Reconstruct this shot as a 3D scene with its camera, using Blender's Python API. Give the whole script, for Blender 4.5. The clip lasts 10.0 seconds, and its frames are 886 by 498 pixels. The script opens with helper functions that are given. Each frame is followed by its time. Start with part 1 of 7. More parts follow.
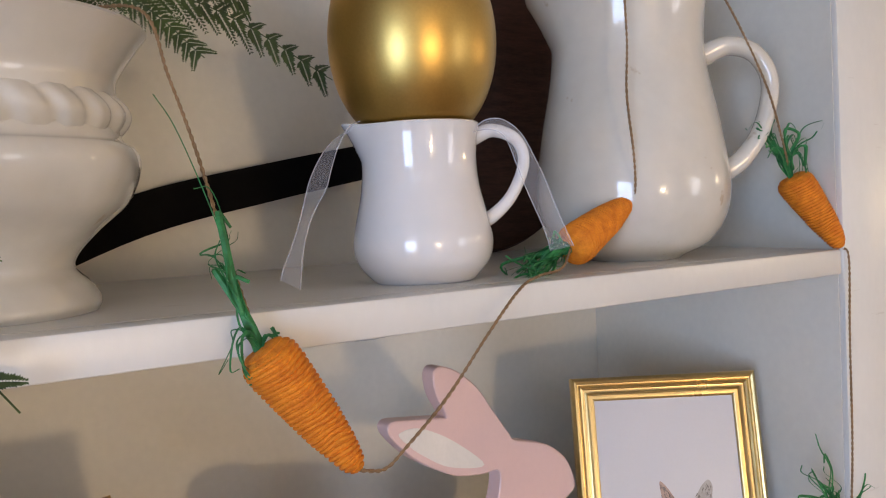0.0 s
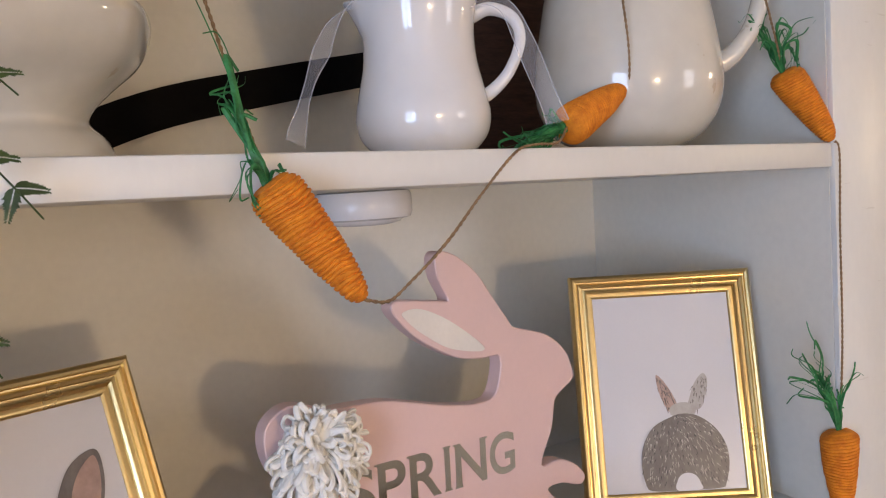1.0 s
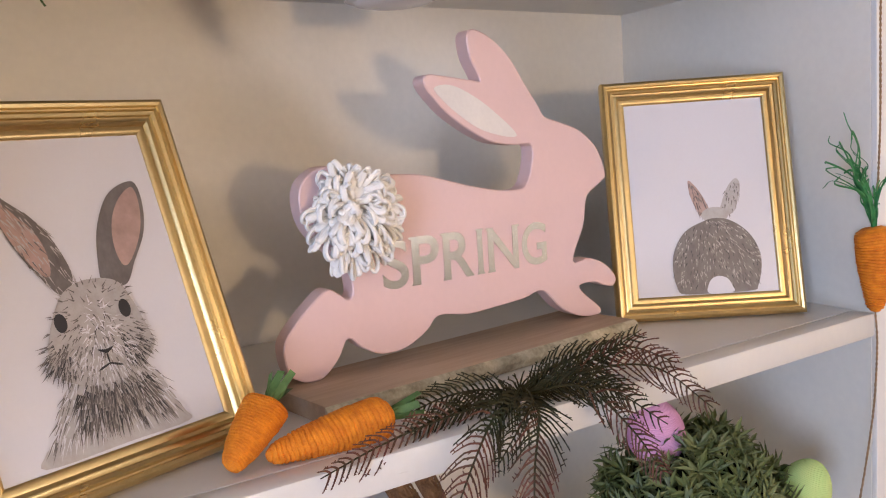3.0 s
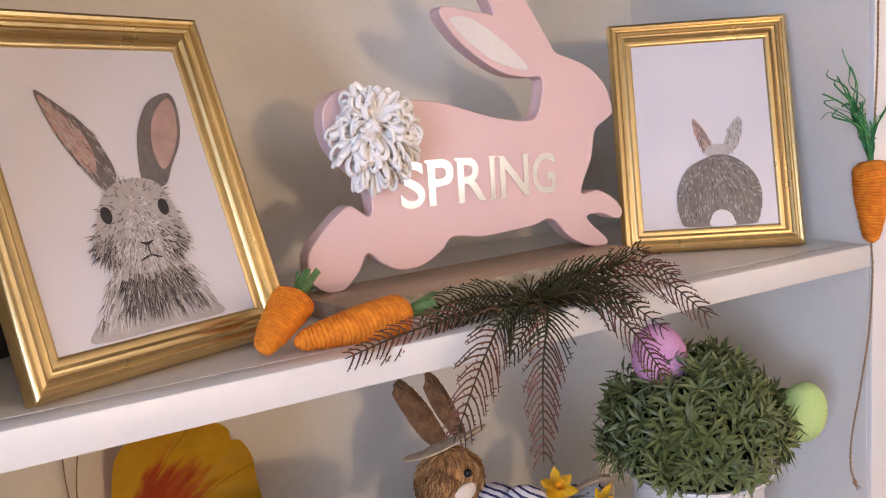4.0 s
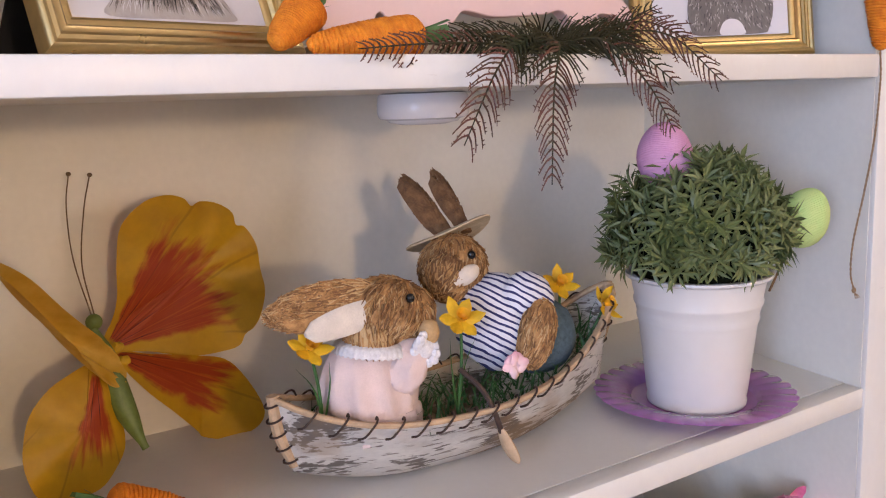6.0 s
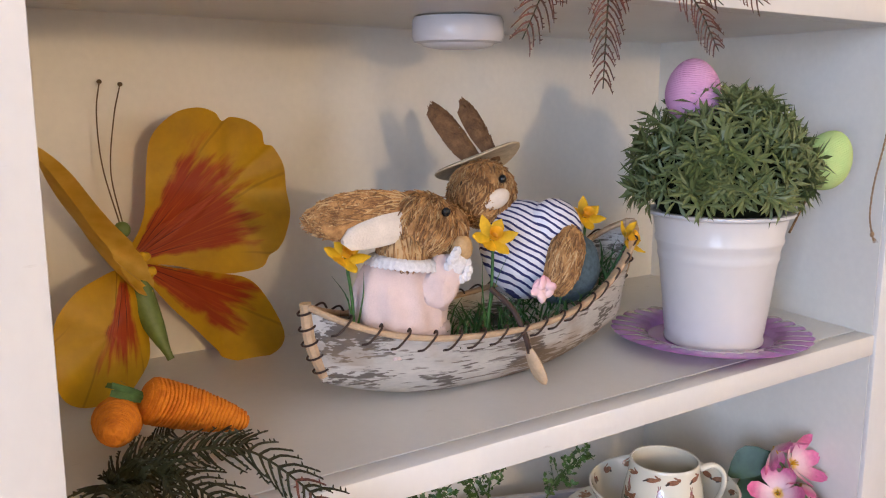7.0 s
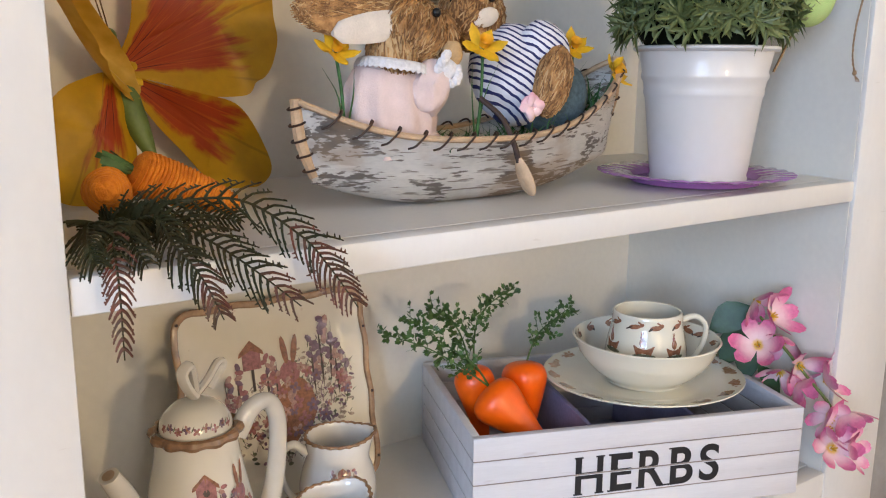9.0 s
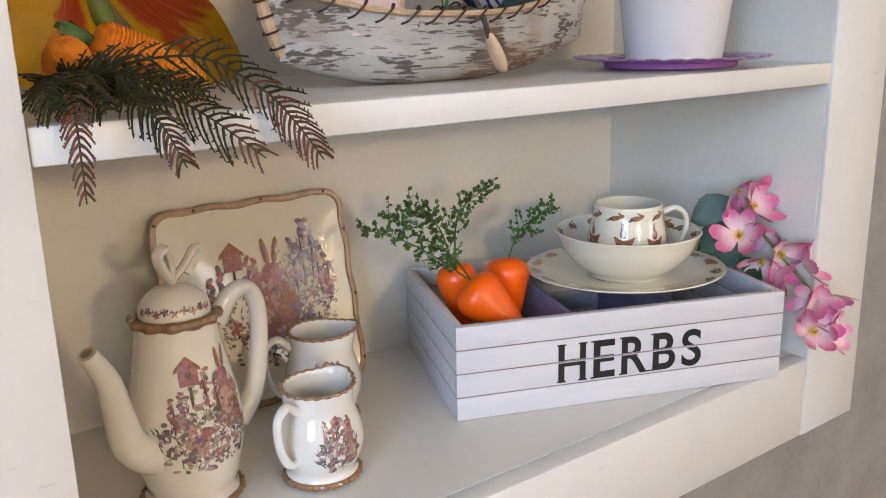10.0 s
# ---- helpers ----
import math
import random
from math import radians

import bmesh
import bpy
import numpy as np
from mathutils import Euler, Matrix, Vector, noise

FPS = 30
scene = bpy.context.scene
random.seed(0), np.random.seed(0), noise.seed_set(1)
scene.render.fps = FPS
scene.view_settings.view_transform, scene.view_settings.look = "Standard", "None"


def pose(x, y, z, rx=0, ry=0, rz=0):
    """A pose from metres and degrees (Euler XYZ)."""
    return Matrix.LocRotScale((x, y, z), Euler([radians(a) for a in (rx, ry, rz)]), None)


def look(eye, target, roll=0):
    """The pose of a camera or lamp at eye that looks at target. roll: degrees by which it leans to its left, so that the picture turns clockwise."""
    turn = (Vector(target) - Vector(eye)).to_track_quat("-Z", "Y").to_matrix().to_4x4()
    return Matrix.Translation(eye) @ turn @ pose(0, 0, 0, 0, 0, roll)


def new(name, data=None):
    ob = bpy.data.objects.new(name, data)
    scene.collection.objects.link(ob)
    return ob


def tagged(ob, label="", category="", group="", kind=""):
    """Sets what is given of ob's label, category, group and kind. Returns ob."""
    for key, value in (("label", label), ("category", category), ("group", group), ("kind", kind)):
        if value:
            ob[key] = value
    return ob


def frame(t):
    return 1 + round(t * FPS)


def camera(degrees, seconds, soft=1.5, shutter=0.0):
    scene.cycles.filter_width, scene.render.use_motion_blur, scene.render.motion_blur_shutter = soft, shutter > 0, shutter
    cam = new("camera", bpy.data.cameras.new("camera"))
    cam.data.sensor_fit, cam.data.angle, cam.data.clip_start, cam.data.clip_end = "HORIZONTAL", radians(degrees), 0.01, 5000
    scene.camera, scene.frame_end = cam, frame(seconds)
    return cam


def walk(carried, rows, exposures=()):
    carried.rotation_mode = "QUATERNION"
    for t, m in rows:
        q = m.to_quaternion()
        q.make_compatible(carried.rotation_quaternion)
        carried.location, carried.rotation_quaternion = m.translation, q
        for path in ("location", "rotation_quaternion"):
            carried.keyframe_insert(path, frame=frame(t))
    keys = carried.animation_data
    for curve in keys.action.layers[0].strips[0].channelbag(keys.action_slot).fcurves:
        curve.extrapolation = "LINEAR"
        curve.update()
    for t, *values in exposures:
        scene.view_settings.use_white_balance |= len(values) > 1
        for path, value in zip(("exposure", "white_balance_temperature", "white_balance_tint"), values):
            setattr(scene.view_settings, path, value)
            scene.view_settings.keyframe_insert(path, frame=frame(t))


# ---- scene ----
cam = camera(54.7, 10.0, soft=1.1)
EXPOSURES = [(0.0, -0.09, 6700, 12), (1.0, -0.10, 6900, 14), (2.0, -0.01, 6950, 16), (2.7, 0.17, 6900, 17), (4.5, 0.27, 6850, 22), (5.5, 0.30, 6750, 22), (7.5, 0.44, 6750, 12), (8.5, 0.45, 6650, 9), (10.0, 0.38, 6600, 7)]
PATH = [
    (0, (0.062, -0.388, 1.884), (1.198, 1.255, 1.784), -3.0),
    (0.5, (0.051, -0.406, 1.851), (1.184, 1.239, 1.73), -3.3),
    (1, (0.047, -0.407, 1.816), (1.172, 1.24, 1.668), -3.5),
    (1.5, (0.051, -0.402, 1.776), (1.173, 1.245, 1.602), -3.8),
    (2, (0.044, -0.4, 1.741), (1.16, 1.247, 1.535), -3.8),
    (2.5, (0.037, -0.396, 1.712), (1.135, 1.258, 1.474), -3.9),
    (4, (-0.003, -0.434, 1.644), (1.055, 1.239, 1.357), -3.8),
    (4.5, (-0.015, -0.444, 1.612), (1.036, 1.232, 1.317), -3.7),
    (5, (-0.03, -0.443, 1.569), (1.024, 1.228, 1.258), -3.5),
    (5.5, (-0.019, -0.451, 1.529), (1.028, 1.22, 1.193), -3.1),
    (7, (-0.076, -0.429, 1.431), (1.031, 1.198, 1.074), -0.0),
    (7.5, (-0.083, -0.441, 1.41), (1.023, 1.186, 1.047), 0.5),
    (8, (-0.1, -0.438, 1.368), (1.032, 1.171, 1.011), 1.2),
    (8.5, (-0.105, -0.436, 1.333), (1.038, 1.162, 0.958), 1.1),
    (9, (-0.099, -0.445, 1.303), (1.048, 1.142, 0.896), 0.5),
    (9.5, (-0.096, -0.455, 1.274), (1.051, 1.118, 0.82), -0.3),
    (10, (-0.094, -0.463, 1.243), (1.05, 1.099, 0.741), -1.4),
]
walk(cam, [(t, look(eye, target, roll)) for t, eye, target, roll in PATH], EXPOSURES)

# ---- world and lights ----
world = bpy.data.worlds.new("sky")
world.use_nodes = True
scene.world = world
sky = world.node_tree.nodes.new("ShaderNodeTexSky")
sky.sky_type = "NISHITA"
sky.sun_disc = False
sky.sun_elevation, sky.sun_rotation = radians(35), radians(200)
world.node_tree.links.new(sky.outputs[0], world.node_tree.nodes["Background"].inputs[0])
world.node_tree.nodes["Background"].inputs[1].default_value = 0.08


def area_lamp(name, eye, target, w, h, watts, colour):
    data = bpy.data.lights.new(name, "AREA")
    data.shape, data.size, data.size_y = "RECTANGLE", w, h
    data.energy, data.color = watts, colour
    ob = new(name, data)
    ob.matrix_world = look(eye, target)
    return ob


# daylight standing in the two window openings, and a warm lamp to the right
area_lamp("window_light", (-2.26, -1.9, 1.65), (0, -1.9, 1.55), 1.3, 1.3, 88, (0.45, 0.64, 1.0))
area_lamp("corner_window_light", (2.4, -3.16, 1.80), (2.4, 0, 1.8), 0.95, 0.95, 14, (0.95, 0.93, 1.0))
for name, place, watts, size, colour in (("floor_lamp_bulb", (-0.1, -2.9, 1.69), 55, 0.08, (1.0, 0.755, 0.46)), ("wall_lamp_bulb", (2.3, -0.75, 1.98), 6, 0.05, (1.0, 0.78, 0.5))):
    lamp_data = bpy.data.lights.new(name, "POINT")
    lamp_data.energy, lamp_data.color, lamp_data.shadow_soft_size = watts, colour, size
    new(name, lamp_data).location = place


# ---- materials ----
def material(name, colour, rough=0.5, metal=0.0, vary=0.12, scale=40.0, fine=300.0, bump=0.15, coat=0.0, colour2=None, stretch=(1, 1, 1), sheen=0.0):
    """A surface with colour variation at two sizes and fine relief."""
    m = bpy.data.materials.new(name)
    m.use_nodes = True
    n, l = m.node_tree.nodes, m.node_tree.links
    b = n["Principled BSDF"]
    b.inputs["Metallic"].default_value = metal
    b.inputs["Coat Weight"].default_value = coat
    b.inputs["Coat Roughness"].default_value = 0.06
    b.inputs["Sheen Weight"].default_value = sheen
    tc, mp = n.new("ShaderNodeTexCoord"), n.new("ShaderNodeMapping")
    mp.inputs["Scale"].default_value = stretch
    l.new(tc.outputs["Object"], mp.inputs["Vector"])
    big, small = n.new("ShaderNodeTexNoise"), n.new("ShaderNodeTexNoise")
    for node, s in ((big, scale), (small, fine)):
        node.inputs["Scale"].default_value = s
        node.inputs["Detail"].default_value = 4
        l.new(mp.outputs["Vector"], node.inputs["Vector"])
    mix = n.new("ShaderNodeMix")
    mix.data_type = "RGBA"
    mix.inputs["A"].default_value = (*colour, 1)
    mix.inputs["B"].default_value = (*(colour2 or [c * (1 - 2.2 * vary) for c in colour]), 1)
    ramp = n.new("ShaderNodeMapRange")
    ramp.inputs["From Min"].default_value, ramp.inputs["From Max"].default_value = 0.35, 0.75
    add = n.new("ShaderNodeMath")
    add.operation = "MULTIPLY_ADD"
    add.inputs[1].default_value = 0.35
    l.new(small.outputs["Fac"], add.inputs[0])
    sub = n.new("ShaderNodeMath")
    sub.operation = "MULTIPLY"
    sub.inputs[1].default_value = 0.75
    l.new(big.outputs["Fac"], sub.inputs[0])
    l.new(sub.outputs[0], add.inputs[2])
    l.new(add.outputs[0], ramp.inputs["Value"])
    l.new(ramp.outputs["Result"], mix.inputs["Factor"])
    l.new(mix.outputs["Result"], b.inputs["Base Color"])
    rr = n.new("ShaderNodeMapRange")
    rr.inputs["To Min"].default_value, rr.inputs["To Max"].default_value = rough * 0.85, min(1, rough * 1.2)
    l.new(big.outputs["Fac"], rr.inputs["Value"])
    l.new(rr.outputs["Result"], b.inputs["Roughness"])
    if bump:
        bn = n.new("ShaderNodeBump")
        bn.inputs["Strength"].default_value, bn.inputs["Distance"].default_value = bump, 0.001
        l.new(small.outputs["Fac"], bn.inputs["Height"])
        l.new(bn.outputs["Normal"], b.inputs["Normal"])
    return m


def nodes_of(m):
    return m.node_tree.nodes, m.node_tree.links, m.node_tree.nodes["Principled BSDF"]


def colour_input(m):
    """The link that feeds the base colour: its source socket."""
    return m.node_tree.nodes["Principled BSDF"].inputs["Base Color"].links[0].from_socket


def overlay(m, factor, colour, rough=None):
    """Lays a colour over a material's base colour where the factor socket says."""
    n, l, b = nodes_of(m)
    mix = n.new("ShaderNodeMix")
    mix.data_type = "RGBA"
    l.new(colour_input(m), mix.inputs["A"])
    if isinstance(colour, tuple):
        mix.inputs["B"].default_value = (*colour, 1)
    else:
        l.new(colour, mix.inputs["B"])
    l.new(factor, mix.inputs["Factor"])
    l.new(mix.outputs["Result"], b.inputs["Base Color"])
    return m


def maths(m, op, a, b=None, c=None, clamp=False):
    n, l, _ = nodes_of(m)
    node = n.new("ShaderNodeMath")
    node.operation, node.use_clamp = op, clamp
    for i, v in enumerate((a, b, c)):
        if v is None:
            continue
        if isinstance(v, (int, float)):
            node.inputs[i].default_value = v
        else:
            l.new(v, node.inputs[i])
    return node.outputs[0]


def span(m, value, lo, hi):
    """0 below lo, 1 above hi, smooth between."""
    n, l, _ = nodes_of(m)
    node = n.new("ShaderNodeMapRange")
    node.interpolation_type = "SMOOTHSTEP"
    node.inputs["From Min"].default_value, node.inputs["From Max"].default_value = lo, hi
    l.new(value, node.inputs["Value"])
    return node.outputs["Result"]


def place_of(m):
    n, l, _ = nodes_of(m)
    tc, sep = n.new("ShaderNodeTexCoord"), n.new("ShaderNodeSeparateXYZ")
    l.new(tc.outputs["Object"], sep.inputs[0])
    return tc.outputs["Object"], sep.outputs


def noise_of(m, scale, stretch=(1, 1, 1), detail=4.0, kind="noise"):
    n, l, _ = nodes_of(m)
    tc, mp = n.new("ShaderNodeTexCoord"), n.new("ShaderNodeMapping")
    mp.inputs["Scale"].default_value = stretch
    l.new(tc.outputs["Object"], mp.inputs["Vector"])
    t = n.new("ShaderNodeTexNoise" if kind == "noise" else "ShaderNodeTexVoronoi")
    t.inputs["Scale"].default_value = scale
    if kind == "noise":
        t.inputs["Detail"].default_value = detail
    l.new(mp.outputs["Vector"], t.inputs["Vector"])
    return t.outputs


white_paint = material("white paint", (0.72, 0.70, 0.655), 0.34, vary=0.035, scale=9, fine=160, bump=0.10, stretch=(1, 1, 0.6))
panel_paint = material("panel paint", (0.80, 0.760, 0.670), 0.38, vary=0.05, scale=6, fine=140, bump=0.14)
scuff = noise_of(white_paint, 60, (0.5, 1, 3))["Fac"]
overlay(white_paint, maths(white_paint, "MULTIPLY", span(white_paint, scuff, 0.68, 0.74), 0.35), (0.45, 0.40, 0.34))
plaster = material("grey plaster", (0.30, 0.275, 0.25), 0.8, vary=0.12, scale=18, fine=120, bump=0.7)
room_paint = material("room paint", (0.62, 0.58, 0.52), 0.7, vary=0.04, scale=5)
ceiling_paint = material("ceiling paint", (0.8, 0.79, 0.77), 0.8, vary=0.03, scale=5)
floor_wood = material("floor wood", (0.26, 0.16, 0.09), 0.4, vary=0.2, scale=3, fine=60, stretch=(1, 9, 1))
ceramic = material("white ceramic", (0.72, 0.70, 0.69), 0.12, vary=0.02, scale=20, fine=80, bump=0.03, coat=0.6)
cream_ceramic = material("cream ceramic", (0.66, 0.62, 0.54), 0.14, vary=0.05, scale=14, fine=90, bump=0.05, coat=0.6)
stain = noise_of(cream_ceramic, 55)["Fac"]
overlay(cream_ceramic, maths(cream_ceramic, "MULTIPLY", span(cream_ceramic, stain, 0.70, 0.76), 0.5), (0.40, 0.30, 0.18))
gold = material("gold paint", (0.60, 0.40, 0.12), 0.36, metal=1.0, vary=0.08, scale=15, fine=500, bump=0.08)
frame_gold = material("gold frame", (0.76, 0.56, 0.25), 0.28, metal=1.0, vary=0.10, scale=22, fine=240, bump=0.12, stretch=(1, 1, 1))
rub = noise_of(frame_gold, 45)["Fac"]
overlay(frame_gold, maths(frame_gold, "MULTIPLY", span(frame_gold, rub, 0.62, 0.78), 0.25), (0.30, 0.17, 0.05))
foil = material("silver foil", (0.80, 0.78, 0.68), 0.16, metal=1.0, vary=0.04, scale=30, fine=200, bump=0.03)
pink_paint = material("pink paint", (0.74, 0.515, 0.475), 0.36, vary=0.03, scale=14, fine=220, bump=0.10)
ear_paint = material("pale paint", (0.78, 0.73, 0.66), 0.5, vary=0.05, scale=40)
yarn_white = material("cream yarn", (0.88, 0.85, 0.79), 0.9, vary=0.02, scale=120, fine=900, bump=0.2)
black_card = material("black card", (0.012, 0.012, 0.014), 0.7, vary=0.1)
paper = material("print paper", (0.62, 0.60, 0.61), 0.30, vary=0.02, scale=8, fine=400, bump=0.02, coat=0.35)
dark_wood = material("dark brown wood", (0.075, 0.028, 0.016), 0.45, vary=0.25, scale=30, fine=120, stretch=(1, 1, 6), bump=0.3)
black_paint = material("black paint", (0.006, 0.005, 0.005), 0.8, vary=0.2, scale=30)
plank_wood = material("pale plank wood", (0.46, 0.33, 0.22), 0.6, vary=0.10, scale=25, fine=140, stretch=(0.5, 6, 6), bump=0.2)
bark = material("bark edge", (0.60, 0.53, 0.37), 0.85, vary=0.28, scale=90, fine=400, bump=0.9, colour2=(0.22, 0.18, 0.11))
plastic = material("white plastic", (0.78, 0.77, 0.78), 0.22, vary=0.02, scale=20, bump=0.02)
twine_orange = material("orange twine", (0.86, 0.29, 0.012), 0.75, vary=0.16, scale=160, fine=900, bump=0.8, colour2=(0.60, 0.15, 0.006))
twine_jute = material("jute twine", (0.36, 0.22, 0.11), 0.85, vary=0.18, scale=200, fine=1200, bump=0.8)
raffia_green = material("green raffia", (0.035, 0.27, 0.075), 0.55, vary=0.3, scale=120, fine=600, bump=0.3)
ribbon_green = material("green paper leaf", (0.10, 0.22, 0.06), 0.6, vary=0.25, scale=120)
needle = material("dark green needles", (0.018, 0.026, 0.008), 0.6, vary=0.25, scale=55, fine=300, colour2=(0.044, 0.030, 0.011))
needle_red = material("reddish needles", (0.15, 0.036, 0.022), 0.7, vary=0.25, scale=90, fine=300, colour2=(0.065, 0.042, 0.018))
gap_shade = material("leaf gap shade", (0.006, 0.008, 0.003), 0.8, vary=0.2)
parsley = material("parsley green", (0.075, 0.160, 0.030), 0.5, vary=0.25, scale=80, fine=300, bump=0.1)
fern_green = material("fern green", (0.060, 0.105, 0.020), 0.55, vary=0.3, scale=60, fine=300, bump=0.2)
leaf_green = material("topiary green", (0.080, 0.112, 0.028), 0.5, vary=0.30, scale=35, fine=200, bump=0.1, colour2=(0.165, 0.185, 0.066))
purple = material("purple glaze", (0.36, 0.135, 0.37), 0.16, vary=0.08, scale=14, coat=0.5, bump=0.05)
pot_white = material("white enamel", (0.65, 0.63, 0.60), 0.33, vary=0.03, scale=12, fine=90, bump=0.08, coat=0.3)
crate_paint = material("washed white wood", (0.64, 0.625, 0.635), 0.55, vary=0.06, scale=16, fine=150, stretch=(0.4, 5, 5), bump=0.3)
worn = noise_of(crate_paint, 70, (0.4, 1, 2.5))["Fac"]
overlay(crate_paint, maths(crate_paint, "MULTIPLY", span(crate_paint, worn, 0.66, 0.76), 0.4), (0.42, 0.36, 0.33))
groove_brown = material("bare groove wood", (0.30, 0.24, 0.20), 0.8, vary=0.2, scale=80)
ink = material("black ink", (0.010, 0.010, 0.012), 0.5, vary=0.1)
carrot_skin = material("orange plastic carrot", (0.95, 0.125, 0.002), 0.34, vary=0.06, scale=30, fine=120, bump=0.1)
lavender_cloth = material("lavender paper", (0.30, 0.27, 0.42), 0.6, vary=0.2, scale=20)
straw = material("straw", (0.56, 0.30, 0.105), 0.75, vary=0.3, scale=130, fine=600, bump=0.8, colour2=(0.20, 0.085, 0.026))
n_, l_, b_ = nodes_of(straw)
geo = n_.new("ShaderNodeNewGeometry")
overlay(straw, maths(straw, "MULTIPLY", span(straw, geo.outputs["Random Per Island"], 0.62, 0.78), 0.75), (0.12, 0.052, 0.018))
overlay(straw, maths(straw, "MULTIPLY", maths(straw, "SUBTRACT", 1.0, span(straw, geo.outputs["Random Per Island"], 0.12, 0.2)), 0.6), (0.62, 0.44, 0.22))
straw_dark = material("dark straw", (0.26, 0.13, 0.05), 0.8, vary=0.3, scale=150, fine=700, bump=0.8, colour2=(0.11, 0.05, 0.02))
straw_pale = material("pale straw", (0.66, 0.53, 0.35), 0.8, vary=0.15, scale=150, fine=700, bump=0.7)
felt = material("cream felt", (0.74, 0.65, 0.54), 0.9, vary=0.08, scale=80, fine=700, bump=0.4)
dress = material("pale pink cloth", (0.72, 0.56, 0.51), 0.9, vary=0.08, scale=60, fine=900, bump=0.4)
lace = material("white lace", (0.80, 0.77, 0.76), 0.9, vary=0.12, scale=300, fine=900, bump=0.5)
denim = material("blue denim", (0.08, 0.13, 0.16), 0.9, vary=0.2, scale=300, fine=900, bump=0.5)
bead = material("black bead", (0.01, 0.01, 0.01), 0.12)
petal_yellow = material("yellow petal", (0.80, 0.46, 0.01), 0.6, vary=0.15, scale=120)
petal_orange = material("deep yellow petal centre", (0.84, 0.40, 0.01), 0.6, vary=0.15, scale=120)
grass_green = material("bright grass", (0.045, 0.15, 0.03), 0.6, vary=0.25, scale=90)
lacing = material("brown lacing", (0.05, 0.022, 0.012), 0.6, vary=0.2, scale=200)
pale_rim = material("pale cane rim", (0.62, 0.42, 0.25), 0.6, vary=0.14, scale=120, fine=500, bump=0.4)
stem_green = material("green stem", (0.16, 0.22, 0.045), 0.5, vary=0.2, scale=60)
wire = material("bronze wire", (0.20, 0.13, 0.07), 0.4, metal=0.8, vary=0.15)
leaf_dark = material("dark leaf", (0.03, 0.085, 0.025), 0.45, vary=0.2, scale=60)
brown_edge = material("brown glaze edge", (0.36, 0.19, 0.09), 0.25, vary=0.25, scale=120, coat=0.4, bump=0.1)
fur = material("printed fur grey", (0.172, 0.148, 0.133), 0.32, vary=0.3, scale=130, fine=700, bump=0.02, coat=0.35, colour2=(0.11, 0.09, 0.08), stretch=(1, 1, 0.5))
fur_pale = material("printed fur pale", (0.44, 0.41, 0.38), 0.32, vary=0.15, scale=150, fine=700, bump=0.02, coat=0.35, colour2=(0.36, 0.32, 0.29))
print_pink = material("printed pink", (0.46, 0.30, 0.25), 0.32, vary=0.14, scale=100, bump=0.02, coat=0.35)
print_dark = material("printed dark", (0.023, 0.020, 0.020), 0.32, vary=0.1, bump=0.02, coat=0.35)

for m_, level in ((black_paint, 0.08), (dark_wood, 0.2), (gap_shade, 0.1), (needle, 0.25)):
    nodes_of(m_)[2].inputs["Specular IOR Level"].default_value = level

# sheer ribbon: part see-through
sheer = material("sheer white ribbon", (0.85, 0.82, 0.85), 0.45, vary=0.03, scale=90, fine=900, bump=0.1)
n_, l_, b_ = nodes_of(sheer)
b_.inputs["Alpha"].default_value = 0.17
hem = material("ribbon hem", (0.82, 0.79, 0.82), 0.5, vary=0.05, scale=200)
nodes_of(hem)[2].inputs["Alpha"].default_value = 0.35
# birch bark: pale with dark patches drawn out along the hull
birch = material("birch bark", (0.88, 0.84, 0.78), 0.75, vary=0.12, scale=25, fine=240, stretch=(0.6, 1, 2), bump=0.5)
patch = noise_of(birch, 30, (0.5, 1, 1.4), 12)["Fac"]
grain = noise_of(birch, 210, (0.3, 1, 2.2), 5)["Fac"]
torn = maths(birch, "MULTIPLY_ADD", maths(birch, "SUBTRACT", grain, 0.5), 0.55, patch)
overlay(birch, maths(birch, "MULTIPLY", span(birch, torn, 0.555, 0.60), 0.85), (0.13, 0.10, 0.075))
dash = noise_of(birch, 85, (0.30, 1, 3.8), 3)["Fac"]
overlay(birch, maths(birch, "MULTIPLY", span(birch, dash, 0.575, 0.63), 0.75), (0.20, 0.15, 0.11))
rust = noise_of(birch, 18, (0.7, 1, 1.2), 5)["Fac"]
overlay(birch, maths(birch, "MULTIPLY", span(birch, rust, 0.50, 0.62), 0.45), (0.46, 0.30, 0.17))
curl = noise_of(birch, 55, (0.25, 1, 3.0), 6)["Fac"]
overlay(birch, maths(birch, "MULTIPLY", span(birch, curl, 0.60, 0.70), 0.5), (0.92, 0.88, 0.83))
# striped shirt: navy bands on white
shirt = material("striped shirt", (0.74, 0.74, 0.78), 0.9, vary=0.05, scale=90, fine=900, bump=0.4)
pos, axes = place_of(shirt)
along = maths(shirt, "ADD", maths(shirt, "MULTIPLY", axes[0], 0.55), maths(shirt, "MULTIPLY", axes[2], 0.83))
wob = maths(shirt, "MULTIPLY_ADD", noise_of(shirt, 45)["Fac"], 0.006, along)
saw = maths(shirt, "FRACT", maths(shirt, "MULTIPLY", wob, 195))
overlay(shirt, span(shirt, saw, 0.60, 0.66), (0.02, 0.025, 0.11))


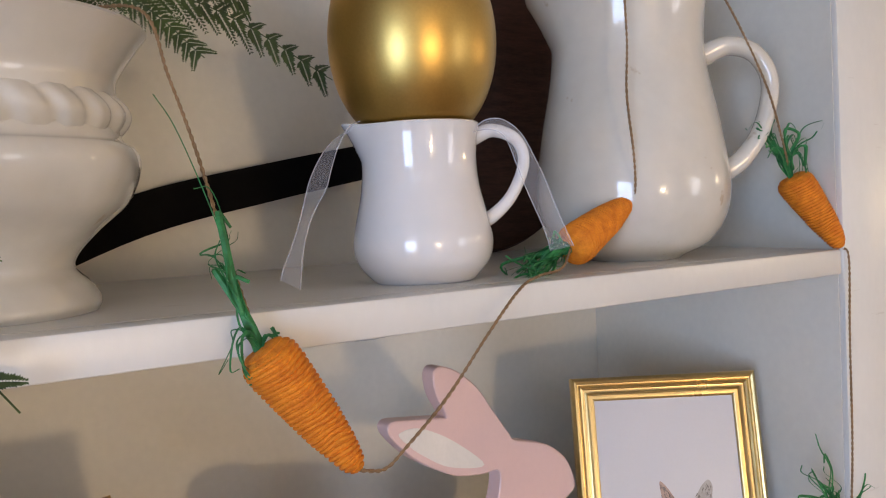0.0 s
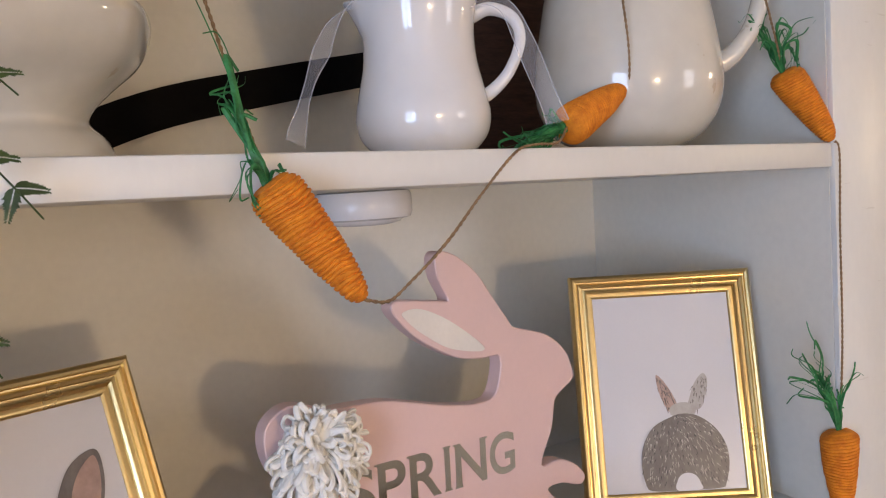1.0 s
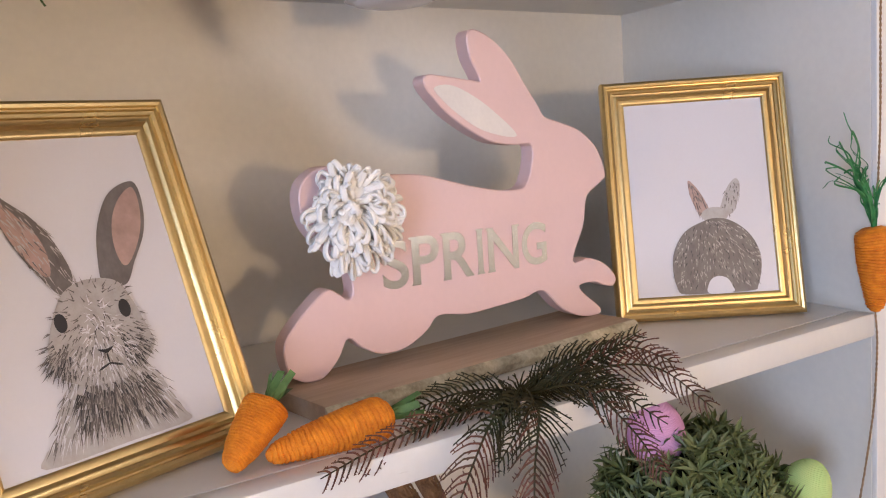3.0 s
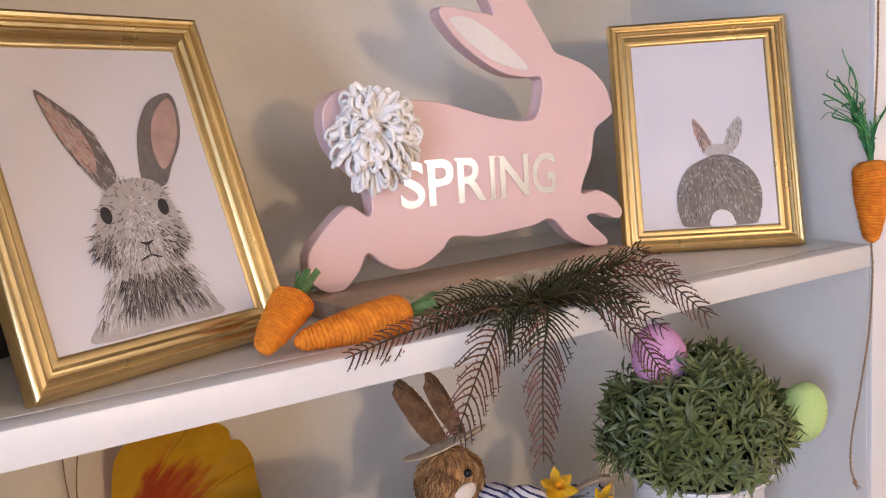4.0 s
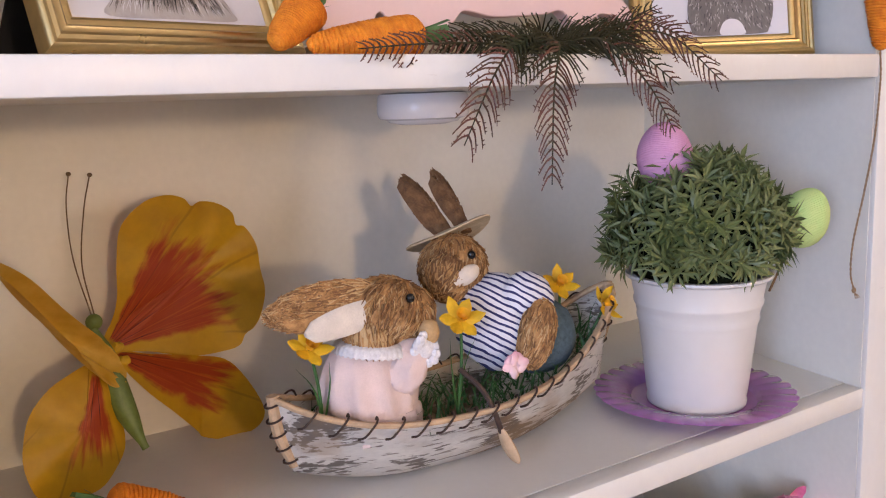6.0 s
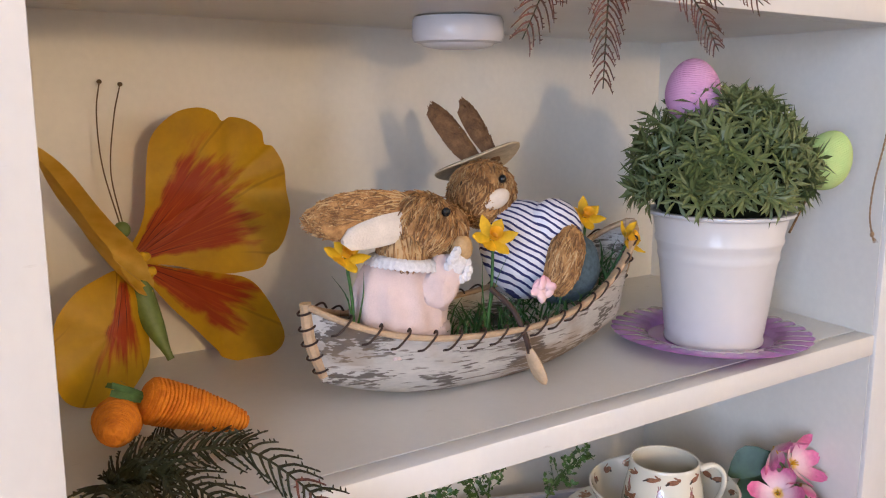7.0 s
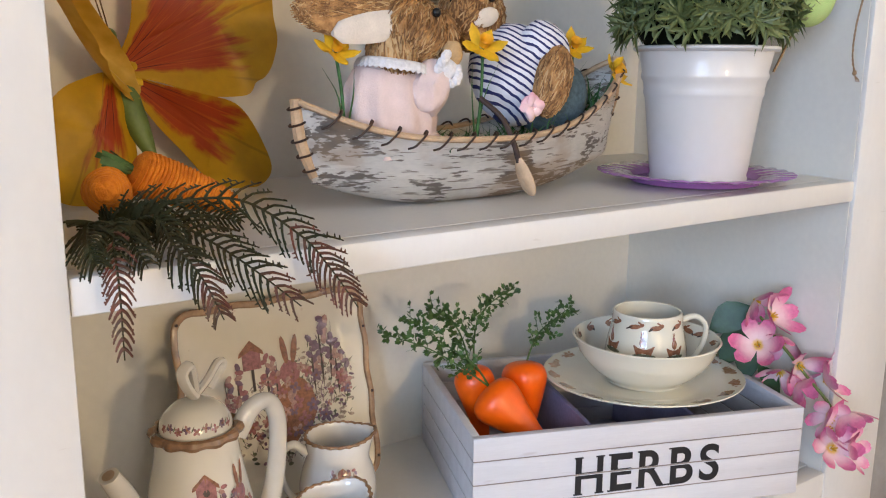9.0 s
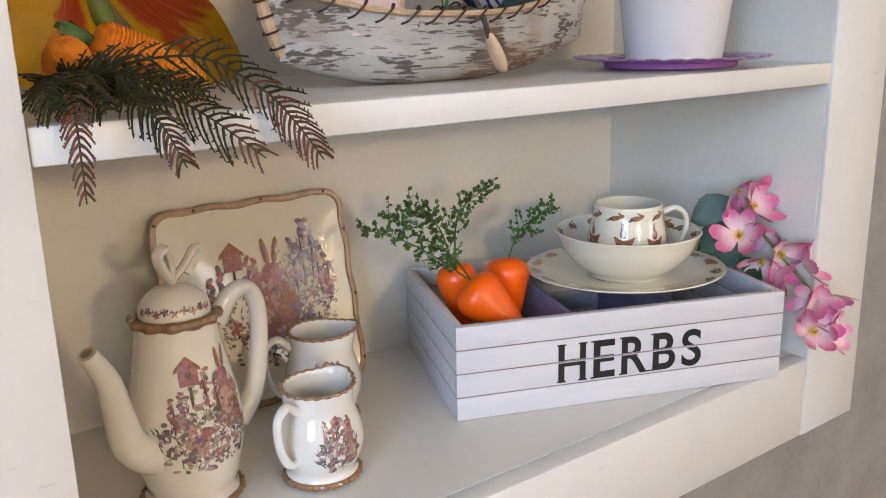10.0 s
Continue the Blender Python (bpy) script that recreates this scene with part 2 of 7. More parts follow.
def wound(name, colour, colour2):
    """Thread wound round an egg."""
    m = material(name, colour, 0.8, vary=0.1, scale=60, fine=800, bump=0.0, colour2=colour2)
    n, l, b = nodes_of(m)
    _, ax = place_of(m)
    w = maths(m, "SINE", maths(m, "MULTIPLY", maths(m, "MULTIPLY_ADD", noise_of(m, 70)["Fac"], 0.003, ax[2]), 4600))
    bn = n.new("ShaderNodeBump")
    bn.inputs["Strength"].default_value, bn.inputs["Distance"].default_value = 0.4, 0.0005
    l.new(w, bn.inputs["Height"])
    l.new(bn.outputs["Normal"], b.inputs["Normal"])
    return m


egg_pink = wound("pink thread", (0.72, 0.38, 0.58), (0.66, 0.31, 0.52))
egg_green = wound("green thread", (0.42, 0.62, 0.22), (0.52, 0.64, 0.24))


def petals(name, inner, middle, outer, r1, r2):
    """Petals whose colour runs outward from the middle of the flower."""
    m = material(name, outer, 0.55, vary=0.12, scale=150, bump=0.05)
    n, l, _ = nodes_of(m)
    tc, ln = n.new("ShaderNodeTexCoord"), n.new("ShaderNodeVectorMath")
    ln.operation = "LENGTH"
    l.new(tc.outputs["Object"], ln.inputs[0])
    r = maths(m, "MULTIPLY_ADD", noise_of(m, 220)["Fac"], 0.006, ln.outputs["Value"])
    overlay(m, maths(m, "SUBTRACT", 1.0, span(m, r, r1, r2)), middle)
    overlay(m, maths(m, "SUBTRACT", 1.0, span(m, r, r1 * 0.55, r1 * 0.95)), inner)
    return m


petal_pink = petals("pink petal", (0.82, 0.52, 0.12), (0.82, 0.58, 0.58), (0.74, 0.16, 0.33), 0.012, 0.033)


def wing_paint(name, angle, spread, r_in, r_out):
    """Yellow wing with a brushed red patch running out along an angle in its own xz plane, feathered along the brush."""
    m = material(name, (0.80, 0.50, 0.018), 0.42, vary=0.10, scale=25, fine=120, bump=0.15, colour2=(0.62, 0.35, 0.014))
    n, l, _ = nodes_of(m)
    _, ax = place_of(m)
    r = maths(m, "SQRT", maths(m, "ADD", maths(m, "POWER", ax[0], 2.0), maths(m, "POWER", ax[2], 2.0)))
    around = maths(m, "ARCTAN2", ax[2], ax[0])

    def brushed(fine, along):
        """Noise drawn out along the rays from the hub."""
        co, t = n.new("ShaderNodeCombineXYZ"), n.new("ShaderNodeTexNoise")
        l.new(maths(m, "MULTIPLY", around, fine), co.inputs[0])
        l.new(maths(m, "MULTIPLY", r, along), co.inputs[1])
        t.inputs["Scale"].default_value, t.inputs["Detail"].default_value = 1.0, 5.0
        l.new(co.outputs[0], t.inputs["Vector"])
        return t.outputs["Fac"]

    bristle = brushed(16.0, 22.0)
    a = maths(m, "MULTIPLY_ADD", noise_of(m, 60)["Fac"], 0.26, maths(m, "ABSOLUTE", maths(m, "SUBTRACT", around, angle)))
    rn = maths(m, "MULTIPLY_ADD", bristle, 0.085, r)
    mask = maths(m, "MULTIPLY", maths(m, "SUBTRACT", 1.0, span(m, a, spread + 0.06, spread + 0.16)), maths(m, "SUBTRACT", 1.0, span(m, rn, r_out + 0.028, r_out + 0.054)))
    mask = maths(m, "MULTIPLY", mask, span(m, r, r_in * 0.6, r_in))
    overlay(m, maths(m, "MULTIPLY", mask, 0.97), (0.52, 0.060, 0.012))
    overlay(m, maths(m, "MULTIPLY", maths(m, "MULTIPLY", mask, span(m, brushed(40.0, 14.0), 0.50, 0.66)), 0.5), (0.74, 0.19, 0.02))
    overlay(m, maths(m, "MULTIPLY", maths(m, "MULTIPLY", mask, span(m, brushed(30.0, 9.0), 0.56, 0.70)), 0.5), (0.30, 0.03, 0.01))
    ray = maths(m, "ABSOLUTE", maths(m, "SINE", maths(m, "MULTIPLY", around, 19.0)))
    streak = maths(m, "MULTIPLY", maths(m, "SUBTRACT", 1.0, span(m, ray, 0.07, 0.22)), maths(m, "MULTIPLY", mask, maths(m, "SUBTRACT", 1.0, span(m, rn, r_in + 0.06, r_in + 0.085))))
    overlay(m, streak, (0.06, 0.012, 0.01))
    # crease darkening put into the colour as thin brown lines
    fold = maths(m, "ABSOLUTE", maths(m, "SINE", maths(m, "MULTIPLY_ADD", noise_of(m, 12)["Fac"], 0.5, maths(m, "MULTIPLY", around, 6.5))))
    crease_tint = maths(m, "MULTIPLY", maths(m, "SUBTRACT", 1.0, span(m, fold, 0.02, 0.09)), span(m, r, r_out - 0.015, r_out + 0.01))
    overlay(m, maths(m, "MULTIPLY", crease_tint, 0.45), (0.40, 0.20, 0.01))
    return m


def glaze(name, base):
    """Plain glazed cream ware with faint flecks."""
    m = material(name, base, 0.13, vary=0.03, scale=14, fine=90, bump=0.03, coat=0.6)
    fleck = noise_of(m, 140)["Fac"]
    return overlay(m, maths(m, "MULTIPLY", span(m, fleck, 0.72, 0.78), 0.3), (0.45, 0.33, 0.20))


def transfer(name, colour):
    """A printed ink under the glaze, mottled."""
    return material(name, colour, 0.14, vary=0.28, scale=260, fine=900, bump=0.0, coat=0.6)


INKS = [transfer("mauve print", (0.27, 0.165, 0.215)), transfer("rose print", (0.46, 0.19, 0.18)), transfer("russet print", (0.40, 0.17, 0.09)), transfer("grey green print", (0.20, 0.21, 0.13)), transfer("dark stem print", (0.085, 0.06, 0.045)), transfer("pale wash print", (0.52, 0.42, 0.34)), transfer("pale rose print", (0.58, 0.34, 0.29))]
MAUVE, ROSE, RUSSET, GREEN, DARK, WASH, BLUSH = range(7)


def banded(name, base, bands, tight=95.0, count=12):
    """Cream ware with little brown marks in rings: (height, half width, inner radius, outer radius)."""
    m = material(name, base, 0.14, vary=0.03, scale=14, fine=90, bump=0.02, coat=0.6)
    _, ax = place_of(m)
    r = maths(m, "SQRT", maths(m, "ADD", maths(m, "POWER", ax[0], 2.0), maths(m, "POWER", ax[1], 2.0)))
    for z, w, r0, r1 in bands:
        dz = maths(m, "DIVIDE", maths(m, "ABSOLUTE", maths(m, "SUBTRACT", ax[2], z)), w)
        dr = maths(m, "DIVIDE", maths(m, "ABSOLUTE", maths(m, "SUBTRACT", r, (r0 + r1) / 2)), (r1 - r0) / 2)
        step = maths(m, "FRACT", maths(m, "MULTIPLY", maths(m, "ARCTAN2", ax[1], ax[0]), count / math.tau))
        u = maths(m, "MULTIPLY", maths(m, "ABSOLUTE", maths(m, "SUBTRACT", step, 0.5)), 2.3)
        e = maths(m, "ADD", maths(m, "POWER", u, 2.0), maths(m, "POWER", maths(m, "MAXIMUM", dz, dr), 2.0))
        e = maths(m, "MULTIPLY_ADD", noise_of(m, tight * 2.2, detail=5)["Fac"], 2.4, e)
        f = maths(m, "SUBTRACT", 1.0, span(m, e, 1.60, 1.85))
        ink = maths(m, "MULTIPLY_ADD", noise_of(m, tight * 4)["Fac"], 0.6, 0.55, clamp=True)
        overlay(m, maths(m, "MULTIPLY", f, ink), (0.30, 0.11, 0.025))
    return m


# ---- builders ----
def root_of(ob):
    m = ob.matrix_basis.copy()
    while ob.parent:
        ob = ob.parent
        m = ob.matrix_basis @ m
    return m


def thing(name, label, category, m=None, group="", kind=""):
    ob = new(name)
    ob.matrix_basis = m or Matrix()
    return tagged(ob, label, category, group, kind)


def part(name, bm, mats, parent, label="", world_space=False, smooth=True, origin=None, kind=""):
    """Links a bmesh as one mesh object under a thing or a part."""
    if world_space:
        bm.transform(root_of(parent).inverted())
    if origin is not None:
        bm.transform(Matrix.Translation(-Vector(origin)))
    bmesh.ops.recalc_face_normals(bm, faces=bm.faces)
    me = bpy.data.meshes.new(name)
    bm.to_mesh(me)
    bm.free()
    for mt in mats if isinstance(mats, (list, tuple)) else [mats]:
        me.materials.append(mt)
    if smooth:
        me.shade_smooth()
        me.set_sharp_from_angle(angle=radians(38))
    ob = new(name, me)
    ob.parent = parent
    if origin is not None:
        ob.location = origin
    if label or kind:
        tagged(ob, label, kind=kind)
    return ob


def add_box(bm, lo, hi, bevel=0.0, m=None, mat=0):
    r = bmesh.ops.create_cube(bm, size=1.0)
    vs = r["verts"]
    size = [b - a for a, b in zip(lo, hi)]
    for v in vs:
        v.co = Vector([a + (c + 0.5) * s for a, c, s in zip(lo, v.co, size)])
    faces = set(f for v in vs for f in v.link_faces)
    for f in faces:
        f.material_index = mat
    if bevel:
        out = bmesh.ops.bevel(bm, geom=list({e for v in vs for e in v.link_edges}), offset=bevel, segments=2, affect="EDGES", profile=0.5)
        vs = list({v for f in out["faces"] for v in f.verts} | {v for v in vs if v.is_valid})
        for f in out["faces"]:
            f.material_index = mat
    if m is not None:
        bmesh.ops.transform(bm, matrix=m, verts=vs)
    return bm


def box_mesh(lo, hi, bevel=0.0, m=None):
    return add_box(bmesh.new(), lo, hi, bevel, m)


def add_rings(bm, rings, closed=True, mat=0, cap0=True, cap1=True):
    """Skins a row of rings, each a list of points."""
    rows = [[bm.verts.new(p) for p in ring] for ring in rings]
    k = len(rows[0])
    for a, b in zip(rows, rows[1:]):
        for i in range(k if closed else k - 1):
            f = bm.faces.new((a[i], a[(i + 1) % k], b[(i + 1) % k], b[i]))
            f.material_index = mat
    if closed and cap0:
        bm.faces.new(rows[0][::-1]).material_index = mat
    if closed and cap1:
        bm.faces.new(rows[-1]).material_index = mat
    return bm


def add_lathe(bm, profile, segs=40, m=None, mat=0, shape=None, cap0=True, cap1=True):
    """Turns a profile of (radius, height). shape(angle, radius, height) may bend the point."""
    rings = []
    for r, z in profile:
        ring = []
        for i in range(segs):
            a = math.tau * i / segs
            p = shape(a, r, z) if shape else (r * math.cos(a), r * math.sin(a), z)
            ring.append(m @ Vector(p) if m is not None else Vector(p))
        rings.append(ring)
    return add_rings(bm, rings, True, mat, cap0, cap1)


def smooth_line(points, steps=8):
    """A Catmull-Rom line through points."""
    p = [Vector(q) for q in points]
    p = [2 * p[0] - p[1]] + p + [2 * p[-1] - p[-2]]
    out = []
    for a, b, c, d in zip(p, p[1:], p[2:], p[3:]):
        for i in range(steps):
            t = i / steps
            out.append(0.5 * (2 * b + (c - a) * t + (2 * a - 5 * b + 4 * c - d) * t * t + (3 * b - 3 * c + d - a) * t ** 3))
    out.append(p[-2])
    return out


def frames_along(line):
    """Tangent and two cross directions at each point, with little twist."""
    out, side = [], None
    for i, p in enumerate(line):
        t = (line[min(i + 1, len(line) - 1)] - line[max(i - 1, 0)]).normalized()
        if side is None:
            side = t.cross(Vector((0.3, 0.2, 1)) if abs(t.z) < 0.9 else Vector((1, 0, 0))).normalized()
        side = (side - t * side.dot(t)).normalized()
        out.append((t, side, t.cross(side)))
    return out


def add_tube(bm, line, radius, segs=6, mat=0, flat=1.0):
    """A tube along a line; radius may be a number or a function of 0..1."""
    line = [Vector(p) for p in line]
    rings = []
    for i, (p, (t, a, b)) in enumerate(zip(line, frames_along(line))):
        r = radius(i / (len(line) - 1)) if callable(radius) else radius
        rings.append([p + a * r * math.cos(math.tau * k / segs) + b * r * flat * math.sin(math.tau * k / segs) for k in range(segs)])
    return add_rings(bm, rings, True, mat)


def add_twine(bm, line, radius=0.00095, mat=0, turns=700.0):
    """Two strands twisted round each other."""
    line = [Vector(p) for p in line]
    fine = []
    for a, b in zip(line, line[1:]):
        k = max(1, int((b - a).length / 0.0016))
        fine += [a.lerp(b, i / k) for i in range(k)]
    fine.append(line[-1])
    fr, run, runs = frames_along(fine), 0.0, []
    for i, p in enumerate(fine):
        run += (p - fine[i - 1]).length if i else 0
        runs.append(run)
    for ph in (0, math.pi):
        strand = [p + (a * math.cos(turns * s + ph) + b * math.sin(turns * s + ph)) * radius * 0.55 for p, (t, a, b), s in zip(fine, fr, runs)]
        add_tube(bm, strand, radius * 0.62, 4, mat)
    return bm


def add_ribbon(bm, line, width, across, mat=0, thick=0.0):
    """A flat strip along a line, width across the given direction (or a function of 0..1 for each)."""
    line = [Vector(p) for p in line]
    rows = []
    for i, p in enumerate(line):
        t = i / (len(line) - 1)
        w = width(t) if callable(width) else width
        d = Vector(across(t) if callable(across) else across).normalized()
        rows.append([p - d * w / 2, p + d * w / 2])
    return add_rings(bm, rows, False, mat)


def ribbon_hems(bm, radius=0.00035):
    """Fine rolled hems along both long edges of a ribbon built last in bm."""
    vs = list(bm.verts)
    for side in (0, 1):
        add_tube(bm, [v.co.copy() for v in vs[side::2]], radius, 4, 1)


def add_blob(bm, centre, radii, m=None, segs=20, rings=12, mat=0, rough=0.0, seed=0):
    """A rounded lump, its surface uneven by rough."""
    mm = Matrix.Translation(centre) @ (m or Matrix())
    rows = []
    for j in range(1, rings):
        th = math.pi * j / rings
        ring = []
        for i in range(segs):
            a = math.tau * i / segs
            d = Vector((math.sin(th) * math.cos(a), math.sin(th) * math.sin(a), math.cos(th)))
            k = 1 + rough * noise.noise(d * 2.2 + Vector((seed * 7.1, 0, 0)))
            ring.append(mm @ Vector((d.x * radii[0] * k, d.y * radii[1] * k, d.z * radii[2] * k)))
        rows.append(ring)
    return add_rings(bm, rows, True, mat)


def add_plate(bm, outline, thick, m, mat=0, bevel=0.0):
    """A flat piece with the outline (x, z), its front at y = 0 and its back at y = thick."""
    n = len(outline)
    if bevel:
        c = []
        for i in range(n):
            a, b, d = Vector(outline[i - 1]), Vector(outline[i]), Vector(outline[(i + 1) % n])
            t = (d - a).normalized()
            c.append(b + Vector((-t.y, t.x)) * bevel * BEVEL_SIDE)
        rows = [[m @ Vector((p[0], 0, p[1])) for p in c], [m @ Vector((p[0], bevel, p[1])) for p in outline], [m @ Vector((p[0], thick - bevel, p[1])) for p in outline], [m @ Vector((p[0], thick, p[1])) for p in c]]
    else:
        rows = [[m @ Vector((p[0], 0, p[1])) for p in outline], [m @ Vector((p[0], thick, p[1])) for p in outline]]
    return add_rings(bm, rows, True, mat)


BEVEL_SIDE = 1


def outline_of(points, steps=5):
    """A smooth closed outline through (x, z) points."""
    p = [Vector((a, b, 0)) for a, b in points]
    n, out = len(p), []
    for i in range(n):
        a, b, c, d = p[i - 1], p[i], p[(i + 1) % n], p[(i + 2) % n]
        for k in range(steps):
            t = k / steps
            q = 0.5 * (2 * b + (c - a) * t + (2 * a - 5 * b + 4 * c - d) * t * t + (3 * b - 3 * c + d - a) * t ** 3)
            out.append((q.x, q.y))
    return out


def letters(text, size, extrude=0.0003, offset=0.0, squeeze=1.0, space=1.0):
    """A mesh of letters in the xz plane, facing -y, from the built-in font."""
    cu = bpy.data.curves.new("letters", "FONT")
    cu.body, cu.size, cu.extrude, cu.offset, cu.space_character = text, size, extrude, offset, space
    ob = bpy.data.objects.new("letters", cu)
    scene.collection.objects.link(ob)
    me = bpy.data.meshes.new_from_object(ob.evaluated_get(bpy.context.evaluated_depsgraph_get()))
    bm = bmesh.new()
    bm.from_mesh(me)
    bpy.data.objects.remove(ob)
    bpy.data.curves.remove(cu)
    bpy.data.meshes.remove(me)
    bm.transform(Matrix.Diagonal((squeeze, 1, 1, 1)))
    bm.transform(pose(0, 0, 0, 90))
    return bm


def yaw_at(x, y, z, degrees=0.0, lean=0.0):
    """Upright at a place, turned about z, then leaned back."""
    return Matrix.Translation((x, y, z)) @ pose(0, 0, 0, 0, 0, degrees) @ pose(0, 0, 0, -lean, 0, 0)


# ---- the bookcase and the room ----
SHELF_A, SHELF_B, SHELF_C, SHELF_D = 1.832, 1.513, 1.20, 0.89
BACK, LEFT, RIGHT, TOP = 0.32, -0.03, 0.760, 2.22
TILT_A, TILT_B = 0.0115, 0.0065


def on_a(x):
    """Height of the out-of-level top shelf at x."""
    return SHELF_A + TILT_A * (0.7235 - x)


def on_b(x):
    return SHELF_B + TILT_B * (0.7235 - x)


case = thing("built_in_bookcase", "white painted built-in wooden bookcase with open shelves set in the wall", "bookcase", pose(0.36, 0, 0.80))
part("back_panel", box_mesh((LEFT, BACK, 0.80), (RIGHT, BACK + 0.02, TOP)), panel_paint, case, world_space=True)
part("side_panel", box_mesh((LEFT - 0.02, 0.0205, 0.80), (LEFT, BACK + 0.02, TOP)), panel_paint, case, world_space=True)
# the other side runs slightly askew from the stile to the back
bm = bmesh.new()
add_rings(bm, [[(0.7232, 0.0030, z), (0.7245, 0.0030, z), (0.784, BACK + 0.02, z), (RIGHT, BACK + 0.02, z), (RIGHT, BACK, z)] for z in (0.80, TOP)])
part("side_panel", bm, panel_paint, case, world_space=True, smooth=False)
part("top_panel", box_mesh((LEFT - 0.02, 0.0205, TOP), (RIGHT + 0.02, BACK + 0.02, TOP + 0.02)), white_paint, case, world_space=True)
for z, tilt in ((SHELF_A, TILT_A), (SHELF_B, TILT_B), (SHELF_C, 0.0)):
    bm = box_mesh((-0.0075, 0.0, z - 0.0205), (0.7240, 0.0206, z), 0.0016)
    add_box(bm, (LEFT, 0.0207, z - 0.0205), (RIGHT, BACK, z), 0.0)
    for v in bm.verts:
        v.co.z += tilt * (0.7235 - v.co.x)
    part("shelf", bm, white_paint, case, world_space=True)
bm = box_mesh((LEFT, 0.0203, SHELF_D - 0.03), (RIGHT, BACK, SHELF_D))
part("shelf", bm, white_paint, case, world_space=True)
for x0, x1 in ((-0.11, -0.008), (0.724, 0.826)):
    part("stile", box_mesh((x0, -0.002, 0.80), (x1, 0.0032 if x0 > 0 else 0.02, TOP + 0.06), 0.0012), white_paint, case, world_space=True)
part("bottom_rail", box_mesh((-0.0077, -0.0018, 0.80), (0.7237, 0.0202, SHELF_D), 0.003), white_paint, case, world_space=True)
part("top_rail", box_mesh((-0.0077, -0.0015, TOP - 0.02), (0.7237, 0.02, TOP + 0.06), 0.0015), white_paint, case, world_space=True)

X0, X1, Y0, ZTOP = -2.3, 3.0, -3.2, 2.55


def structure(name, boxes, mat, label="", bevel=0.0):
    bm = bmesh.new()
    for lo, hi in boxes:
        add_box(bm, lo, hi, bevel)
    me = bpy.data.meshes.new(name)
    bm.to_mesh(me)
    bm.free()
    me.materials.append(mat)
    return tagged(new(name, me), label, kind="structure")


structure("wall_north", [((X0, 0.012, 0), (-0.104, 0.112, ZTOP)), ((0.82, 0.012, 0), (X1, 0.112, ZTOP)), ((-0.104, 0.012, 0), (0.82, 0.112, 0.806)), ((-0.104, 0.012, TOP + 0.055), (0.82, 0.112, ZTOP))], plaster, "rough grey plaster wall round the bookcase")
structure("wall_west", [((X0 - 0.1, Y0, 0), (X0, -2.55, ZTOP)), ((X0 - 0.1, -1.25, 0), (X0, 0.112, ZTOP)), ((X0 - 0.1, -2.55, 0), (X0, -1.25, 1.0)), ((X0 - 0.1, -2.55, 2.3), (X0, -1.25, ZTOP))], room_paint)
structure("wall_south", [((X0, Y0 - 0.1, 0), (-0.86, Y0, ZTOP)), ((-0.861, Y0 - 0.1, 0), (1.92, Y0, ZTOP)), ((2.88, Y0 - 0.1, 0), (X1, Y0, ZTOP)), ((1.92, Y0 - 0.1, 0), (2.88, Y0, 1.32)), ((1.92, Y0 - 0.1, 2.28), (2.88, Y0, ZTOP))], room_paint)
structure("wall_east", [((X1, Y0, 0), (X1 + 0.1, 0.112, ZTOP))], room_paint)
structure("floor", [((X0, Y0, -0.05), (X1, 0.35, 0))], floor_wood)
structure("ceiling", [((X0 - 0.1, Y0 - 0.1, ZTOP), (X1 + 0.1, 0.35, ZTOP + 0.05))], ceiling_paint)
# window bars, seen only as reflections in the glazes
bars = [((X0 + 0.05, -2.55, 1.0), (X0 + 0.08, -2.50, 2.3)), ((X0 + 0.05, -1.30, 1.0), (X0 + 0.08, -1.25, 2.3)), ((X0 + 0.05, -1.93, 1.0), (X0 + 0.08, -1.87, 2.3)), ((X0 + 0.05, -2.5, 1.62), (X0 + 0.08, -1.93, 1.67)), ((X0 + 0.05, -1.87, 1.62), (X0 + 0.08, -1.3, 1.67))]
structure("window_1", bars, white_paint)
structure("window_2", [((2.385, Y0 + 0.06, 1.32), (2.415, Y0 + 0.09, 2.28)), ((1.92, Y0 + 0.06, 1.785), (2.384, Y0 + 0.09, 1.815)), ((2.416, Y0 + 0.06, 1.785), (2.88, Y0 + 0.09, 1.815))], white_paint)

# ---- shelf A: urn, jugs, egg, pan ----
def profile_of(points, steps=6):
    """A smooth turned profile through (radius, height)."""
    return [(max(p.x, 0.0002), p.z) for p in smooth_line([(r, 0, z) for r, z in points], steps)]


def hollow(outer, wall=0.004, floor=0.006):
    """An outer profile carried over its rim and down inside."""
    z0 = outer[0][1]
    inner = [(max(r - wall, 0.0005), z) for r, z in reversed(outer) if z > z0 + floor]
    top_r, top_z = outer[-1]
    return outer + [(top_r - wall * 0.3, top_z + wall * 0.35), (top_r - wall * 0.7, top_z + wall * 0.35)] + inner + [(0.0005, z0 + floor)]


def handle_mesh(points, r0, r1, flat=0.85, segs=16):
    bm = bmesh.new()
    add_tube(bm, smooth_line(points, 8), lambda t: r0 + (r1 - r0) * (1 - math.sin(math.pi * t)), segs, flat=flat)
    return bm


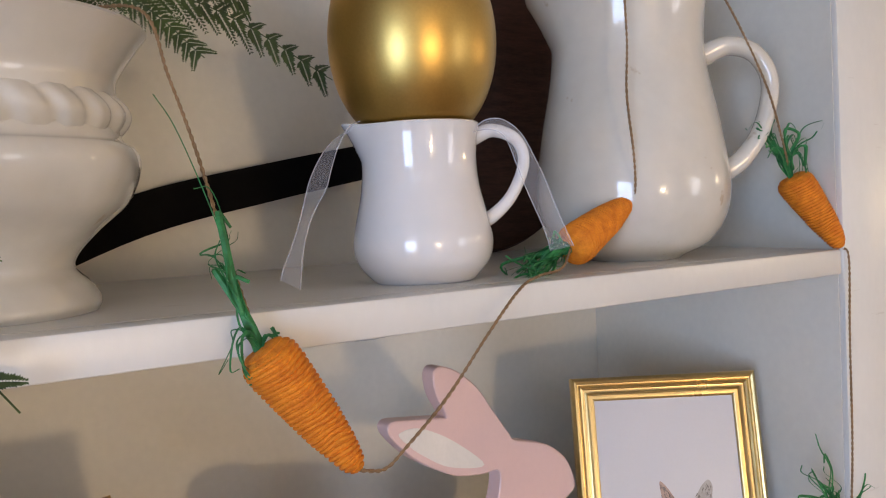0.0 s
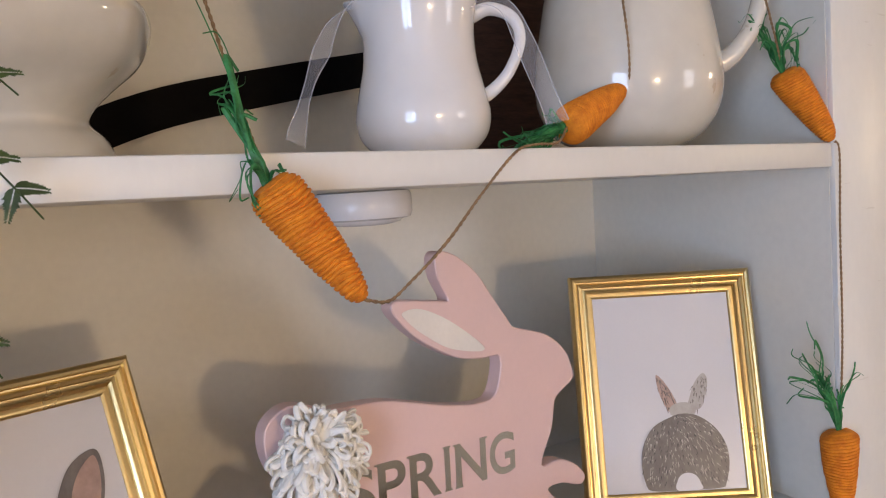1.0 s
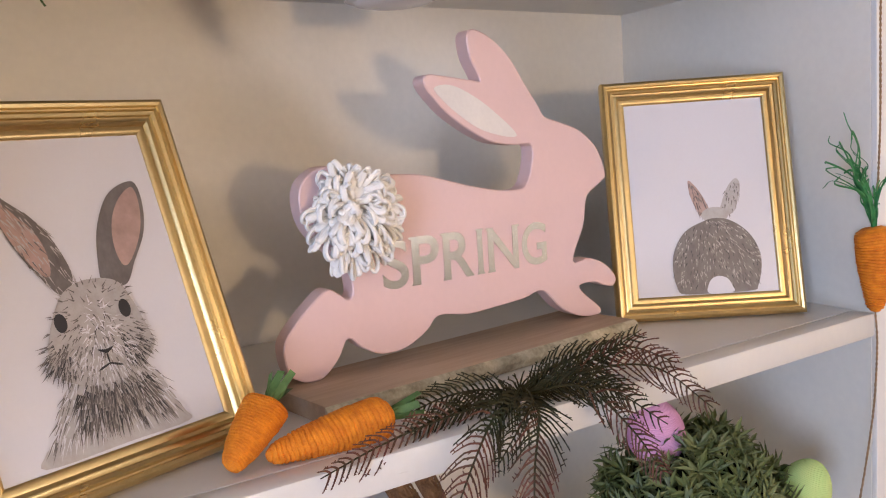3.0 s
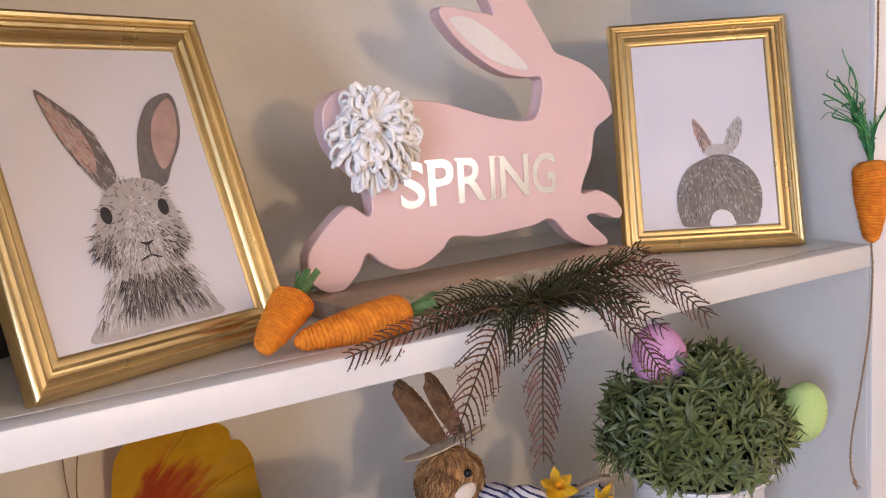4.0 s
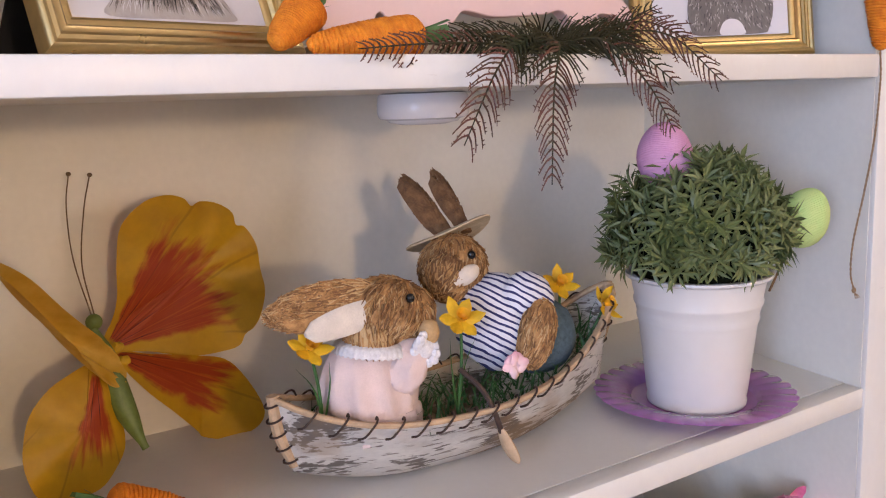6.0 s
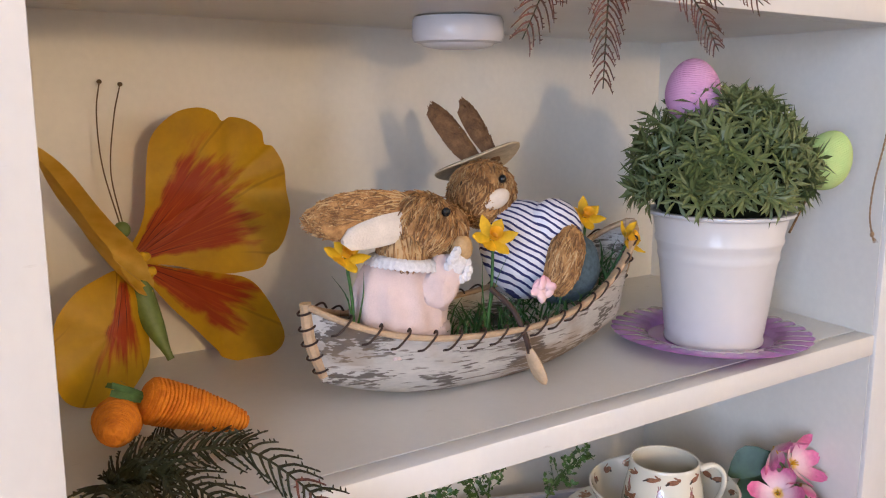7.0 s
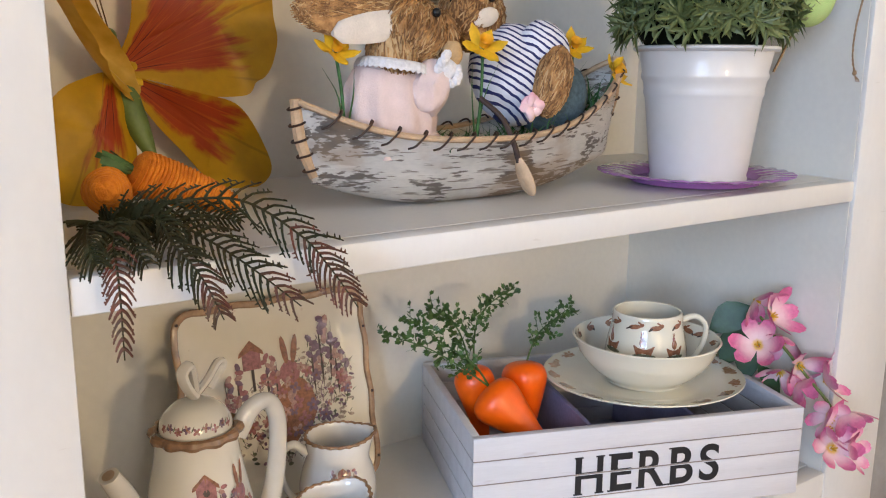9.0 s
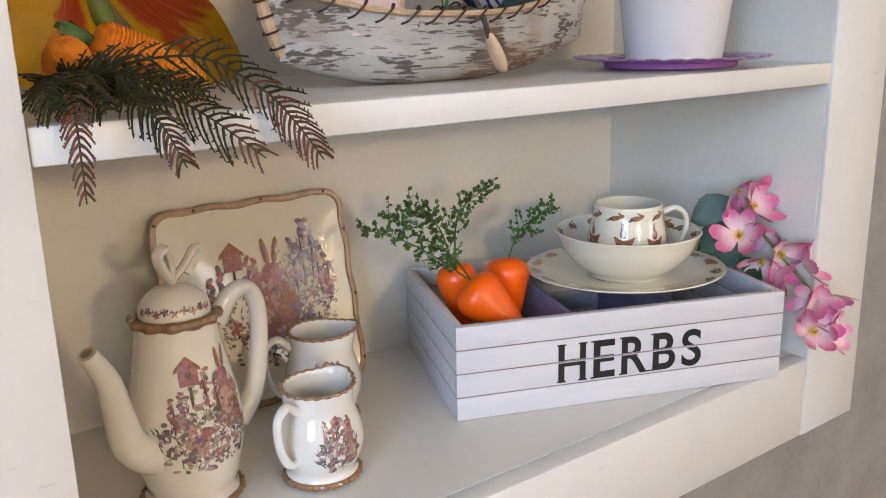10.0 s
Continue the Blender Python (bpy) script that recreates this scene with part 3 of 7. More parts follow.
urn = thing("urn", "large cream glazed ceramic urn with a rope moulding and footed base", "urn", pose(0.1085, 0.115, on_a(0.1085) - 0.0004) @ Matrix.Scale(0.935, 4))
outer = profile_of([(0.069, 0.0), (0.071, 0.006), (0.066, 0.016), (0.058, 0.024), (0.060, 0.032), (0.072, 0.045), (0.089, 0.060), (0.097, 0.078), (0.096, 0.090), (0.088, 0.097), (0.086, 0.122), (0.088, 0.132), (0.098, 0.147), (0.105, 0.156)], 5)
bm = bmesh.new()
add_lathe(bm, hollow(outer, 0.006), 64, shape=lambda a, r, z: ((r * (1 + 0.012 * math.cos(8 * a) * (0.04 < z < 0.1))) * math.cos(a), (r * (1 + 0.012 * math.cos(8 * a) * (0.04 < z < 0.1))) * math.sin(a), z))
part("body", bm, cream_ceramic, urn)
band = [(0.0845 + 0.0085 * math.sin(math.pi * k / 10), 0.0965 + 0.0245 * k / 10) for k in range(11)]


def twisted(a, r, z):
    k = 1 + 0.014 * (r > 0.0855) * (math.sin(26 * a + 150 * z) + 0.4 * math.sin(52 * a + 300 * z + 1.0))
    return r * k * math.cos(a), r * k * math.sin(a), z


bm = bmesh.new()
add_lathe(bm, band, 260, shape=twisted, cap0=False, cap1=False)
part("rope_moulding", bm, cream_ceramic, urn)


def jug_shape(spout, z_spout, out, narrow=0.45):
    """Pulls the rim out to a lip at the angle spout."""
    def shape(a, r, z):
        d = (a - spout + math.pi) % math.tau - math.pi
        k = math.exp(-((d / narrow) ** 2)) * max(0.0, (z - z_spout) / 0.03)
        k = min(k, 1.2)
        rr = r * (1 + out * k)
        return rr * math.cos(a), rr * math.sin(a), z + 0.004 * k
    return shape


def pitcher(name, label, x, y, z, turn, size, profile, wall, spout_z, spout_out, handle, r0, r1, mat, category="jug", group=""):
    t = thing(name, label, category, yaw_at(x, y, z, turn) @ Matrix.Scale(size, 4), group)
    bm = bmesh.new()
    add_lathe(bm, hollow(profile_of(profile, 5), wall), 56, shape=jug_shape(math.pi, spout_z, spout_out))
    part("body", bm, mat, t)
    part("handle", handle_mesh(handle, r0, r1), mat, t)
    return t


pitcher("milk_jug", "small glossy white ceramic jug holding a gold egg", 0.367, 0.075, on_a(0.367) - 0.0004, -33, 0.925,
        [(0.033, 0.0), (0.037, 0.003), (0.046, 0.014), (0.049, 0.028), (0.046, 0.045), (0.0415, 0.065), (0.040, 0.082), (0.041, 0.098), (0.043, 0.108)], 0.003, 0.085, 0.30,
        [(0.037, 0, 0.098), (0.052, 0, 0.103), (0.068, 0, 0.096), (0.073, 0, 0.080), (0.064, 0, 0.058), (0.050, 0, 0.044), (0.040, 0, 0.040)], 0.0048, 0.0066, ceramic)
egg = thing("gold_egg", "large metallic gold painted egg standing in the jug", "egg", pose(0.3665, 0.075, 1.9210) @ Matrix.Scale(0.915, 4))
bm = bmesh.new()
add_lathe(bm, [(max(0.0003, 0.0585 * math.sin(th) * (1 + 0.10 * math.cos(th))), 0.083 - 0.083 * math.cos(th)) for th in [math.pi * i / 40 for i in range(41)]], 56)
part("shell", bm, gold, egg)
pitcher("pitcher", "tall cream ironstone pitcher with a curved handle", 0.580, 0.0905, on_a(0.58) - 0.0004, -40, 0.915,
        [(0.038, 0.0), (0.043, 0.003), (0.064, 0.014), (0.078, 0.034), (0.083, 0.058), (0.081, 0.085), (0.075, 0.12), (0.068, 0.155), (0.065, 0.180), (0.066, 0.205), (0.070, 0.230), (0.074, 0.245)], 0.004, 0.185, 0.20,
        [(0.063, 0, 0.172), (0.085, 0, 0.180), (0.108, 0, 0.172), (0.120, 0, 0.146), (0.112, 0, 0.108), (0.095, 0, 0.083), (0.078, 0, 0.072)], 0.0085, 0.0110, cream_ceramic)
pan = thing("long_handled_pan", "dark brown round pan with a long black handle leaning back", "pan", pose(0.585, 0.285, on_a(0.585)))
bm = bmesh.new()
pm = Matrix.Translation((0.585, 0.272, on_a(0.585) + 0.1315)) @ pose(0, 0, 0, -84, 0, 0)
add_lathe(bm, [(0.0005, 0.010), (0.105, 0.010), (0.118, 0.000), (0.128, 0.000), (0.132, 0.006), (0.130, 0.014), (0.116, 0.022), (0.0005, 0.022)], 64, m=pm)
part("round_body", bm, dark_wood, pan, world_space=True)
bm = bmesh.new()
hl = [Vector((0.135, 0.300, 1.845)), Vector((0.25, 0.298, 1.889)), Vector((0.36, 0.296, 1.912)), Vector((0.47, 0.292, 1.931))]
rows = []
for i, p in enumerate(smooth_line(hl, 6)):
    w = 0.0175 - 0.002 * i / 18
    up = Vector((-0.16, 0.10, 0.98))
    rows.append([p - up * w, p + up * w, p + up * w + Vector((0, 0.008, 0)), p - up * w + Vector((0, 0.008, 0))])
add_rings(bm, rows)
part("handle", bm, black_paint, pan, world_space=True, smooth=False)

# ---- shelf B: framed prints, sign, plank ----
FB = 0.0205


def picture_frame(label, m, lean, FW, FH):
    """A gold frame standing on its lower edge; x across, z up its face, front at -y."""
    t = thing("picture_frame", label, "picture frame", m, "gold picture frames")
    prof = [(0.0, 0.0), (0.0, -0.0100), (0.0012, -0.0122), (0.0030, -0.0130), (0.0048, -0.0122), (0.0054, -0.0104), (0.0064, -0.0102), (0.0082, -0.0112), (0.0100, -0.0102), (0.0106, -0.0086), (0.0118, -0.0084), (0.0136, -0.0092), (0.0150, -0.0080), (0.0156, -0.0066), (0.0180, -0.0068), (0.0196, -0.0060), (FB, -0.0052), (FB, 0.0)]
    corners = [(-FW / 2, 0, 1, 1), (FW / 2, 0, -1, 1), (FW / 2, FH, -1, -1), (-FW / 2, FH, 1, -1)]
    for k in range(4):
        bm = bmesh.new()
        a, b = corners[k], corners[(k + 1) % 4]
        add_rings(bm, [[(c[0] + c[2] * o, h, c[1] + c[3] * o) for o, h in prof] for c in (a, b)])
        part("moulding", bm, frame_gold, t)
    part("backing_board", box_mesh((-FW / 2 + 0.003, 0.0005, 0.003), (FW / 2 - 0.003, 0.005, FH - 0.003)), black_card, t)
    foot = 0.112 * math.tan(radians(lean)) + 0.001
    bm = bmesh.new()
    add_rings(bm, [[(-w, y, z), (w, y, z), (w, y + 0.003, z), (-w, y + 0.003, z)] for w, y, z in ((0.022, 0.006, 0.150), (0.045, 0.068, 0.080 + foot * 0.3), (0.054, 0.112, foot))])
    part("easel_leg", bm, black_card, t, "black card easel leg", smooth=False)
    part("print", box_mesh((-FW / 2 + 0.012, -0.0045, 0.012), (FW / 2 - 0.012, -0.0015, FH - 0.012)), paper, t, "white paper print behind glass")
    return t


def printed(t, name, points, mat, layer):
    """A flat printed shape on the paper, in the frame's own x and z."""
    bm = bmesh.new()
    o = outline_of(points, 5)
    y = -0.0046 - 0.00025 * layer
    bm.faces.new([bm.verts.new((x, y, z)) for x, z in o])
    bmesh.ops.triangulate(bm, faces=bm.faces)
    return part(name, bm, mat, t, smooth=False)


def oval(cx, cz, rx, rz, lean=0.0, n=10):
    c, s = math.cos(lean), math.sin(lean)
    return [(cx + c * rx * math.cos(math.tau * i / n) - s * rz * math.sin(math.tau * i / n), cz + s * rx * math.cos(math.tau * i / n) + c * rz * math.sin(math.tau * i / n)) for i in range(n)]


pf = picture_frame("small gold frame leaning back with a plain grey animal print", yaw_at(0.6215, 0.0915, on_b(0.6215) + 0.0002, -35.6, 13.5), 13.5, 0.163, 0.2145)
EAR_A = [(-0.0095, 0.1226), (-0.0030, 0.1165), (0.0040, 0.1040), (0.0075, 0.0915), (0.0005, 0.0885), (-0.0055, 0.0990), (-0.0090, 0.1110)]
EAR_B = [(0.0320, 0.1222), (0.0358, 0.1165), (0.0335, 0.1050), (0.0275, 0.0915), (0.0155, 0.0905), (0.0185, 0.1010), (0.0240, 0.1140)]
REAR = [(-0.0292, 0.0430), (-0.0268, 0.0600), (-0.0165, 0.0765), (0.0000, 0.0850), (0.0110, 0.0875), (0.0240, 0.0850), (0.0380, 0.0745), (0.0462, 0.0600), (0.0480, 0.0440), (0.0435, 0.0260), (0.0380, 0.0218), (0.0090, 0.0212), (-0.0210, 0.0218), (-0.0268, 0.0280)]
printed(pf, "printed_shape", EAR_A, print_pink, 1)
printed(pf, "printed_shape", EAR_B, fur_pale, 1)
printed(pf, "printed_shape", oval(0.0115, 0.0905, 0.0120, 0.0070), fur_pale, 2)
printed(pf, "printed_shape", REAR, fur, 3)
printed(pf, "printed_shape", [(0.0005, 0.0215), (0.0010, 0.0300), (0.0055, 0.0350), (0.0120, 0.0360), (0.0180, 0.0330), (0.0210, 0.0270), (0.0212, 0.0215)], paper, 4)
pr = pf

pf = picture_frame("gold frame leaning back with a plain grey animal portrait print", yaw_at(0.1180, 0.0560, on_b(0.118) + 0.0002, 18, 19.6), 19.6, 0.168, 0.2150)
BODY = [(-0.0463, 0.0225), (-0.0410, 0.0330), (-0.0352, 0.0420), (-0.0250, 0.0580), (0.0000, 0.0640), (0.0234, 0.0590), (0.0300, 0.0440), (0.0350, 0.0300), (0.0362, 0.0225), (0.0000, 0.0222)]
EAR_L = [(-0.0380, 0.1690), (-0.0270, 0.1600), (-0.0150, 0.1470), (-0.0080, 0.1320), (-0.0050, 0.1150), (-0.0130, 0.1060), (-0.0220, 0.1180), (-0.0310, 0.1360), (-0.0365, 0.1550)]
EAR_L_IN = [(-0.0368, 0.1660), (-0.0270, 0.1550), (-0.0190, 0.1440), (-0.0150, 0.1310), (-0.0165, 0.1180), (-0.0225, 0.1210), (-0.0310, 0.1380), (-0.0360, 0.1550)]
EAR_R = [(0.0467, 0.1655), (0.0490, 0.1520), (0.0440, 0.1340), (0.0330, 0.1180), (0.0240, 0.1060), (0.0110, 0.1080), (0.0120, 0.1240), (0.0180, 0.1430), (0.0300, 0.1600)]
EAR_R_IN = [(0.0450, 0.1620), (0.0465, 0.1510), (0.0420, 0.1350), (0.0320, 0.1200), (0.0255, 0.1170), (0.0235, 0.1290), (0.0270, 0.1440), (0.0350, 0.1560)]
FACE = [(-0.0275, 0.0840), (-0.0300, 0.0720), (-0.0245, 0.0620), (-0.0130, 0.0565), (-0.0040, 0.0550), (0.0070, 0.0555), (0.0180, 0.0590), (0.0294, 0.0694), (0.0280, 0.0812), (0.0240, 0.0970), (0.0180, 0.1090), (0.0025, 0.1125), (-0.0110, 0.1090), (-0.0200, 0.0990)]
MUZZLE = [(-0.0150, 0.0760), (-0.0170, 0.0660), (-0.0090, 0.0580), (0.0000, 0.0560), (0.0090, 0.0590), (0.0165, 0.0680), (0.0140, 0.0770), (0.0080, 0.0930), (0.0010, 0.1000), (-0.0070, 0.0930)]
CHEST = [(-0.0220, 0.0250), (-0.0230, 0.0420), (-0.0180, 0.0560), (0.0000, 0.0570), (0.0170, 0.0560), (0.0230, 0.0420), (0.0260, 0.0250), (0.0, 0.0240)]
BODY, EAR_L, EAR_L_IN, EAR_R, EAR_R_IN, FACE, MUZZLE, CHEST = ([(x + 0.004, z) for x, z in shape] for shape in (BODY, EAR_L, EAR_L_IN, EAR_R, EAR_R_IN, FACE, MUZZLE, CHEST))
printed(pf, "printed_shape", BODY, fur_pale, 1)
printed(pf, "printed_shape", EAR_L, fur, 2)
printed(pf, "printed_shape", EAR_L_IN, print_pink, 3)
printed(pf, "printed_shape", EAR_R, fur, 2)
printed(pf, "printed_shape", EAR_R_IN, print_pink, 3)
printed(pf, "printed_shape", FACE, fur_pale, 4)
for cx, cz in ((-0.0150, 0.0918), (0.0220, 0.0928)):
    printed(pf, "printed_shape", oval(cx, cz, 0.0034, 0.0052), print_dark, 6)
printed(pf, "printed_shape", [(-0.0002, 0.0738), (0.0044, 0.0730), (0.0090, 0.0738), (0.0066, 0.0718), (0.0044, 0.0708), (0.0022, 0.0718)], print_dark, 7)
printed(pf, "printed_shape", oval(0.0044, 0.0680, 0.0005, 0.0034), print_dark, 7)
for way in (-1, 1):
    printed(pf, "printed_shape", oval(0.0044 + way * 0.0034, 0.0640, 0.0040, 0.0006, way * -0.35), print_dark, 7)



def strokes(t, shape, n, length, mats, layer, seed, way=(0, -1), fan=0.5, spread=1.03):
    """Fine printed hairs lying over a shape, each a thin sliver of one of two inks."""
    rnd = random.Random(seed)
    cx, cz = sum(p[0] for p in shape) / len(shape), sum(p[1] for p in shape) / len(shape)
    o = outline_of(shape, 4)
    bm = bmesh.new()
    for i in range(n):
        p = o[rnd.randrange(len(o))]
        k = math.sqrt(rnd.random()) * spread
        x, z = cx + (p[0] - cx) * k, cz + (p[1] - cz) * k
        out = Vector((p[0] - cx, p[1] - cz)).normalized()
        d = (Vector(way) + out * fan * k + Vector((rnd.uniform(-0.25, 0.25), rnd.uniform(-0.25, 0.25)))).normalized()
        w, ln = Vector((-d.y, d.x)) * rnd.uniform(0.00025, 0.0005), length * rnd.uniform(0.6, 1.3)
        if z + d.y * ln < 0.0235:
            continue
        y = -0.0046 - 0.00025 * layer - 0.00004 * rnd.random()
        f = bm.faces.new([bm.verts.new(v) for v in ((x - w.x, y, z - w.y), (x + w.x, y, z + w.y), (x + d.x * ln, y, z + d.y * ln))])
        f.material_index = rnd.choice((0, 0, 1))
    part("printed_hairs", bm, mats, t, smooth=False, kind="stuff")


strokes(pf, BODY, 420, 0.008, [paper, fur], 2, 9, (0.0, -1), 0.7)
strokes(pf, CHEST, 460, 0.011, [fur, print_dark], 3, 1, (0.0, -1), 0.5)
strokes(pf, EAR_L, 120, 0.006, [fur_pale, fur], 3.5, 6, (0.5, -1), 0.2)
strokes(pf, FACE, 420, 0.0045, [fur, fur_pale], 5.2, 2, (0.0, -0.6), 1.0)
strokes(pf, [(-0.0275, 0.0800), (-0.0280, 0.0680), (-0.0200, 0.0610), (-0.0130, 0.0680), (-0.0160, 0.0800)], 110, 0.0055, [fur, print_dark], 5.4, 7, (-0.5, -0.8), 0.6)
strokes(pf, [(0.0160, 0.0800), (0.0150, 0.0660), (0.0230, 0.0620), (0.0285, 0.0700), (0.0260, 0.0810)], 110, 0.0055, [fur, print_dark], 5.4, 8, (0.5, -0.8), 0.6)
strokes(pf, MUZZLE, 260, 0.0045, [paper, fur_pale], 5.6, 3, (0.0, -0.6), 0.8)
strokes(pr, REAR, 560, 0.0042, [fur, print_dark], 3.4, 4, (0.0, -0.8), 0.45, 0.98)
strokes(pr, REAR, 420, 0.0036, [fur_pale, fur], 3.6, 5, (0.2, -0.8), 0.5, 0.98)
strokes(pr, EAR_A, 60, 0.005, [fur, print_dark], 1.5, 10, (0.3, -1), 0.2)
strokes(pr, EAR_B, 60, 0.005, [fur, fur_pale], 1.5, 11, (-0.3, -1), 0.2)

plank = thing("wooden_plank", "thick pale wooden plank with a rough bark front edge", "plank", yaw_at(0.382, 0.118, on_b(0.382), 6) @ pose(0, 0, 0, 0, 0.37, 0))
bm = box_mesh((-0.150, -0.036, 0.0), (0.150, 0.040, 0.0130), 0.0012)
for f in bm.faces:
    if f.normal.y < -0.6:
        f.material_index = 1
part("board", bm, [plank_wood, bark], plank)
bm = bmesh.new()
rows = []
for i in range(61):
    x = -0.1505 + 0.301 * i / 60
    k = 0.0022 * noise.noise(Vector((x * 60, 3, 0)))
    rows.append([(x, -0.036, 0.0003), (x, -0.0385 - k, 0.003), (x, -0.040 - k - 0.002 * noise.noise(Vector((x * 140, 7, 0))), 0.007), (x, -0.0385 - k - 0.0015 * noise.noise(Vector((x * 170, 2, 0))), 0.0108), (x, -0.036, 0.0127)])
add_rings(bm, rows)
part("bark_edge", bm, bark, plank, "rough pale bark edge")

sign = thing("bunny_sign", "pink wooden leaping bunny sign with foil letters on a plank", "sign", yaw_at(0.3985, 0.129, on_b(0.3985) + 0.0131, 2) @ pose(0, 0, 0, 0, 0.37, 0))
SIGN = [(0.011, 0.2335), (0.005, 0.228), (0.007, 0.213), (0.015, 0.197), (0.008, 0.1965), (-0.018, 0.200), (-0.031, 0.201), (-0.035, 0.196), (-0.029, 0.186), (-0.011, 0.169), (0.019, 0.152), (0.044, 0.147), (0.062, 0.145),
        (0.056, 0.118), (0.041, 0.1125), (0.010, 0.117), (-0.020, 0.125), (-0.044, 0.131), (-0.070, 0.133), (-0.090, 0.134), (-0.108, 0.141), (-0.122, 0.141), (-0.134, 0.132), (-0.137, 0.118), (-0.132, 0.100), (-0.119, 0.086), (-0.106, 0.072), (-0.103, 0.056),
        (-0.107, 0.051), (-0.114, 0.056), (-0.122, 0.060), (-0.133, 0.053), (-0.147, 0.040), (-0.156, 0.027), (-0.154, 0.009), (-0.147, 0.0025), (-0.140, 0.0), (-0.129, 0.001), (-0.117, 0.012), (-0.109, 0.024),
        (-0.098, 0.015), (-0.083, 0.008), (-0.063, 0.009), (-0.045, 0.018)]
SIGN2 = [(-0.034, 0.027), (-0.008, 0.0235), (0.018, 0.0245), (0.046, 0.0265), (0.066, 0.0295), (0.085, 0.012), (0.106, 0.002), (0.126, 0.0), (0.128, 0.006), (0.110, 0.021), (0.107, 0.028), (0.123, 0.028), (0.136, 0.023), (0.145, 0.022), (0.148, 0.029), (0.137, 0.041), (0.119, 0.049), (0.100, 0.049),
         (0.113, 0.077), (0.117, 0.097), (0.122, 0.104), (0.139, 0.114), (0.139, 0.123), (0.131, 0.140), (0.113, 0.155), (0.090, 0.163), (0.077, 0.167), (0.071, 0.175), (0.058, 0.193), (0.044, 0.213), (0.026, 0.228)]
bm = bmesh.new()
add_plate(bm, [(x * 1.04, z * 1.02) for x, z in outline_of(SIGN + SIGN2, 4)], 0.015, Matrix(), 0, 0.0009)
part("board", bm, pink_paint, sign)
bm = bmesh.new()
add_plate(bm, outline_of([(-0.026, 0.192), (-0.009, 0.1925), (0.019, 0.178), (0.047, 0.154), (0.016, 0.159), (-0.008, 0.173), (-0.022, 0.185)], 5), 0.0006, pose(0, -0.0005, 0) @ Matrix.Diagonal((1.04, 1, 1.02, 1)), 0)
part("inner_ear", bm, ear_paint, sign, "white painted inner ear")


def fitted_letter(ch, x0, x1, z0, z1, weight, serifs=(), slab=0.0022, arm=0.0030, depth=0.00025):
    """A letter drawn to fill x0..x1 and z0..z1, with small slab serifs centred at the given shares of its width, (share, top)."""
    bm = letters(ch, (z1 - z0) / 0.73, depth, weight, 1.0)
    xs, zs = [v.co.x for v in bm.verts], [v.co.z for v in bm.verts]
    kx, kz = (x1 - x0) / (max(xs) - min(xs)), (z1 - z0) / (max(zs) - min(zs))
    bm.transform(Matrix.Translation((x0, 0, z0)) @ Matrix.Diagonal((kx, 1, kz, 1)) @ Matrix.Translation((-min(xs), 0, -min(zs))))
    for share, top in serifs:
        c = x0 + (x1 - x0) * share
        za, zb = (z1 - slab, z1) if top else (z0, z0 + slab)
        add_box(bm, (c - arm, -depth * 1.4, za), (c + arm, depth * 0.6, zb))
    return bm


for ch, x0, x1, z0, z1, serifs in (("S", -0.0827, -0.0605, 0.0535, 0.0890, ()), ("P", -0.0570, -0.0330, 0.0535, 0.0890, ((0.09, 0), (0.05, 1))), ("R", -0.0290, -0.0010, 0.0532, 0.0886, ((0.09, 0), (0.05, 1))), ("I", 0.0032, 0.0082, 0.0532, 0.0882, ((0.5, 0), (0.5, 1))), ("N", 0.0135, 0.0440, 0.0530, 0.0876, ((0.08, 0), (0.06, 1), (0.93, 1))), ("G", 0.0478, 0.0740, 0.0528, 0.0872, ())):
    bm = fitted_letter(ch, x0, x1, z0, z1, 0.0007 if ch != "I" else 0.0004, serifs, 0.0014, 0.0036)
    bm.transform(pose(0, -0.0005, 0))
    part("letter", bm, foil, sign, "shiny silver foil letter", smooth=False)
tail = thing("pompom_tail", "cream looped yarn pompom fixed to the sign as a tail", "pompom", yaw_at(0.2905, 0.117, 1.6435, 2))
rnd = random.Random(4)
for i in range(185):
    a = rnd.uniform(0, math.tau)
    e = math.acos(1 - rnd.random() * 0.98)
    d = Vector((math.sin(e) * math.cos(a), -math.cos(e) * 0.75, math.sin(e) * math.sin(a)))
    s = Vector((rnd.uniform(-1, 1), rnd.uniform(-1, 1), rnd.uniform(-1, 1))).cross(d).normalized()
    r = rnd.uniform(0.028, 0.039)
    loop = [d * 0.006 - s * 0.001, d * r * 0.6 - s * 0.0025, d * r - s * 0.0022 + Vector((0, 0, -0.004)), d * r * 1.02 + s * 0.0016 + Vector((0, 0, -0.008)), d * r * 0.74 + s * 0.0042 + Vector((0, 0, -0.005))]
    bm = bmesh.new()
    add_tube(bm, smooth_line(loop, 4), 0.0023, 6, flat=0.6)
    part("yarn_loop", bm, yarn_white, tail)
bm = bmesh.new()
add_blob(bm, (0, 0, 0), (0.026, 0.015, 0.026), None, 14, 10, 0, 0.2)
part("core", bm, yarn_white, tail)

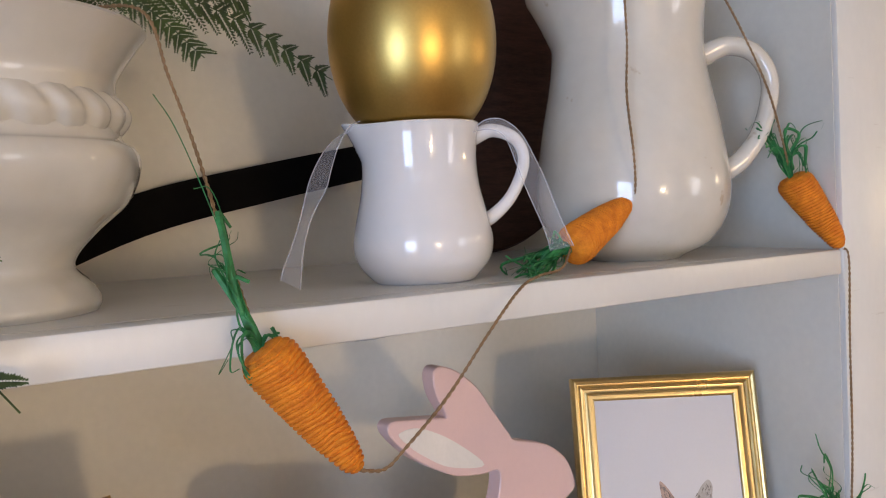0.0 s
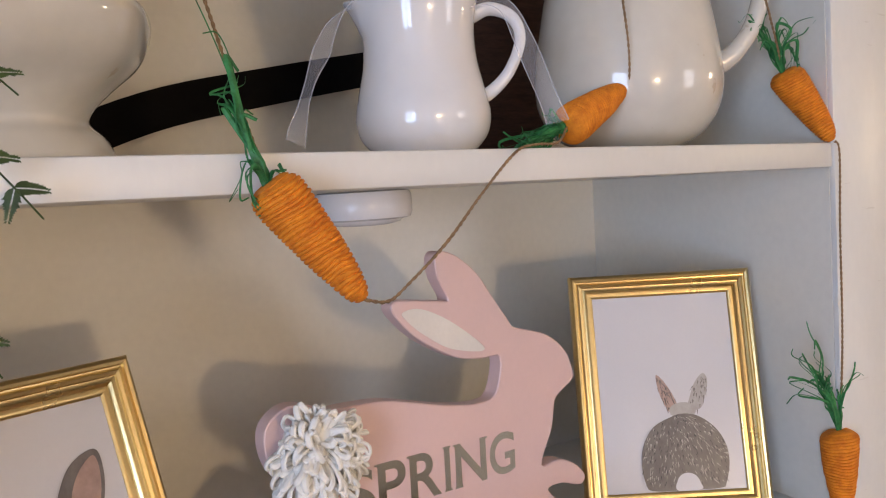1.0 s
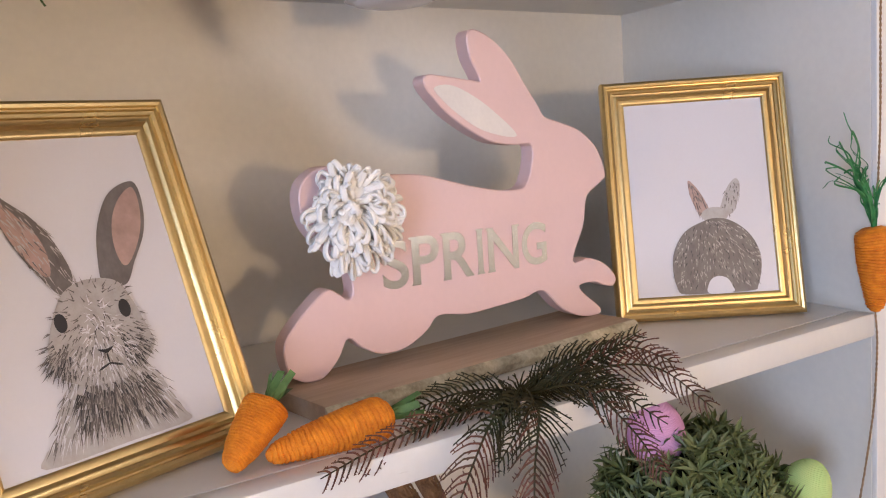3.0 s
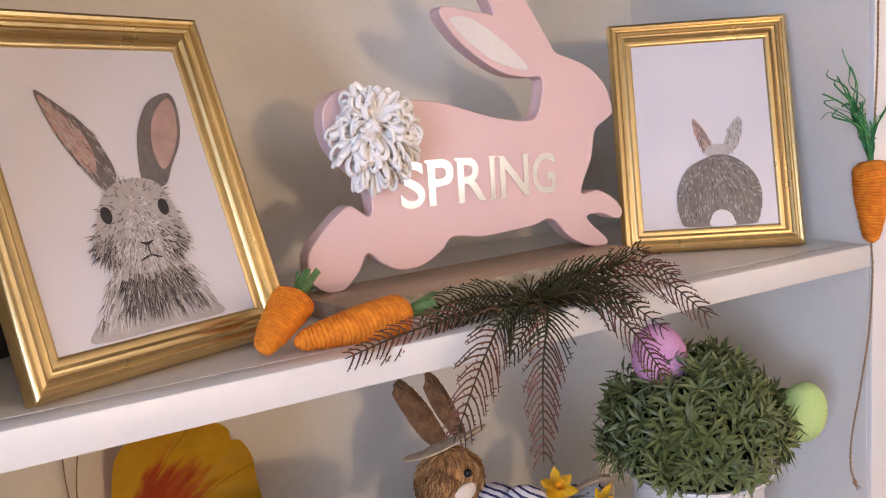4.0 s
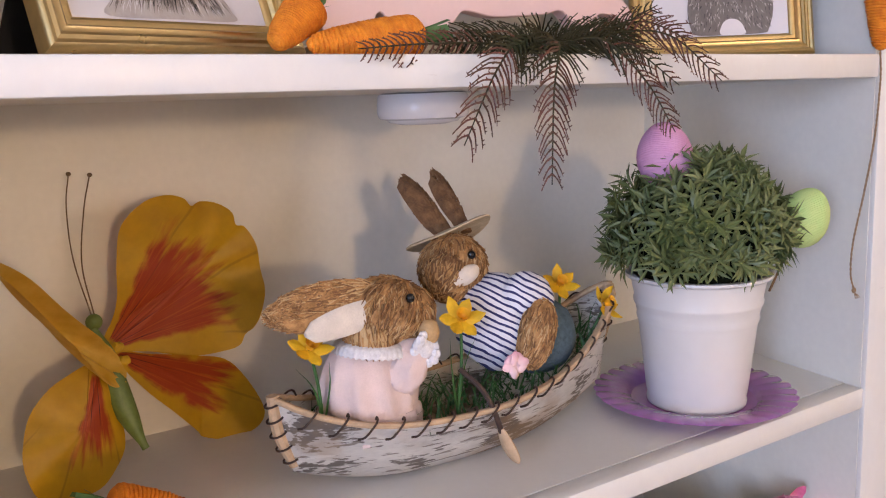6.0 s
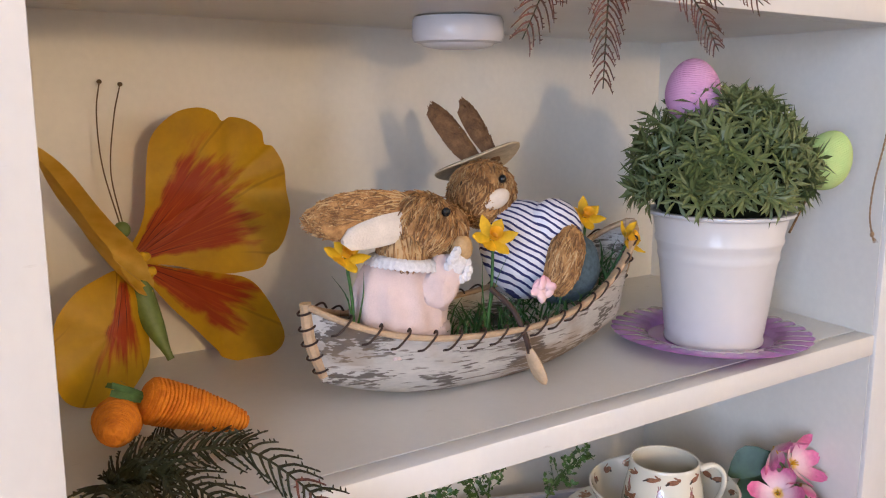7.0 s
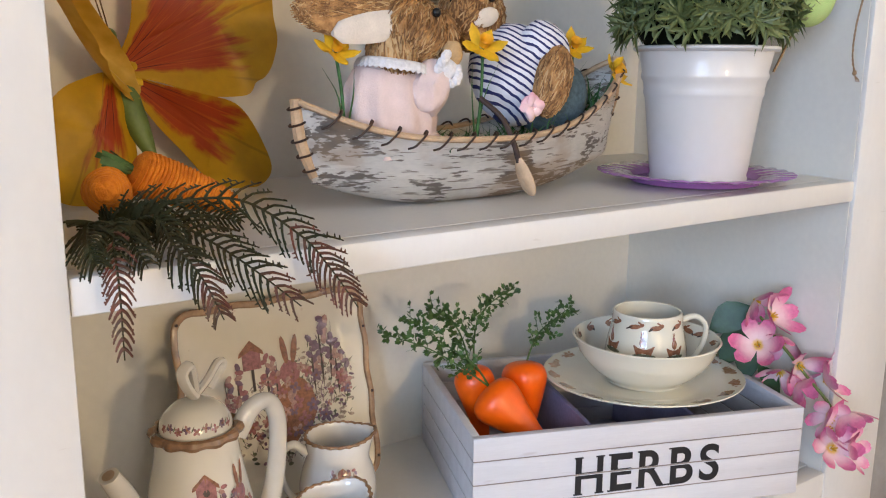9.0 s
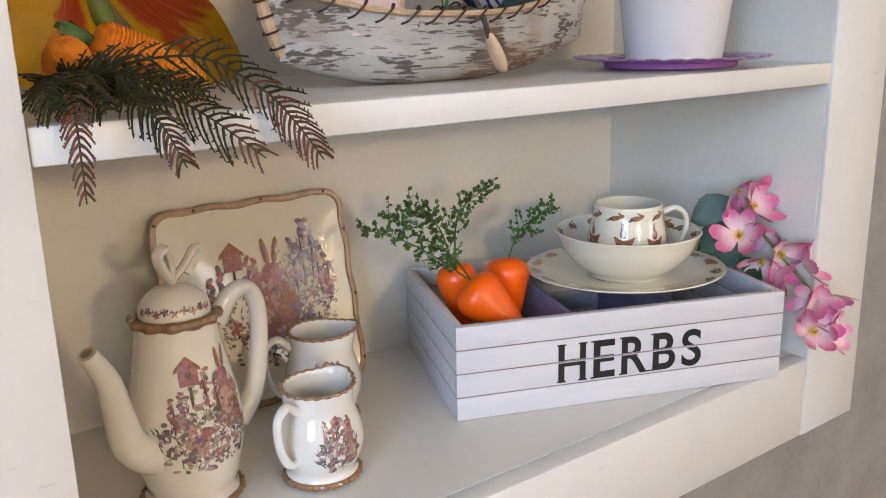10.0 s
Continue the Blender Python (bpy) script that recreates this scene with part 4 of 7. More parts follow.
# ---- shelf D: crate ----
crate = thing("wooden_crate", "whitewashed slatted wooden crate with black lettering on its front", "crate", yaw_at(0.342, 0.116, SHELF_D, -21.8))
CW, CD, CH, CT = 0.339, 0.211, 0.092, 0.008
for k in range(4):
    z0, z1 = k * CH / 4 + 0.0004, (k + 1) * CH / 4 - 0.0007
    for nm, lo, hi in (("slat", (0, 0, z0), (CW, CT, z1)), ("slat", (0, CD - CT, z0), (CW, CD, z1)), ("slat", (0, CT + 0.0003, z0), (CT, CD - CT - 0.0003, z1)), ("slat", (CW - CT, CT + 0.0003, z0), (CW, CD - CT - 0.0003, z1))):
        part(nm, box_mesh(lo, hi, 0.0007), crate_paint, crate)
bm = bmesh.new()
add_box(bm, (0.0006, 0.0006, 0.001), (CW - 0.0006, CT - 0.001, CH - 0.002))
add_box(bm, (0.0006, CT, 0.001), (CT - 0.001, CD - CT, CH - 0.002))
add_box(bm, (CW - CT + 0.001, CT, 0.001), (CW - 0.0006, CD - CT, CH - 0.002))
part("lining", bm, groove_brown, crate)
part("bottom", box_mesh((CT, CT, 0.001), (CW - CT, CD - CT, 0.006)), crate_paint, crate)
for x in (0.122, 0.232):
    part("divider", box_mesh((x, CT + 0.0005, 0.006), (x + 0.005, CD - CT - 0.0005, CH - 0.010), 0.0006), lavender_cloth, crate, "lavender divider")
for ch, x0, x1, serifs in (("H", 0.0990, 0.1265, ((0.11, 0), (0.11, 1), (0.89, 0), (0.89, 1))), ("E", 0.1345, 0.1565, ((0.08, 0), (0.08, 1))), ("R", 0.1635, 0.1905, ((0.08, 0), (0.08, 1), (0.97, 0))), ("B", 0.1965, 0.2205, ((0.08, 0), (0.08, 1))), ("S", 0.2275, 0.2485, ())):
    bm = fitted_letter(ch, x0, x1, 0.0255, 0.0635, 0.0009, serifs, 0.0014, 0.0044)
    bm.transform(pose(0, -0.0004, 0))
    cut = CH / 2
    bmesh.ops.bisect_plane(bm, geom=bm.verts[:] + bm.edges[:] + bm.faces[:], plane_co=(0, 0, cut - 0.0012), plane_no=(0, 0, 1))
    bmesh.ops.bisect_plane(bm, geom=bm.verts[:] + bm.edges[:] + bm.faces[:], plane_co=(0, 0, cut + 0.0012), plane_no=(0, 0, 1))
    bmesh.ops.delete(bm, geom=[f for f in bm.faces if abs(f.calc_center_median().z - cut) < 0.0012], context="FACES")
    part("letter", bm, ink, crate, "black printed letter", smooth=False)

# ---- shelf C: pot and plate ----
charger = thing("scalloped_plate", "shiny purple plate with a scalloped rim under the flower pot", "plate", pose(0.575, 0.078, SHELF_C + 0.0003))
bm = bmesh.new()
def scallop(a, r, z):
    k = 1 + 0.028 * abs(math.sin(15 * a)) * (r > 0.07)
    return r * k * math.cos(a), r * k * math.sin(a), z + (0.0012 * abs(math.sin(15 * a)) if r > 0.07 else 0)
add_lathe(bm, [(0.050, 0.0), (0.058, 0.0004), (0.061, 0.0020), (0.0625, 0.0062), (0.072, 0.0078), (0.0885, 0.0092), (0.0900, 0.0100), (0.0885, 0.0109), (0.072, 0.0096), (0.061, 0.0080), (0.057, 0.0035), (0.0005, 0.0028)], 180, shape=scallop)
part("dish", bm, purple, charger)
pot = thing("flower_pot", "white enamelled metal pot with embossed rings", "flower pot", pose(0.572, 0.072, SHELF_C + 0.0034))
bm = bmesh.new()
outer = [(0.043, 0.0), (0.0445, 0.001), (0.0450, 0.004), (0.0440, 0.007), (0.0452, 0.012), (0.0525, 0.076), (0.0535, 0.079), (0.0545, 0.082), (0.0540, 0.085), (0.0552, 0.092), (0.0570, 0.095), (0.0575, 0.098), (0.0565, 0.101), (0.0600, 0.119)]
add_lathe(bm, hollow(outer, 0.0025), 64)
part("body", bm, pot_white, pot)
bm = bmesh.new()
add_lathe(bm, [(0.0595, 0.1185), (0.0640, 0.1192), (0.0658, 0.1210), (0.0652, 0.1232), (0.0620, 0.1240), (0.0590, 0.1228), (0.0575, 0.1195)], 64, cap0=False, cap1=False)
part("rim", bm, pot_white, pot, "rolled white rim")


# ---- carrots wound with twine, and the garland ----
def align(top, tip):
    """A frame at tip whose z runs to top; with the length."""
    top, tip = Vector(top), Vector(tip)
    d = top - tip
    return Matrix.Translation(tip) @ d.to_track_quat("Z", "Y").to_matrix().to_4x4(), d.length


def carrot_bm(length, r, turns=28, tilt=0.12):
    """A carrot wound with cord: each turn stands proud."""
    bm = bmesh.new()
    prof = [(0.0006, 0.0)]
    for k in range(turns):
        for q, bulge in ((0.05, 0.0), (0.28, 1.0), (0.72, 1.0), (0.95, 0.0)):
            t = (k + q) / turns
            base = r * (0.30 + 0.75 * math.sin(min(1.0, t * 1.02) ** 0.72 * 1.42)) if t < 0.9 else r * (1.02 - 0.45 * ((t - 0.9) / 0.1) ** 2)
            base *= min(1.0, 0.55 + t * 9)
            prof.append((base + ((0.00025 + 0.0004 * noise.noise(Vector((k * 1.7, r * 900, 0)))) if bulge else -0.0007) * (r / 0.014), t * length))
    prof.append((0.0006, length * 1.005))

    def shape(a, rr, z):
        k = 1 + 0.05 * noise.noise(Vector((math.cos(a) * 1.3, math.sin(a) * 1.3, z * 40 + r * 900)))
        return rr * k * math.cos(a), rr * k * math.sin(a), z + tilt * rr * math.cos(a + z * 40) + 0.0012 * noise.noise(Vector((math.cos(a), math.sin(a), z * 90)))
    add_lathe(bm, prof, 24, shape=shape)
    return bm


def strands_bm(seed, runs, thick=0.0006):
    """Flat raffia strands; each run is (points from the origin, count, jitter)."""
    bm, rnd = bmesh.new(), random.Random(seed)
    for pts, count, jit in runs:
        for i in range(count):
            cut = rnd.uniform(0.55, 1.0)
            line = [Vector(p) * (cut if k else 1) + Vector((rnd.uniform(-1, 1), rnd.uniform(-1, 1), rnd.uniform(-1, 1))) * jit * (0.25 + k / len(pts)) for k, p in enumerate(pts)]
            end = line[-1] + (line[-1] - line[-2]).length * 0.5 * Vector((rnd.uniform(-1, 1), rnd.uniform(-0.6, 0.6), rnd.uniform(-1, 1)))
            wide = thick * rnd.uniform(0.6, 1.5)
            add_tube(bm, smooth_line(line + [end], 5), lambda t: wide * (1 - 0.5 * t), 4, flat=rnd.choice((0.22, 0.4, 1.8)))
    return bm


RAFFIA_HANGING = [([(0, 0, -0.002), (-0.006, 0.004, 0.022), (-0.010, 0.012, 0.046), (-0.0145, 0.020, 0.082), (-0.021, 0.034, 0.112)], 3, 0.0040),
     ([(0, 0, -0.002), (-0.007, 0.002, 0.016), (-0.011, 0.006, 0.032), (-0.014, 0.010, 0.046)], 9, 0.0045),
     ([(0, 0, -0.002), (-0.009, -0.003, 0.012), (-0.018, -0.005, 0.016), (-0.021, -0.006, 0.004), (-0.027, -0.006, -0.014)], 2, 0.003),
     ([(0, 0, -0.002), (-0.006, -0.003, 0.008), (-0.013, -0.005, 0.006), (-0.012, -0.006, -0.008), (-0.006, -0.006, -0.016)], 3, 0.0025),
     ([(0, 0, -0.002), (-0.013, 0.016, 0.048), (-0.022, 0.020, 0.056), (-0.010, 0.022, 0.062), (-0.002, 0.024, 0.066)], 2, 0.003),
     ([(0, 0, -0.002), (0.004, -0.002, 0.008), (0.011, -0.003, 0.007), (0.013, -0.003, 0.013)], 2, 0.002)]
RAFFIA_LYING = [([(0, 0, 0), (-0.012, 0.000, -0.003), (-0.026, -0.004, -0.010), (-0.044, -0.006, -0.014)], 26, 0.006),
     ([(0, 0, 0), (-0.010, 0.006, 0.000), (-0.022, 0.010, -0.004), (-0.036, 0.012, -0.012)], 26, 0.007),
     ([(0, 0, 0), (-0.010, -0.004, 0.004), (-0.018, -0.004, 0.008), (-0.022, -0.004, 0.013)], 7, 0.004)]
RAFFIA_CURLED = [([(0, 0, -0.002), (-0.012, 0.000, 0.012), (-0.024, -0.002, 0.026), (-0.038, -0.004, 0.038)], 16, 0.0050),
     ([(0, 0, -0.002), (-0.018, -0.004, 0.018), (-0.034, -0.005, 0.034), (-0.052, -0.005, 0.046), (-0.056, -0.005, 0.036)], 4, 0.005),
     ([(0, 0, -0.002), (-0.012, -0.004, 0.020), (-0.004, -0.008, 0.036), (0.014, -0.011, 0.050), (0.036, -0.013, 0.060)], 2, 0.003),
     ([(0, 0, -0.002), (-0.008, -0.006, 0.022), (0.002, -0.009, 0.030), (0.008, -0.010, 0.018), (0.012, -0.010, 0.004)], 6, 0.005),
     ([(0, 0, -0.002), (-0.014, -0.004, 0.024), (-0.012, -0.006, 0.040), (-0.004, -0.008, 0.030), (-0.008, -0.009, 0.016)], 6, 0.005)]
RAFFIA_SPREAD = [([(0, 0, -0.002), (-0.010, -0.001, 0.022), (-0.022, -0.002, 0.040), (-0.036, -0.003, 0.058)], 16, 0.0060),
     ([(0, 0, -0.002), (-0.018, -0.002, 0.030), (-0.038, -0.004, 0.052), (-0.060, -0.005, 0.070), (-0.068, -0.005, 0.084)], 5, 0.006),
     ([(0, 0, -0.002), (-0.020, -0.003, 0.028), (-0.046, -0.005, 0.046), (-0.078, -0.006, 0.056)], 4, 0.005),
     ([(0, 0, -0.002), (-0.014, -0.002, 0.034), (-0.032, -0.003, 0.060), (-0.028, -0.003, 0.080), (-0.040, -0.003, 0.098)], 3, 0.004),
     ([(0, 0, -0.002), (-0.002, -0.003, 0.030), (0.010, -0.005, 0.054), (0.030, -0.006, 0.066)], 3, 0.004),
     ([(0, 0, -0.002), (0.000, -0.001, 0.018), (-0.002, -0.001, 0.034)], 6, 0.004)]
RAFFIA = [RAFFIA_HANGING, RAFFIA_LYING, RAFFIA_CURLED, RAFFIA_SPREAD]


garland = thing("carrot_garland", "garland of orange twine carrots with green raffia tops on jute string", "garland", pose(0.40, 0.0, SHELF_A))
for i, (top, tip, r) in enumerate((((0.2155, -0.0122, 1.8225), (0.2515, -0.0355, 1.7618), 0.0136), ((0.462, 0.040, 1.8500), (0.528, 0.046, 1.8800), 0.0138), ((0.6960, 0.0250, 1.893), (0.7250, 0.000, 1.8335), 0.0140), ((0.7215, -0.001, 1.588), (0.7165, -0.0045, 1.516), 0.0150))):
    m, ln = align(top, tip)
    bm = carrot_bm(ln, r)
    bm.transform(m)
    c = part("carrot", bm, twine_orange, garland, "carrot wound with orange twine", world_space=True)
    bm = strands_bm(20 + i, RAFFIA[i], (0.00115, 0.0008, 0.0008, 0.00085)[i])
    bmesh.ops.scale(bm, vec=((1, 1, 1), (1.1, 1, 1.1), (1, 1, 1), (1, 1, 1))[i], verts=bm.verts)
    bm.transform(Matrix.Translation(top))
    part("raffia_top", bm, raffia_green, c, "green raffia strands", world_space=True, kind="stuff")
STRING_FRONT = [[(0.165, 0.105, 1.998), (0.192, 0.060, 1.992), (0.198, 0.040, 1.955), (0.203, 0.020, 1.915), (0.208, 0.002, 1.868), (0.2155, -0.0122, 1.8225)],
            [(0.2515, -0.0355, 1.7618), (0.266, -0.034, 1.759), (0.281, -0.030, 1.7655), (0.31, -0.026, 1.785), (0.343, -0.018, 1.811), (0.378, -0.006, 1.833), (0.405, 0.008, 1.838), (0.440, 0.024, 1.840), (0.464, 0.040, 1.8520)]]
STRING_SIDE = [[(0.528, 0.046, 1.879), (0.526, 0.038, 1.886), (0.520, 0.032, 1.913), (0.5185, 0.035, 1.956), (0.522, 0.036, 1.994), (0.524, 0.039, 2.05), (0.545, 0.055, 2.072), (0.58, 0.07, 2.074), (0.625, 0.055, 2.066), (0.628, 0.030, 2.028), (0.640, 0.008, 1.966), (0.668, 0.014, 1.925), (0.6960, 0.0250, 1.893)],
            [(0.7250, 0.000, 1.8335), (0.7245, -0.006, 1.824), (0.7225, -0.006, 1.76), (0.7225, -0.0055, 1.67), (0.7215, -0.002, 1.588)],
            [(0.7165, -0.0045, 1.516), (0.7115, -0.009, 1.490), (0.705, -0.010, 1.440), (0.6905, -0.011, 1.390), (0.678, -0.011, 1.350), (0.676, -0.011, 1.322), (0.6825, -0.011, 1.304)]]
bm = bmesh.new()
for pts in STRING_FRONT + STRING_SIDE:
    add_twine(bm, smooth_line(pts, 8))
add_blob(bm, (0.6825, -0.011, 1.3045), (0.0022, 0.002, 0.0028), None, 8, 6)
for k in range(5):
    add_tube(bm, [(0.6825, -0.011, 1.303), (0.6835 + 0.0012 * k, -0.0115, 1.2995), (0.684 + 0.0018 * k, -0.012, 1.2965)], 0.0003, 3)
part("jute_string", bm, twine_jute, garland, "thin twisted jute string", world_space=True)


def loose_carrot(label, top, tip, r, leaf_seed, up):
    m, ln = align(top, tip)
    t = thing("twine_carrot", label, "carrot", m, "loose twine carrots")
    part("body", carrot_bm(ln, r, 26), twine_orange, t)
    bm, rnd = bmesh.new(), random.Random(leaf_seed)
    for i in range(7):
        a = math.tau * i / 7
        o = Vector((math.cos(a), math.sin(a), 0))
        pts = [o * 0.002 + Vector((0, 0, ln - 0.001)), o * 0.0045 + Vector((0, 0, ln + 0.008)), o * rnd.uniform(0.004, 0.009) + Vector((0, 0, ln + rnd.uniform(0.015, 0.024)))]
        add_ribbon(bm, smooth_line(pts, 3), lambda q: 0.0055 - 0.001 * q, (-o.y, o.x, 0.1))
    part("leaf_tuft", bm, ribbon_green, t, "folded green paper leaves")
    return t


loose_carrot("orange twine carrot leaning on the gold frame", (0.1935, 0.047, 1.5465), (0.160, 0.024, on_b(0.160) + 0.0070), 0.0128, 1, 0)
loose_carrot("orange twine carrot lying on the shelf beside evergreen", (0.258, 0.026, on_b(0.258) + 0.0130), (0.182, 0.028, on_b(0.182) + 0.0070), 0.0126, 2, 0)
loose_carrot("orange twine carrot lying on an evergreen sprig", (0.058, 0.110, 1.240), (0.124, 0.098, 1.2125), 0.0150, 3, 0)
loose_carrot("orange twine carrot seen end on upon the evergreen", (0.046, 0.124, 1.2250), (0.032, 0.072, 1.2340), 0.0150, 4, 0)


# ---- evergreen sprigs ----
def sprig(bm, pts, n=34, length=0.016, droop=0.35, seed=0, red=0.62, thick=0.00066, spread=1.05):
    """A drooping spine with rows of notched needles; the last part is red."""
    rnd = random.Random(seed)
    line = smooth_line(pts, 10)
    fr = frames_along(line)
    add_tube(bm, line, lambda t: 0.0011 * (1 - 0.65 * t), 5)
    n, length = int(n * 0.82), length * 1.10
    for k in range(n):
        t = 0.06 + 0.93 * k / n
        i = min(int(t * (len(line) - 1)), len(line) - 2)
        p, (d, a, b) = line[i].lerp(line[i + 1], t * (len(line) - 1) - i), fr[i]
        ln = length * (0.35 + 0.9 * math.sin(math.pi * min(1, 0.22 + 0.74 * t))) * rnd.uniform(0.8, 1.15)
        for side in (-1, 1):
            view = Vector((-0.42, -0.90, 0.12))
            flat = d.cross(view)
            flat = flat.normalized() if flat.length > 0.1 else a
            o = (flat * side * spread + d * rnd.uniform(0.8, 1.15) + view * rnd.uniform(-0.30, 0.30)).normalized()
            bend = rnd.uniform(0.6, 1.3)
            q = smooth_line([p, p + o * ln * 0.42, p + o * ln * 0.78 + (d * 0.16 + Vector((0, 0, -droop * 0.35))) * ln * bend, p + o * ln * 0.95 + (d * 0.32 + Vector((0, 0, -droop * 0.55))) * ln * bend], 2)
            mat = 1 if t + rnd.uniform(-0.12, 0.12) > red else 0
            add_tube(bm, q, lambda u: thick * (1.25 - 0.8 * u), 3, mat)
            for h in (0.3, 0.5, 0.68, 0.85):
                s = q[int(h * (len(q) - 1))]
                add_tube(bm, [s, s + (o * 0.7 + d * rnd.choice((-0.9, 1.0))).normalized() * ln * 0.13], lambda u: thick * (0.9 - 0.5 * u), 3, mat)
    return bm


green_b = thing("evergreen_sprig", "dark evergreen sprig with reddish tips hanging over the shelf edge", "foliage", pose(0.36, 0.02, SHELF_B), "evergreen sprigs")
R = (0.356, 0.024, 1.519)
SPRIGS_B = [([R, (0.338, -0.014, 1.521), (0.318, -0.032, 1.490), (0.311, -0.037, 1.434)], 40, 0.0150), ([R, (0.315, -0.004, 1.524), (0.280, -0.024, 1.504), (0.249, -0.033, 1.462)], 34, 0.016), ([R, (0.300, 0.014, 1.523), (0.245, 0.004, 1.522), (0.196, -0.010, 1.5185)], 32, 0.012),
            ([R, (0.382, -0.004, 1.525), (0.405, -0.024, 1.496), (0.426, -0.032, 1.460)], 32, 0.0125), ([R, (0.398, 0.010, 1.529), (0.440, -0.012, 1.527), (0.478, -0.028, 1.494)], 32, 0.015)]
SPRIGS_B_TOP = [([R, (0.400, 0.020, 1.529), (0.436, 0.008, 1.538), (0.466, -0.008, 1.524)], 26, 0.013),
            ([R, (0.388, 0.020, 1.527), (0.418, 0.012, 1.536), (0.446, 0.004, 1.549)], 20, 0.011), ([R, (0.320, 0.022, 1.522), (0.290, 0.016, 1.524), (0.262, 0.010, 1.519)], 24, 0.011), ([R, (0.376, 0.004, 1.525), (0.402, -0.012, 1.519), (0.436, -0.026, 1.492)], 24, 0.012), ([R, (0.345, 0.000, 1.525), (0.325, -0.014, 1.517), (0.300, -0.022, 1.500)], 22, 0.012)]
SPRIGS_B_BACK = [([R, (0.330, 0.030, 1.527), (0.300, 0.030, 1.529), (0.265, 0.026, 1.525)], 26, 0.013), ([R, (0.385, 0.030, 1.529), (0.415, 0.030, 1.533), (0.450, 0.026, 1.534)], 26, 0.013), ([R, (0.370, 0.012, 1.529), (0.392, -0.006, 1.527), (0.412, -0.020, 1.513)], 22, 0.013), ([R, (0.345, 0.012, 1.529), (0.325, -0.004, 1.527), (0.300, -0.014, 1.516)], 22, 0.013)]
for i, (pts, n, ln) in enumerate(SPRIGS_B + SPRIGS_B_TOP + SPRIGS_B_BACK):
    part("frond", sprig(bmesh.new(), pts, n, ln, seed=i, red=(0.42, 0.46, 0.35, 0.45, 0.35, 0.5, 1.2, 1.2, 0.9, 1.2, 1.2, 1.2, 1.0, 1.1)[i]), [needle, needle_red], green_b, world_space=True)
green_c = thing("evergreen_sprig", "dark evergreen sprig with reddish tips drooping over the shelf edge", "foliage", pose(0.03, 0.04, SHELF_C), "evergreen sprigs")
R = (0.022, 0.052, 1.2125)
SPRIGS_C = [([R, (0.047, 0.045, 1.225), (0.089, 0.020, 1.230), (0.114, -0.010, 1.212), (0.123, -0.030, 1.195), (0.134, -0.042, 1.173)], 38, 0.0145), ([R, (0.049, 0.030, 1.221), (0.067, 0.010, 1.211), (0.083, -0.015, 1.197), (0.104, -0.032, 1.176)], 30, 0.015), ([R, (0.045, 0.030, 1.223), (0.045, 0.000, 1.213), (0.052, -0.022, 1.198), (0.059, -0.034, 1.176)], 34, 0.012)]
SPRIGS_C_SHORT = [([R, (0.023, 0.030, 1.223), (0.015, -0.002, 1.214), (0.010, -0.026, 1.196), (0.008, -0.034, 1.164)], 34, 0.009), ([R, (0.012, 0.030, 1.222), (0.004, 0.004, 1.217), (0.004, -0.012, 1.207)], 24, 0.013), ([R, (0.052, 0.060, 1.216), (0.090, 0.075, 1.212), (0.118, 0.078, 1.206)], 28, 0.014),
            ([R, (0.036, 0.030, 1.222), (0.026, 0.008, 1.218), (0.026, -0.020, 1.205)], 26, 0.013), ([R, (0.032, 0.070, 1.212), (0.060, 0.105, 1.208), (0.085, 0.132, 1.206)], 26, 0.012)]
for i, (pts, n, ln) in enumerate(SPRIGS_C + SPRIGS_C_SHORT):
    part("frond", sprig(bmesh.new(), pts, n, ln, seed=40 + i, thick=0.00090, red=(0.62, 0.80, 0.78, 0.45, 1.2, 1.2, 1.2, 1.2, 0.9, 1.2)[i]), [needle, needle_red], green_c, world_space=True)


# ---- green fern in the urn ----
def fern_frond(bm, pts, n=13, width=0.03, seed=0, leaf=0.0055, teeth=12, loose=0.1):
    """A frond with toothed pinnae."""
    rnd = random.Random(seed)
    line = smooth_line(pts, 10)
    fr = frames_along(line)
    add_tube(bm, line, lambda t: 0.001 * (1 - 0.6 * t), 4)
    for k in range(n):
        t = 0.08 + 0.92 * k / n
        i = min(int(t * (len(line) - 1)), len(line) - 2)
        p, (d, a, b) = line[i].lerp(line[i + 1], t * (len(line) - 1) - i), fr[i]
        ln = width * (1.05 - t * 0.62) * rnd.uniform(0.85, 1.1)
        view = Vector((-0.3, -0.8, 0.5))
        flat = d.cross(view).normalized()
        for side in (-1, 1):
            o = (flat * side + d * 0.65 + Vector((0, 0, -0.12))).normalized()
            q = o.cross(view).normalized()
            if teeth < 8:
                add_tube(bm, [p, p + o * ln * 0.9], 0.0003, 3)
            for j in range(teeth):
                u = (j + 0.5) / teeth
                s = p + o * ln * u + Vector((0, 0, -0.12 * ln * u * u))
                w = leaf * (1.1 - 0.75 * u) * (width / 0.03) * rnd.uniform(0.8, 1.1)
                for e in (-1, 1):
                    tip = s + q * e * w + o * w * 0.7 + view * rnd.uniform(-loose, loose) * w
                    c = (s + tip) / 2
                    f = bm.faces.new([bm.verts.new(v) for v in (s - o * w * 0.25, c + (o * 0.9 - q * e * 0.5) * -w * 0.28, tip, c + (o * 0.9 - q * e * 0.5) * w * 0.34)])
    return bm


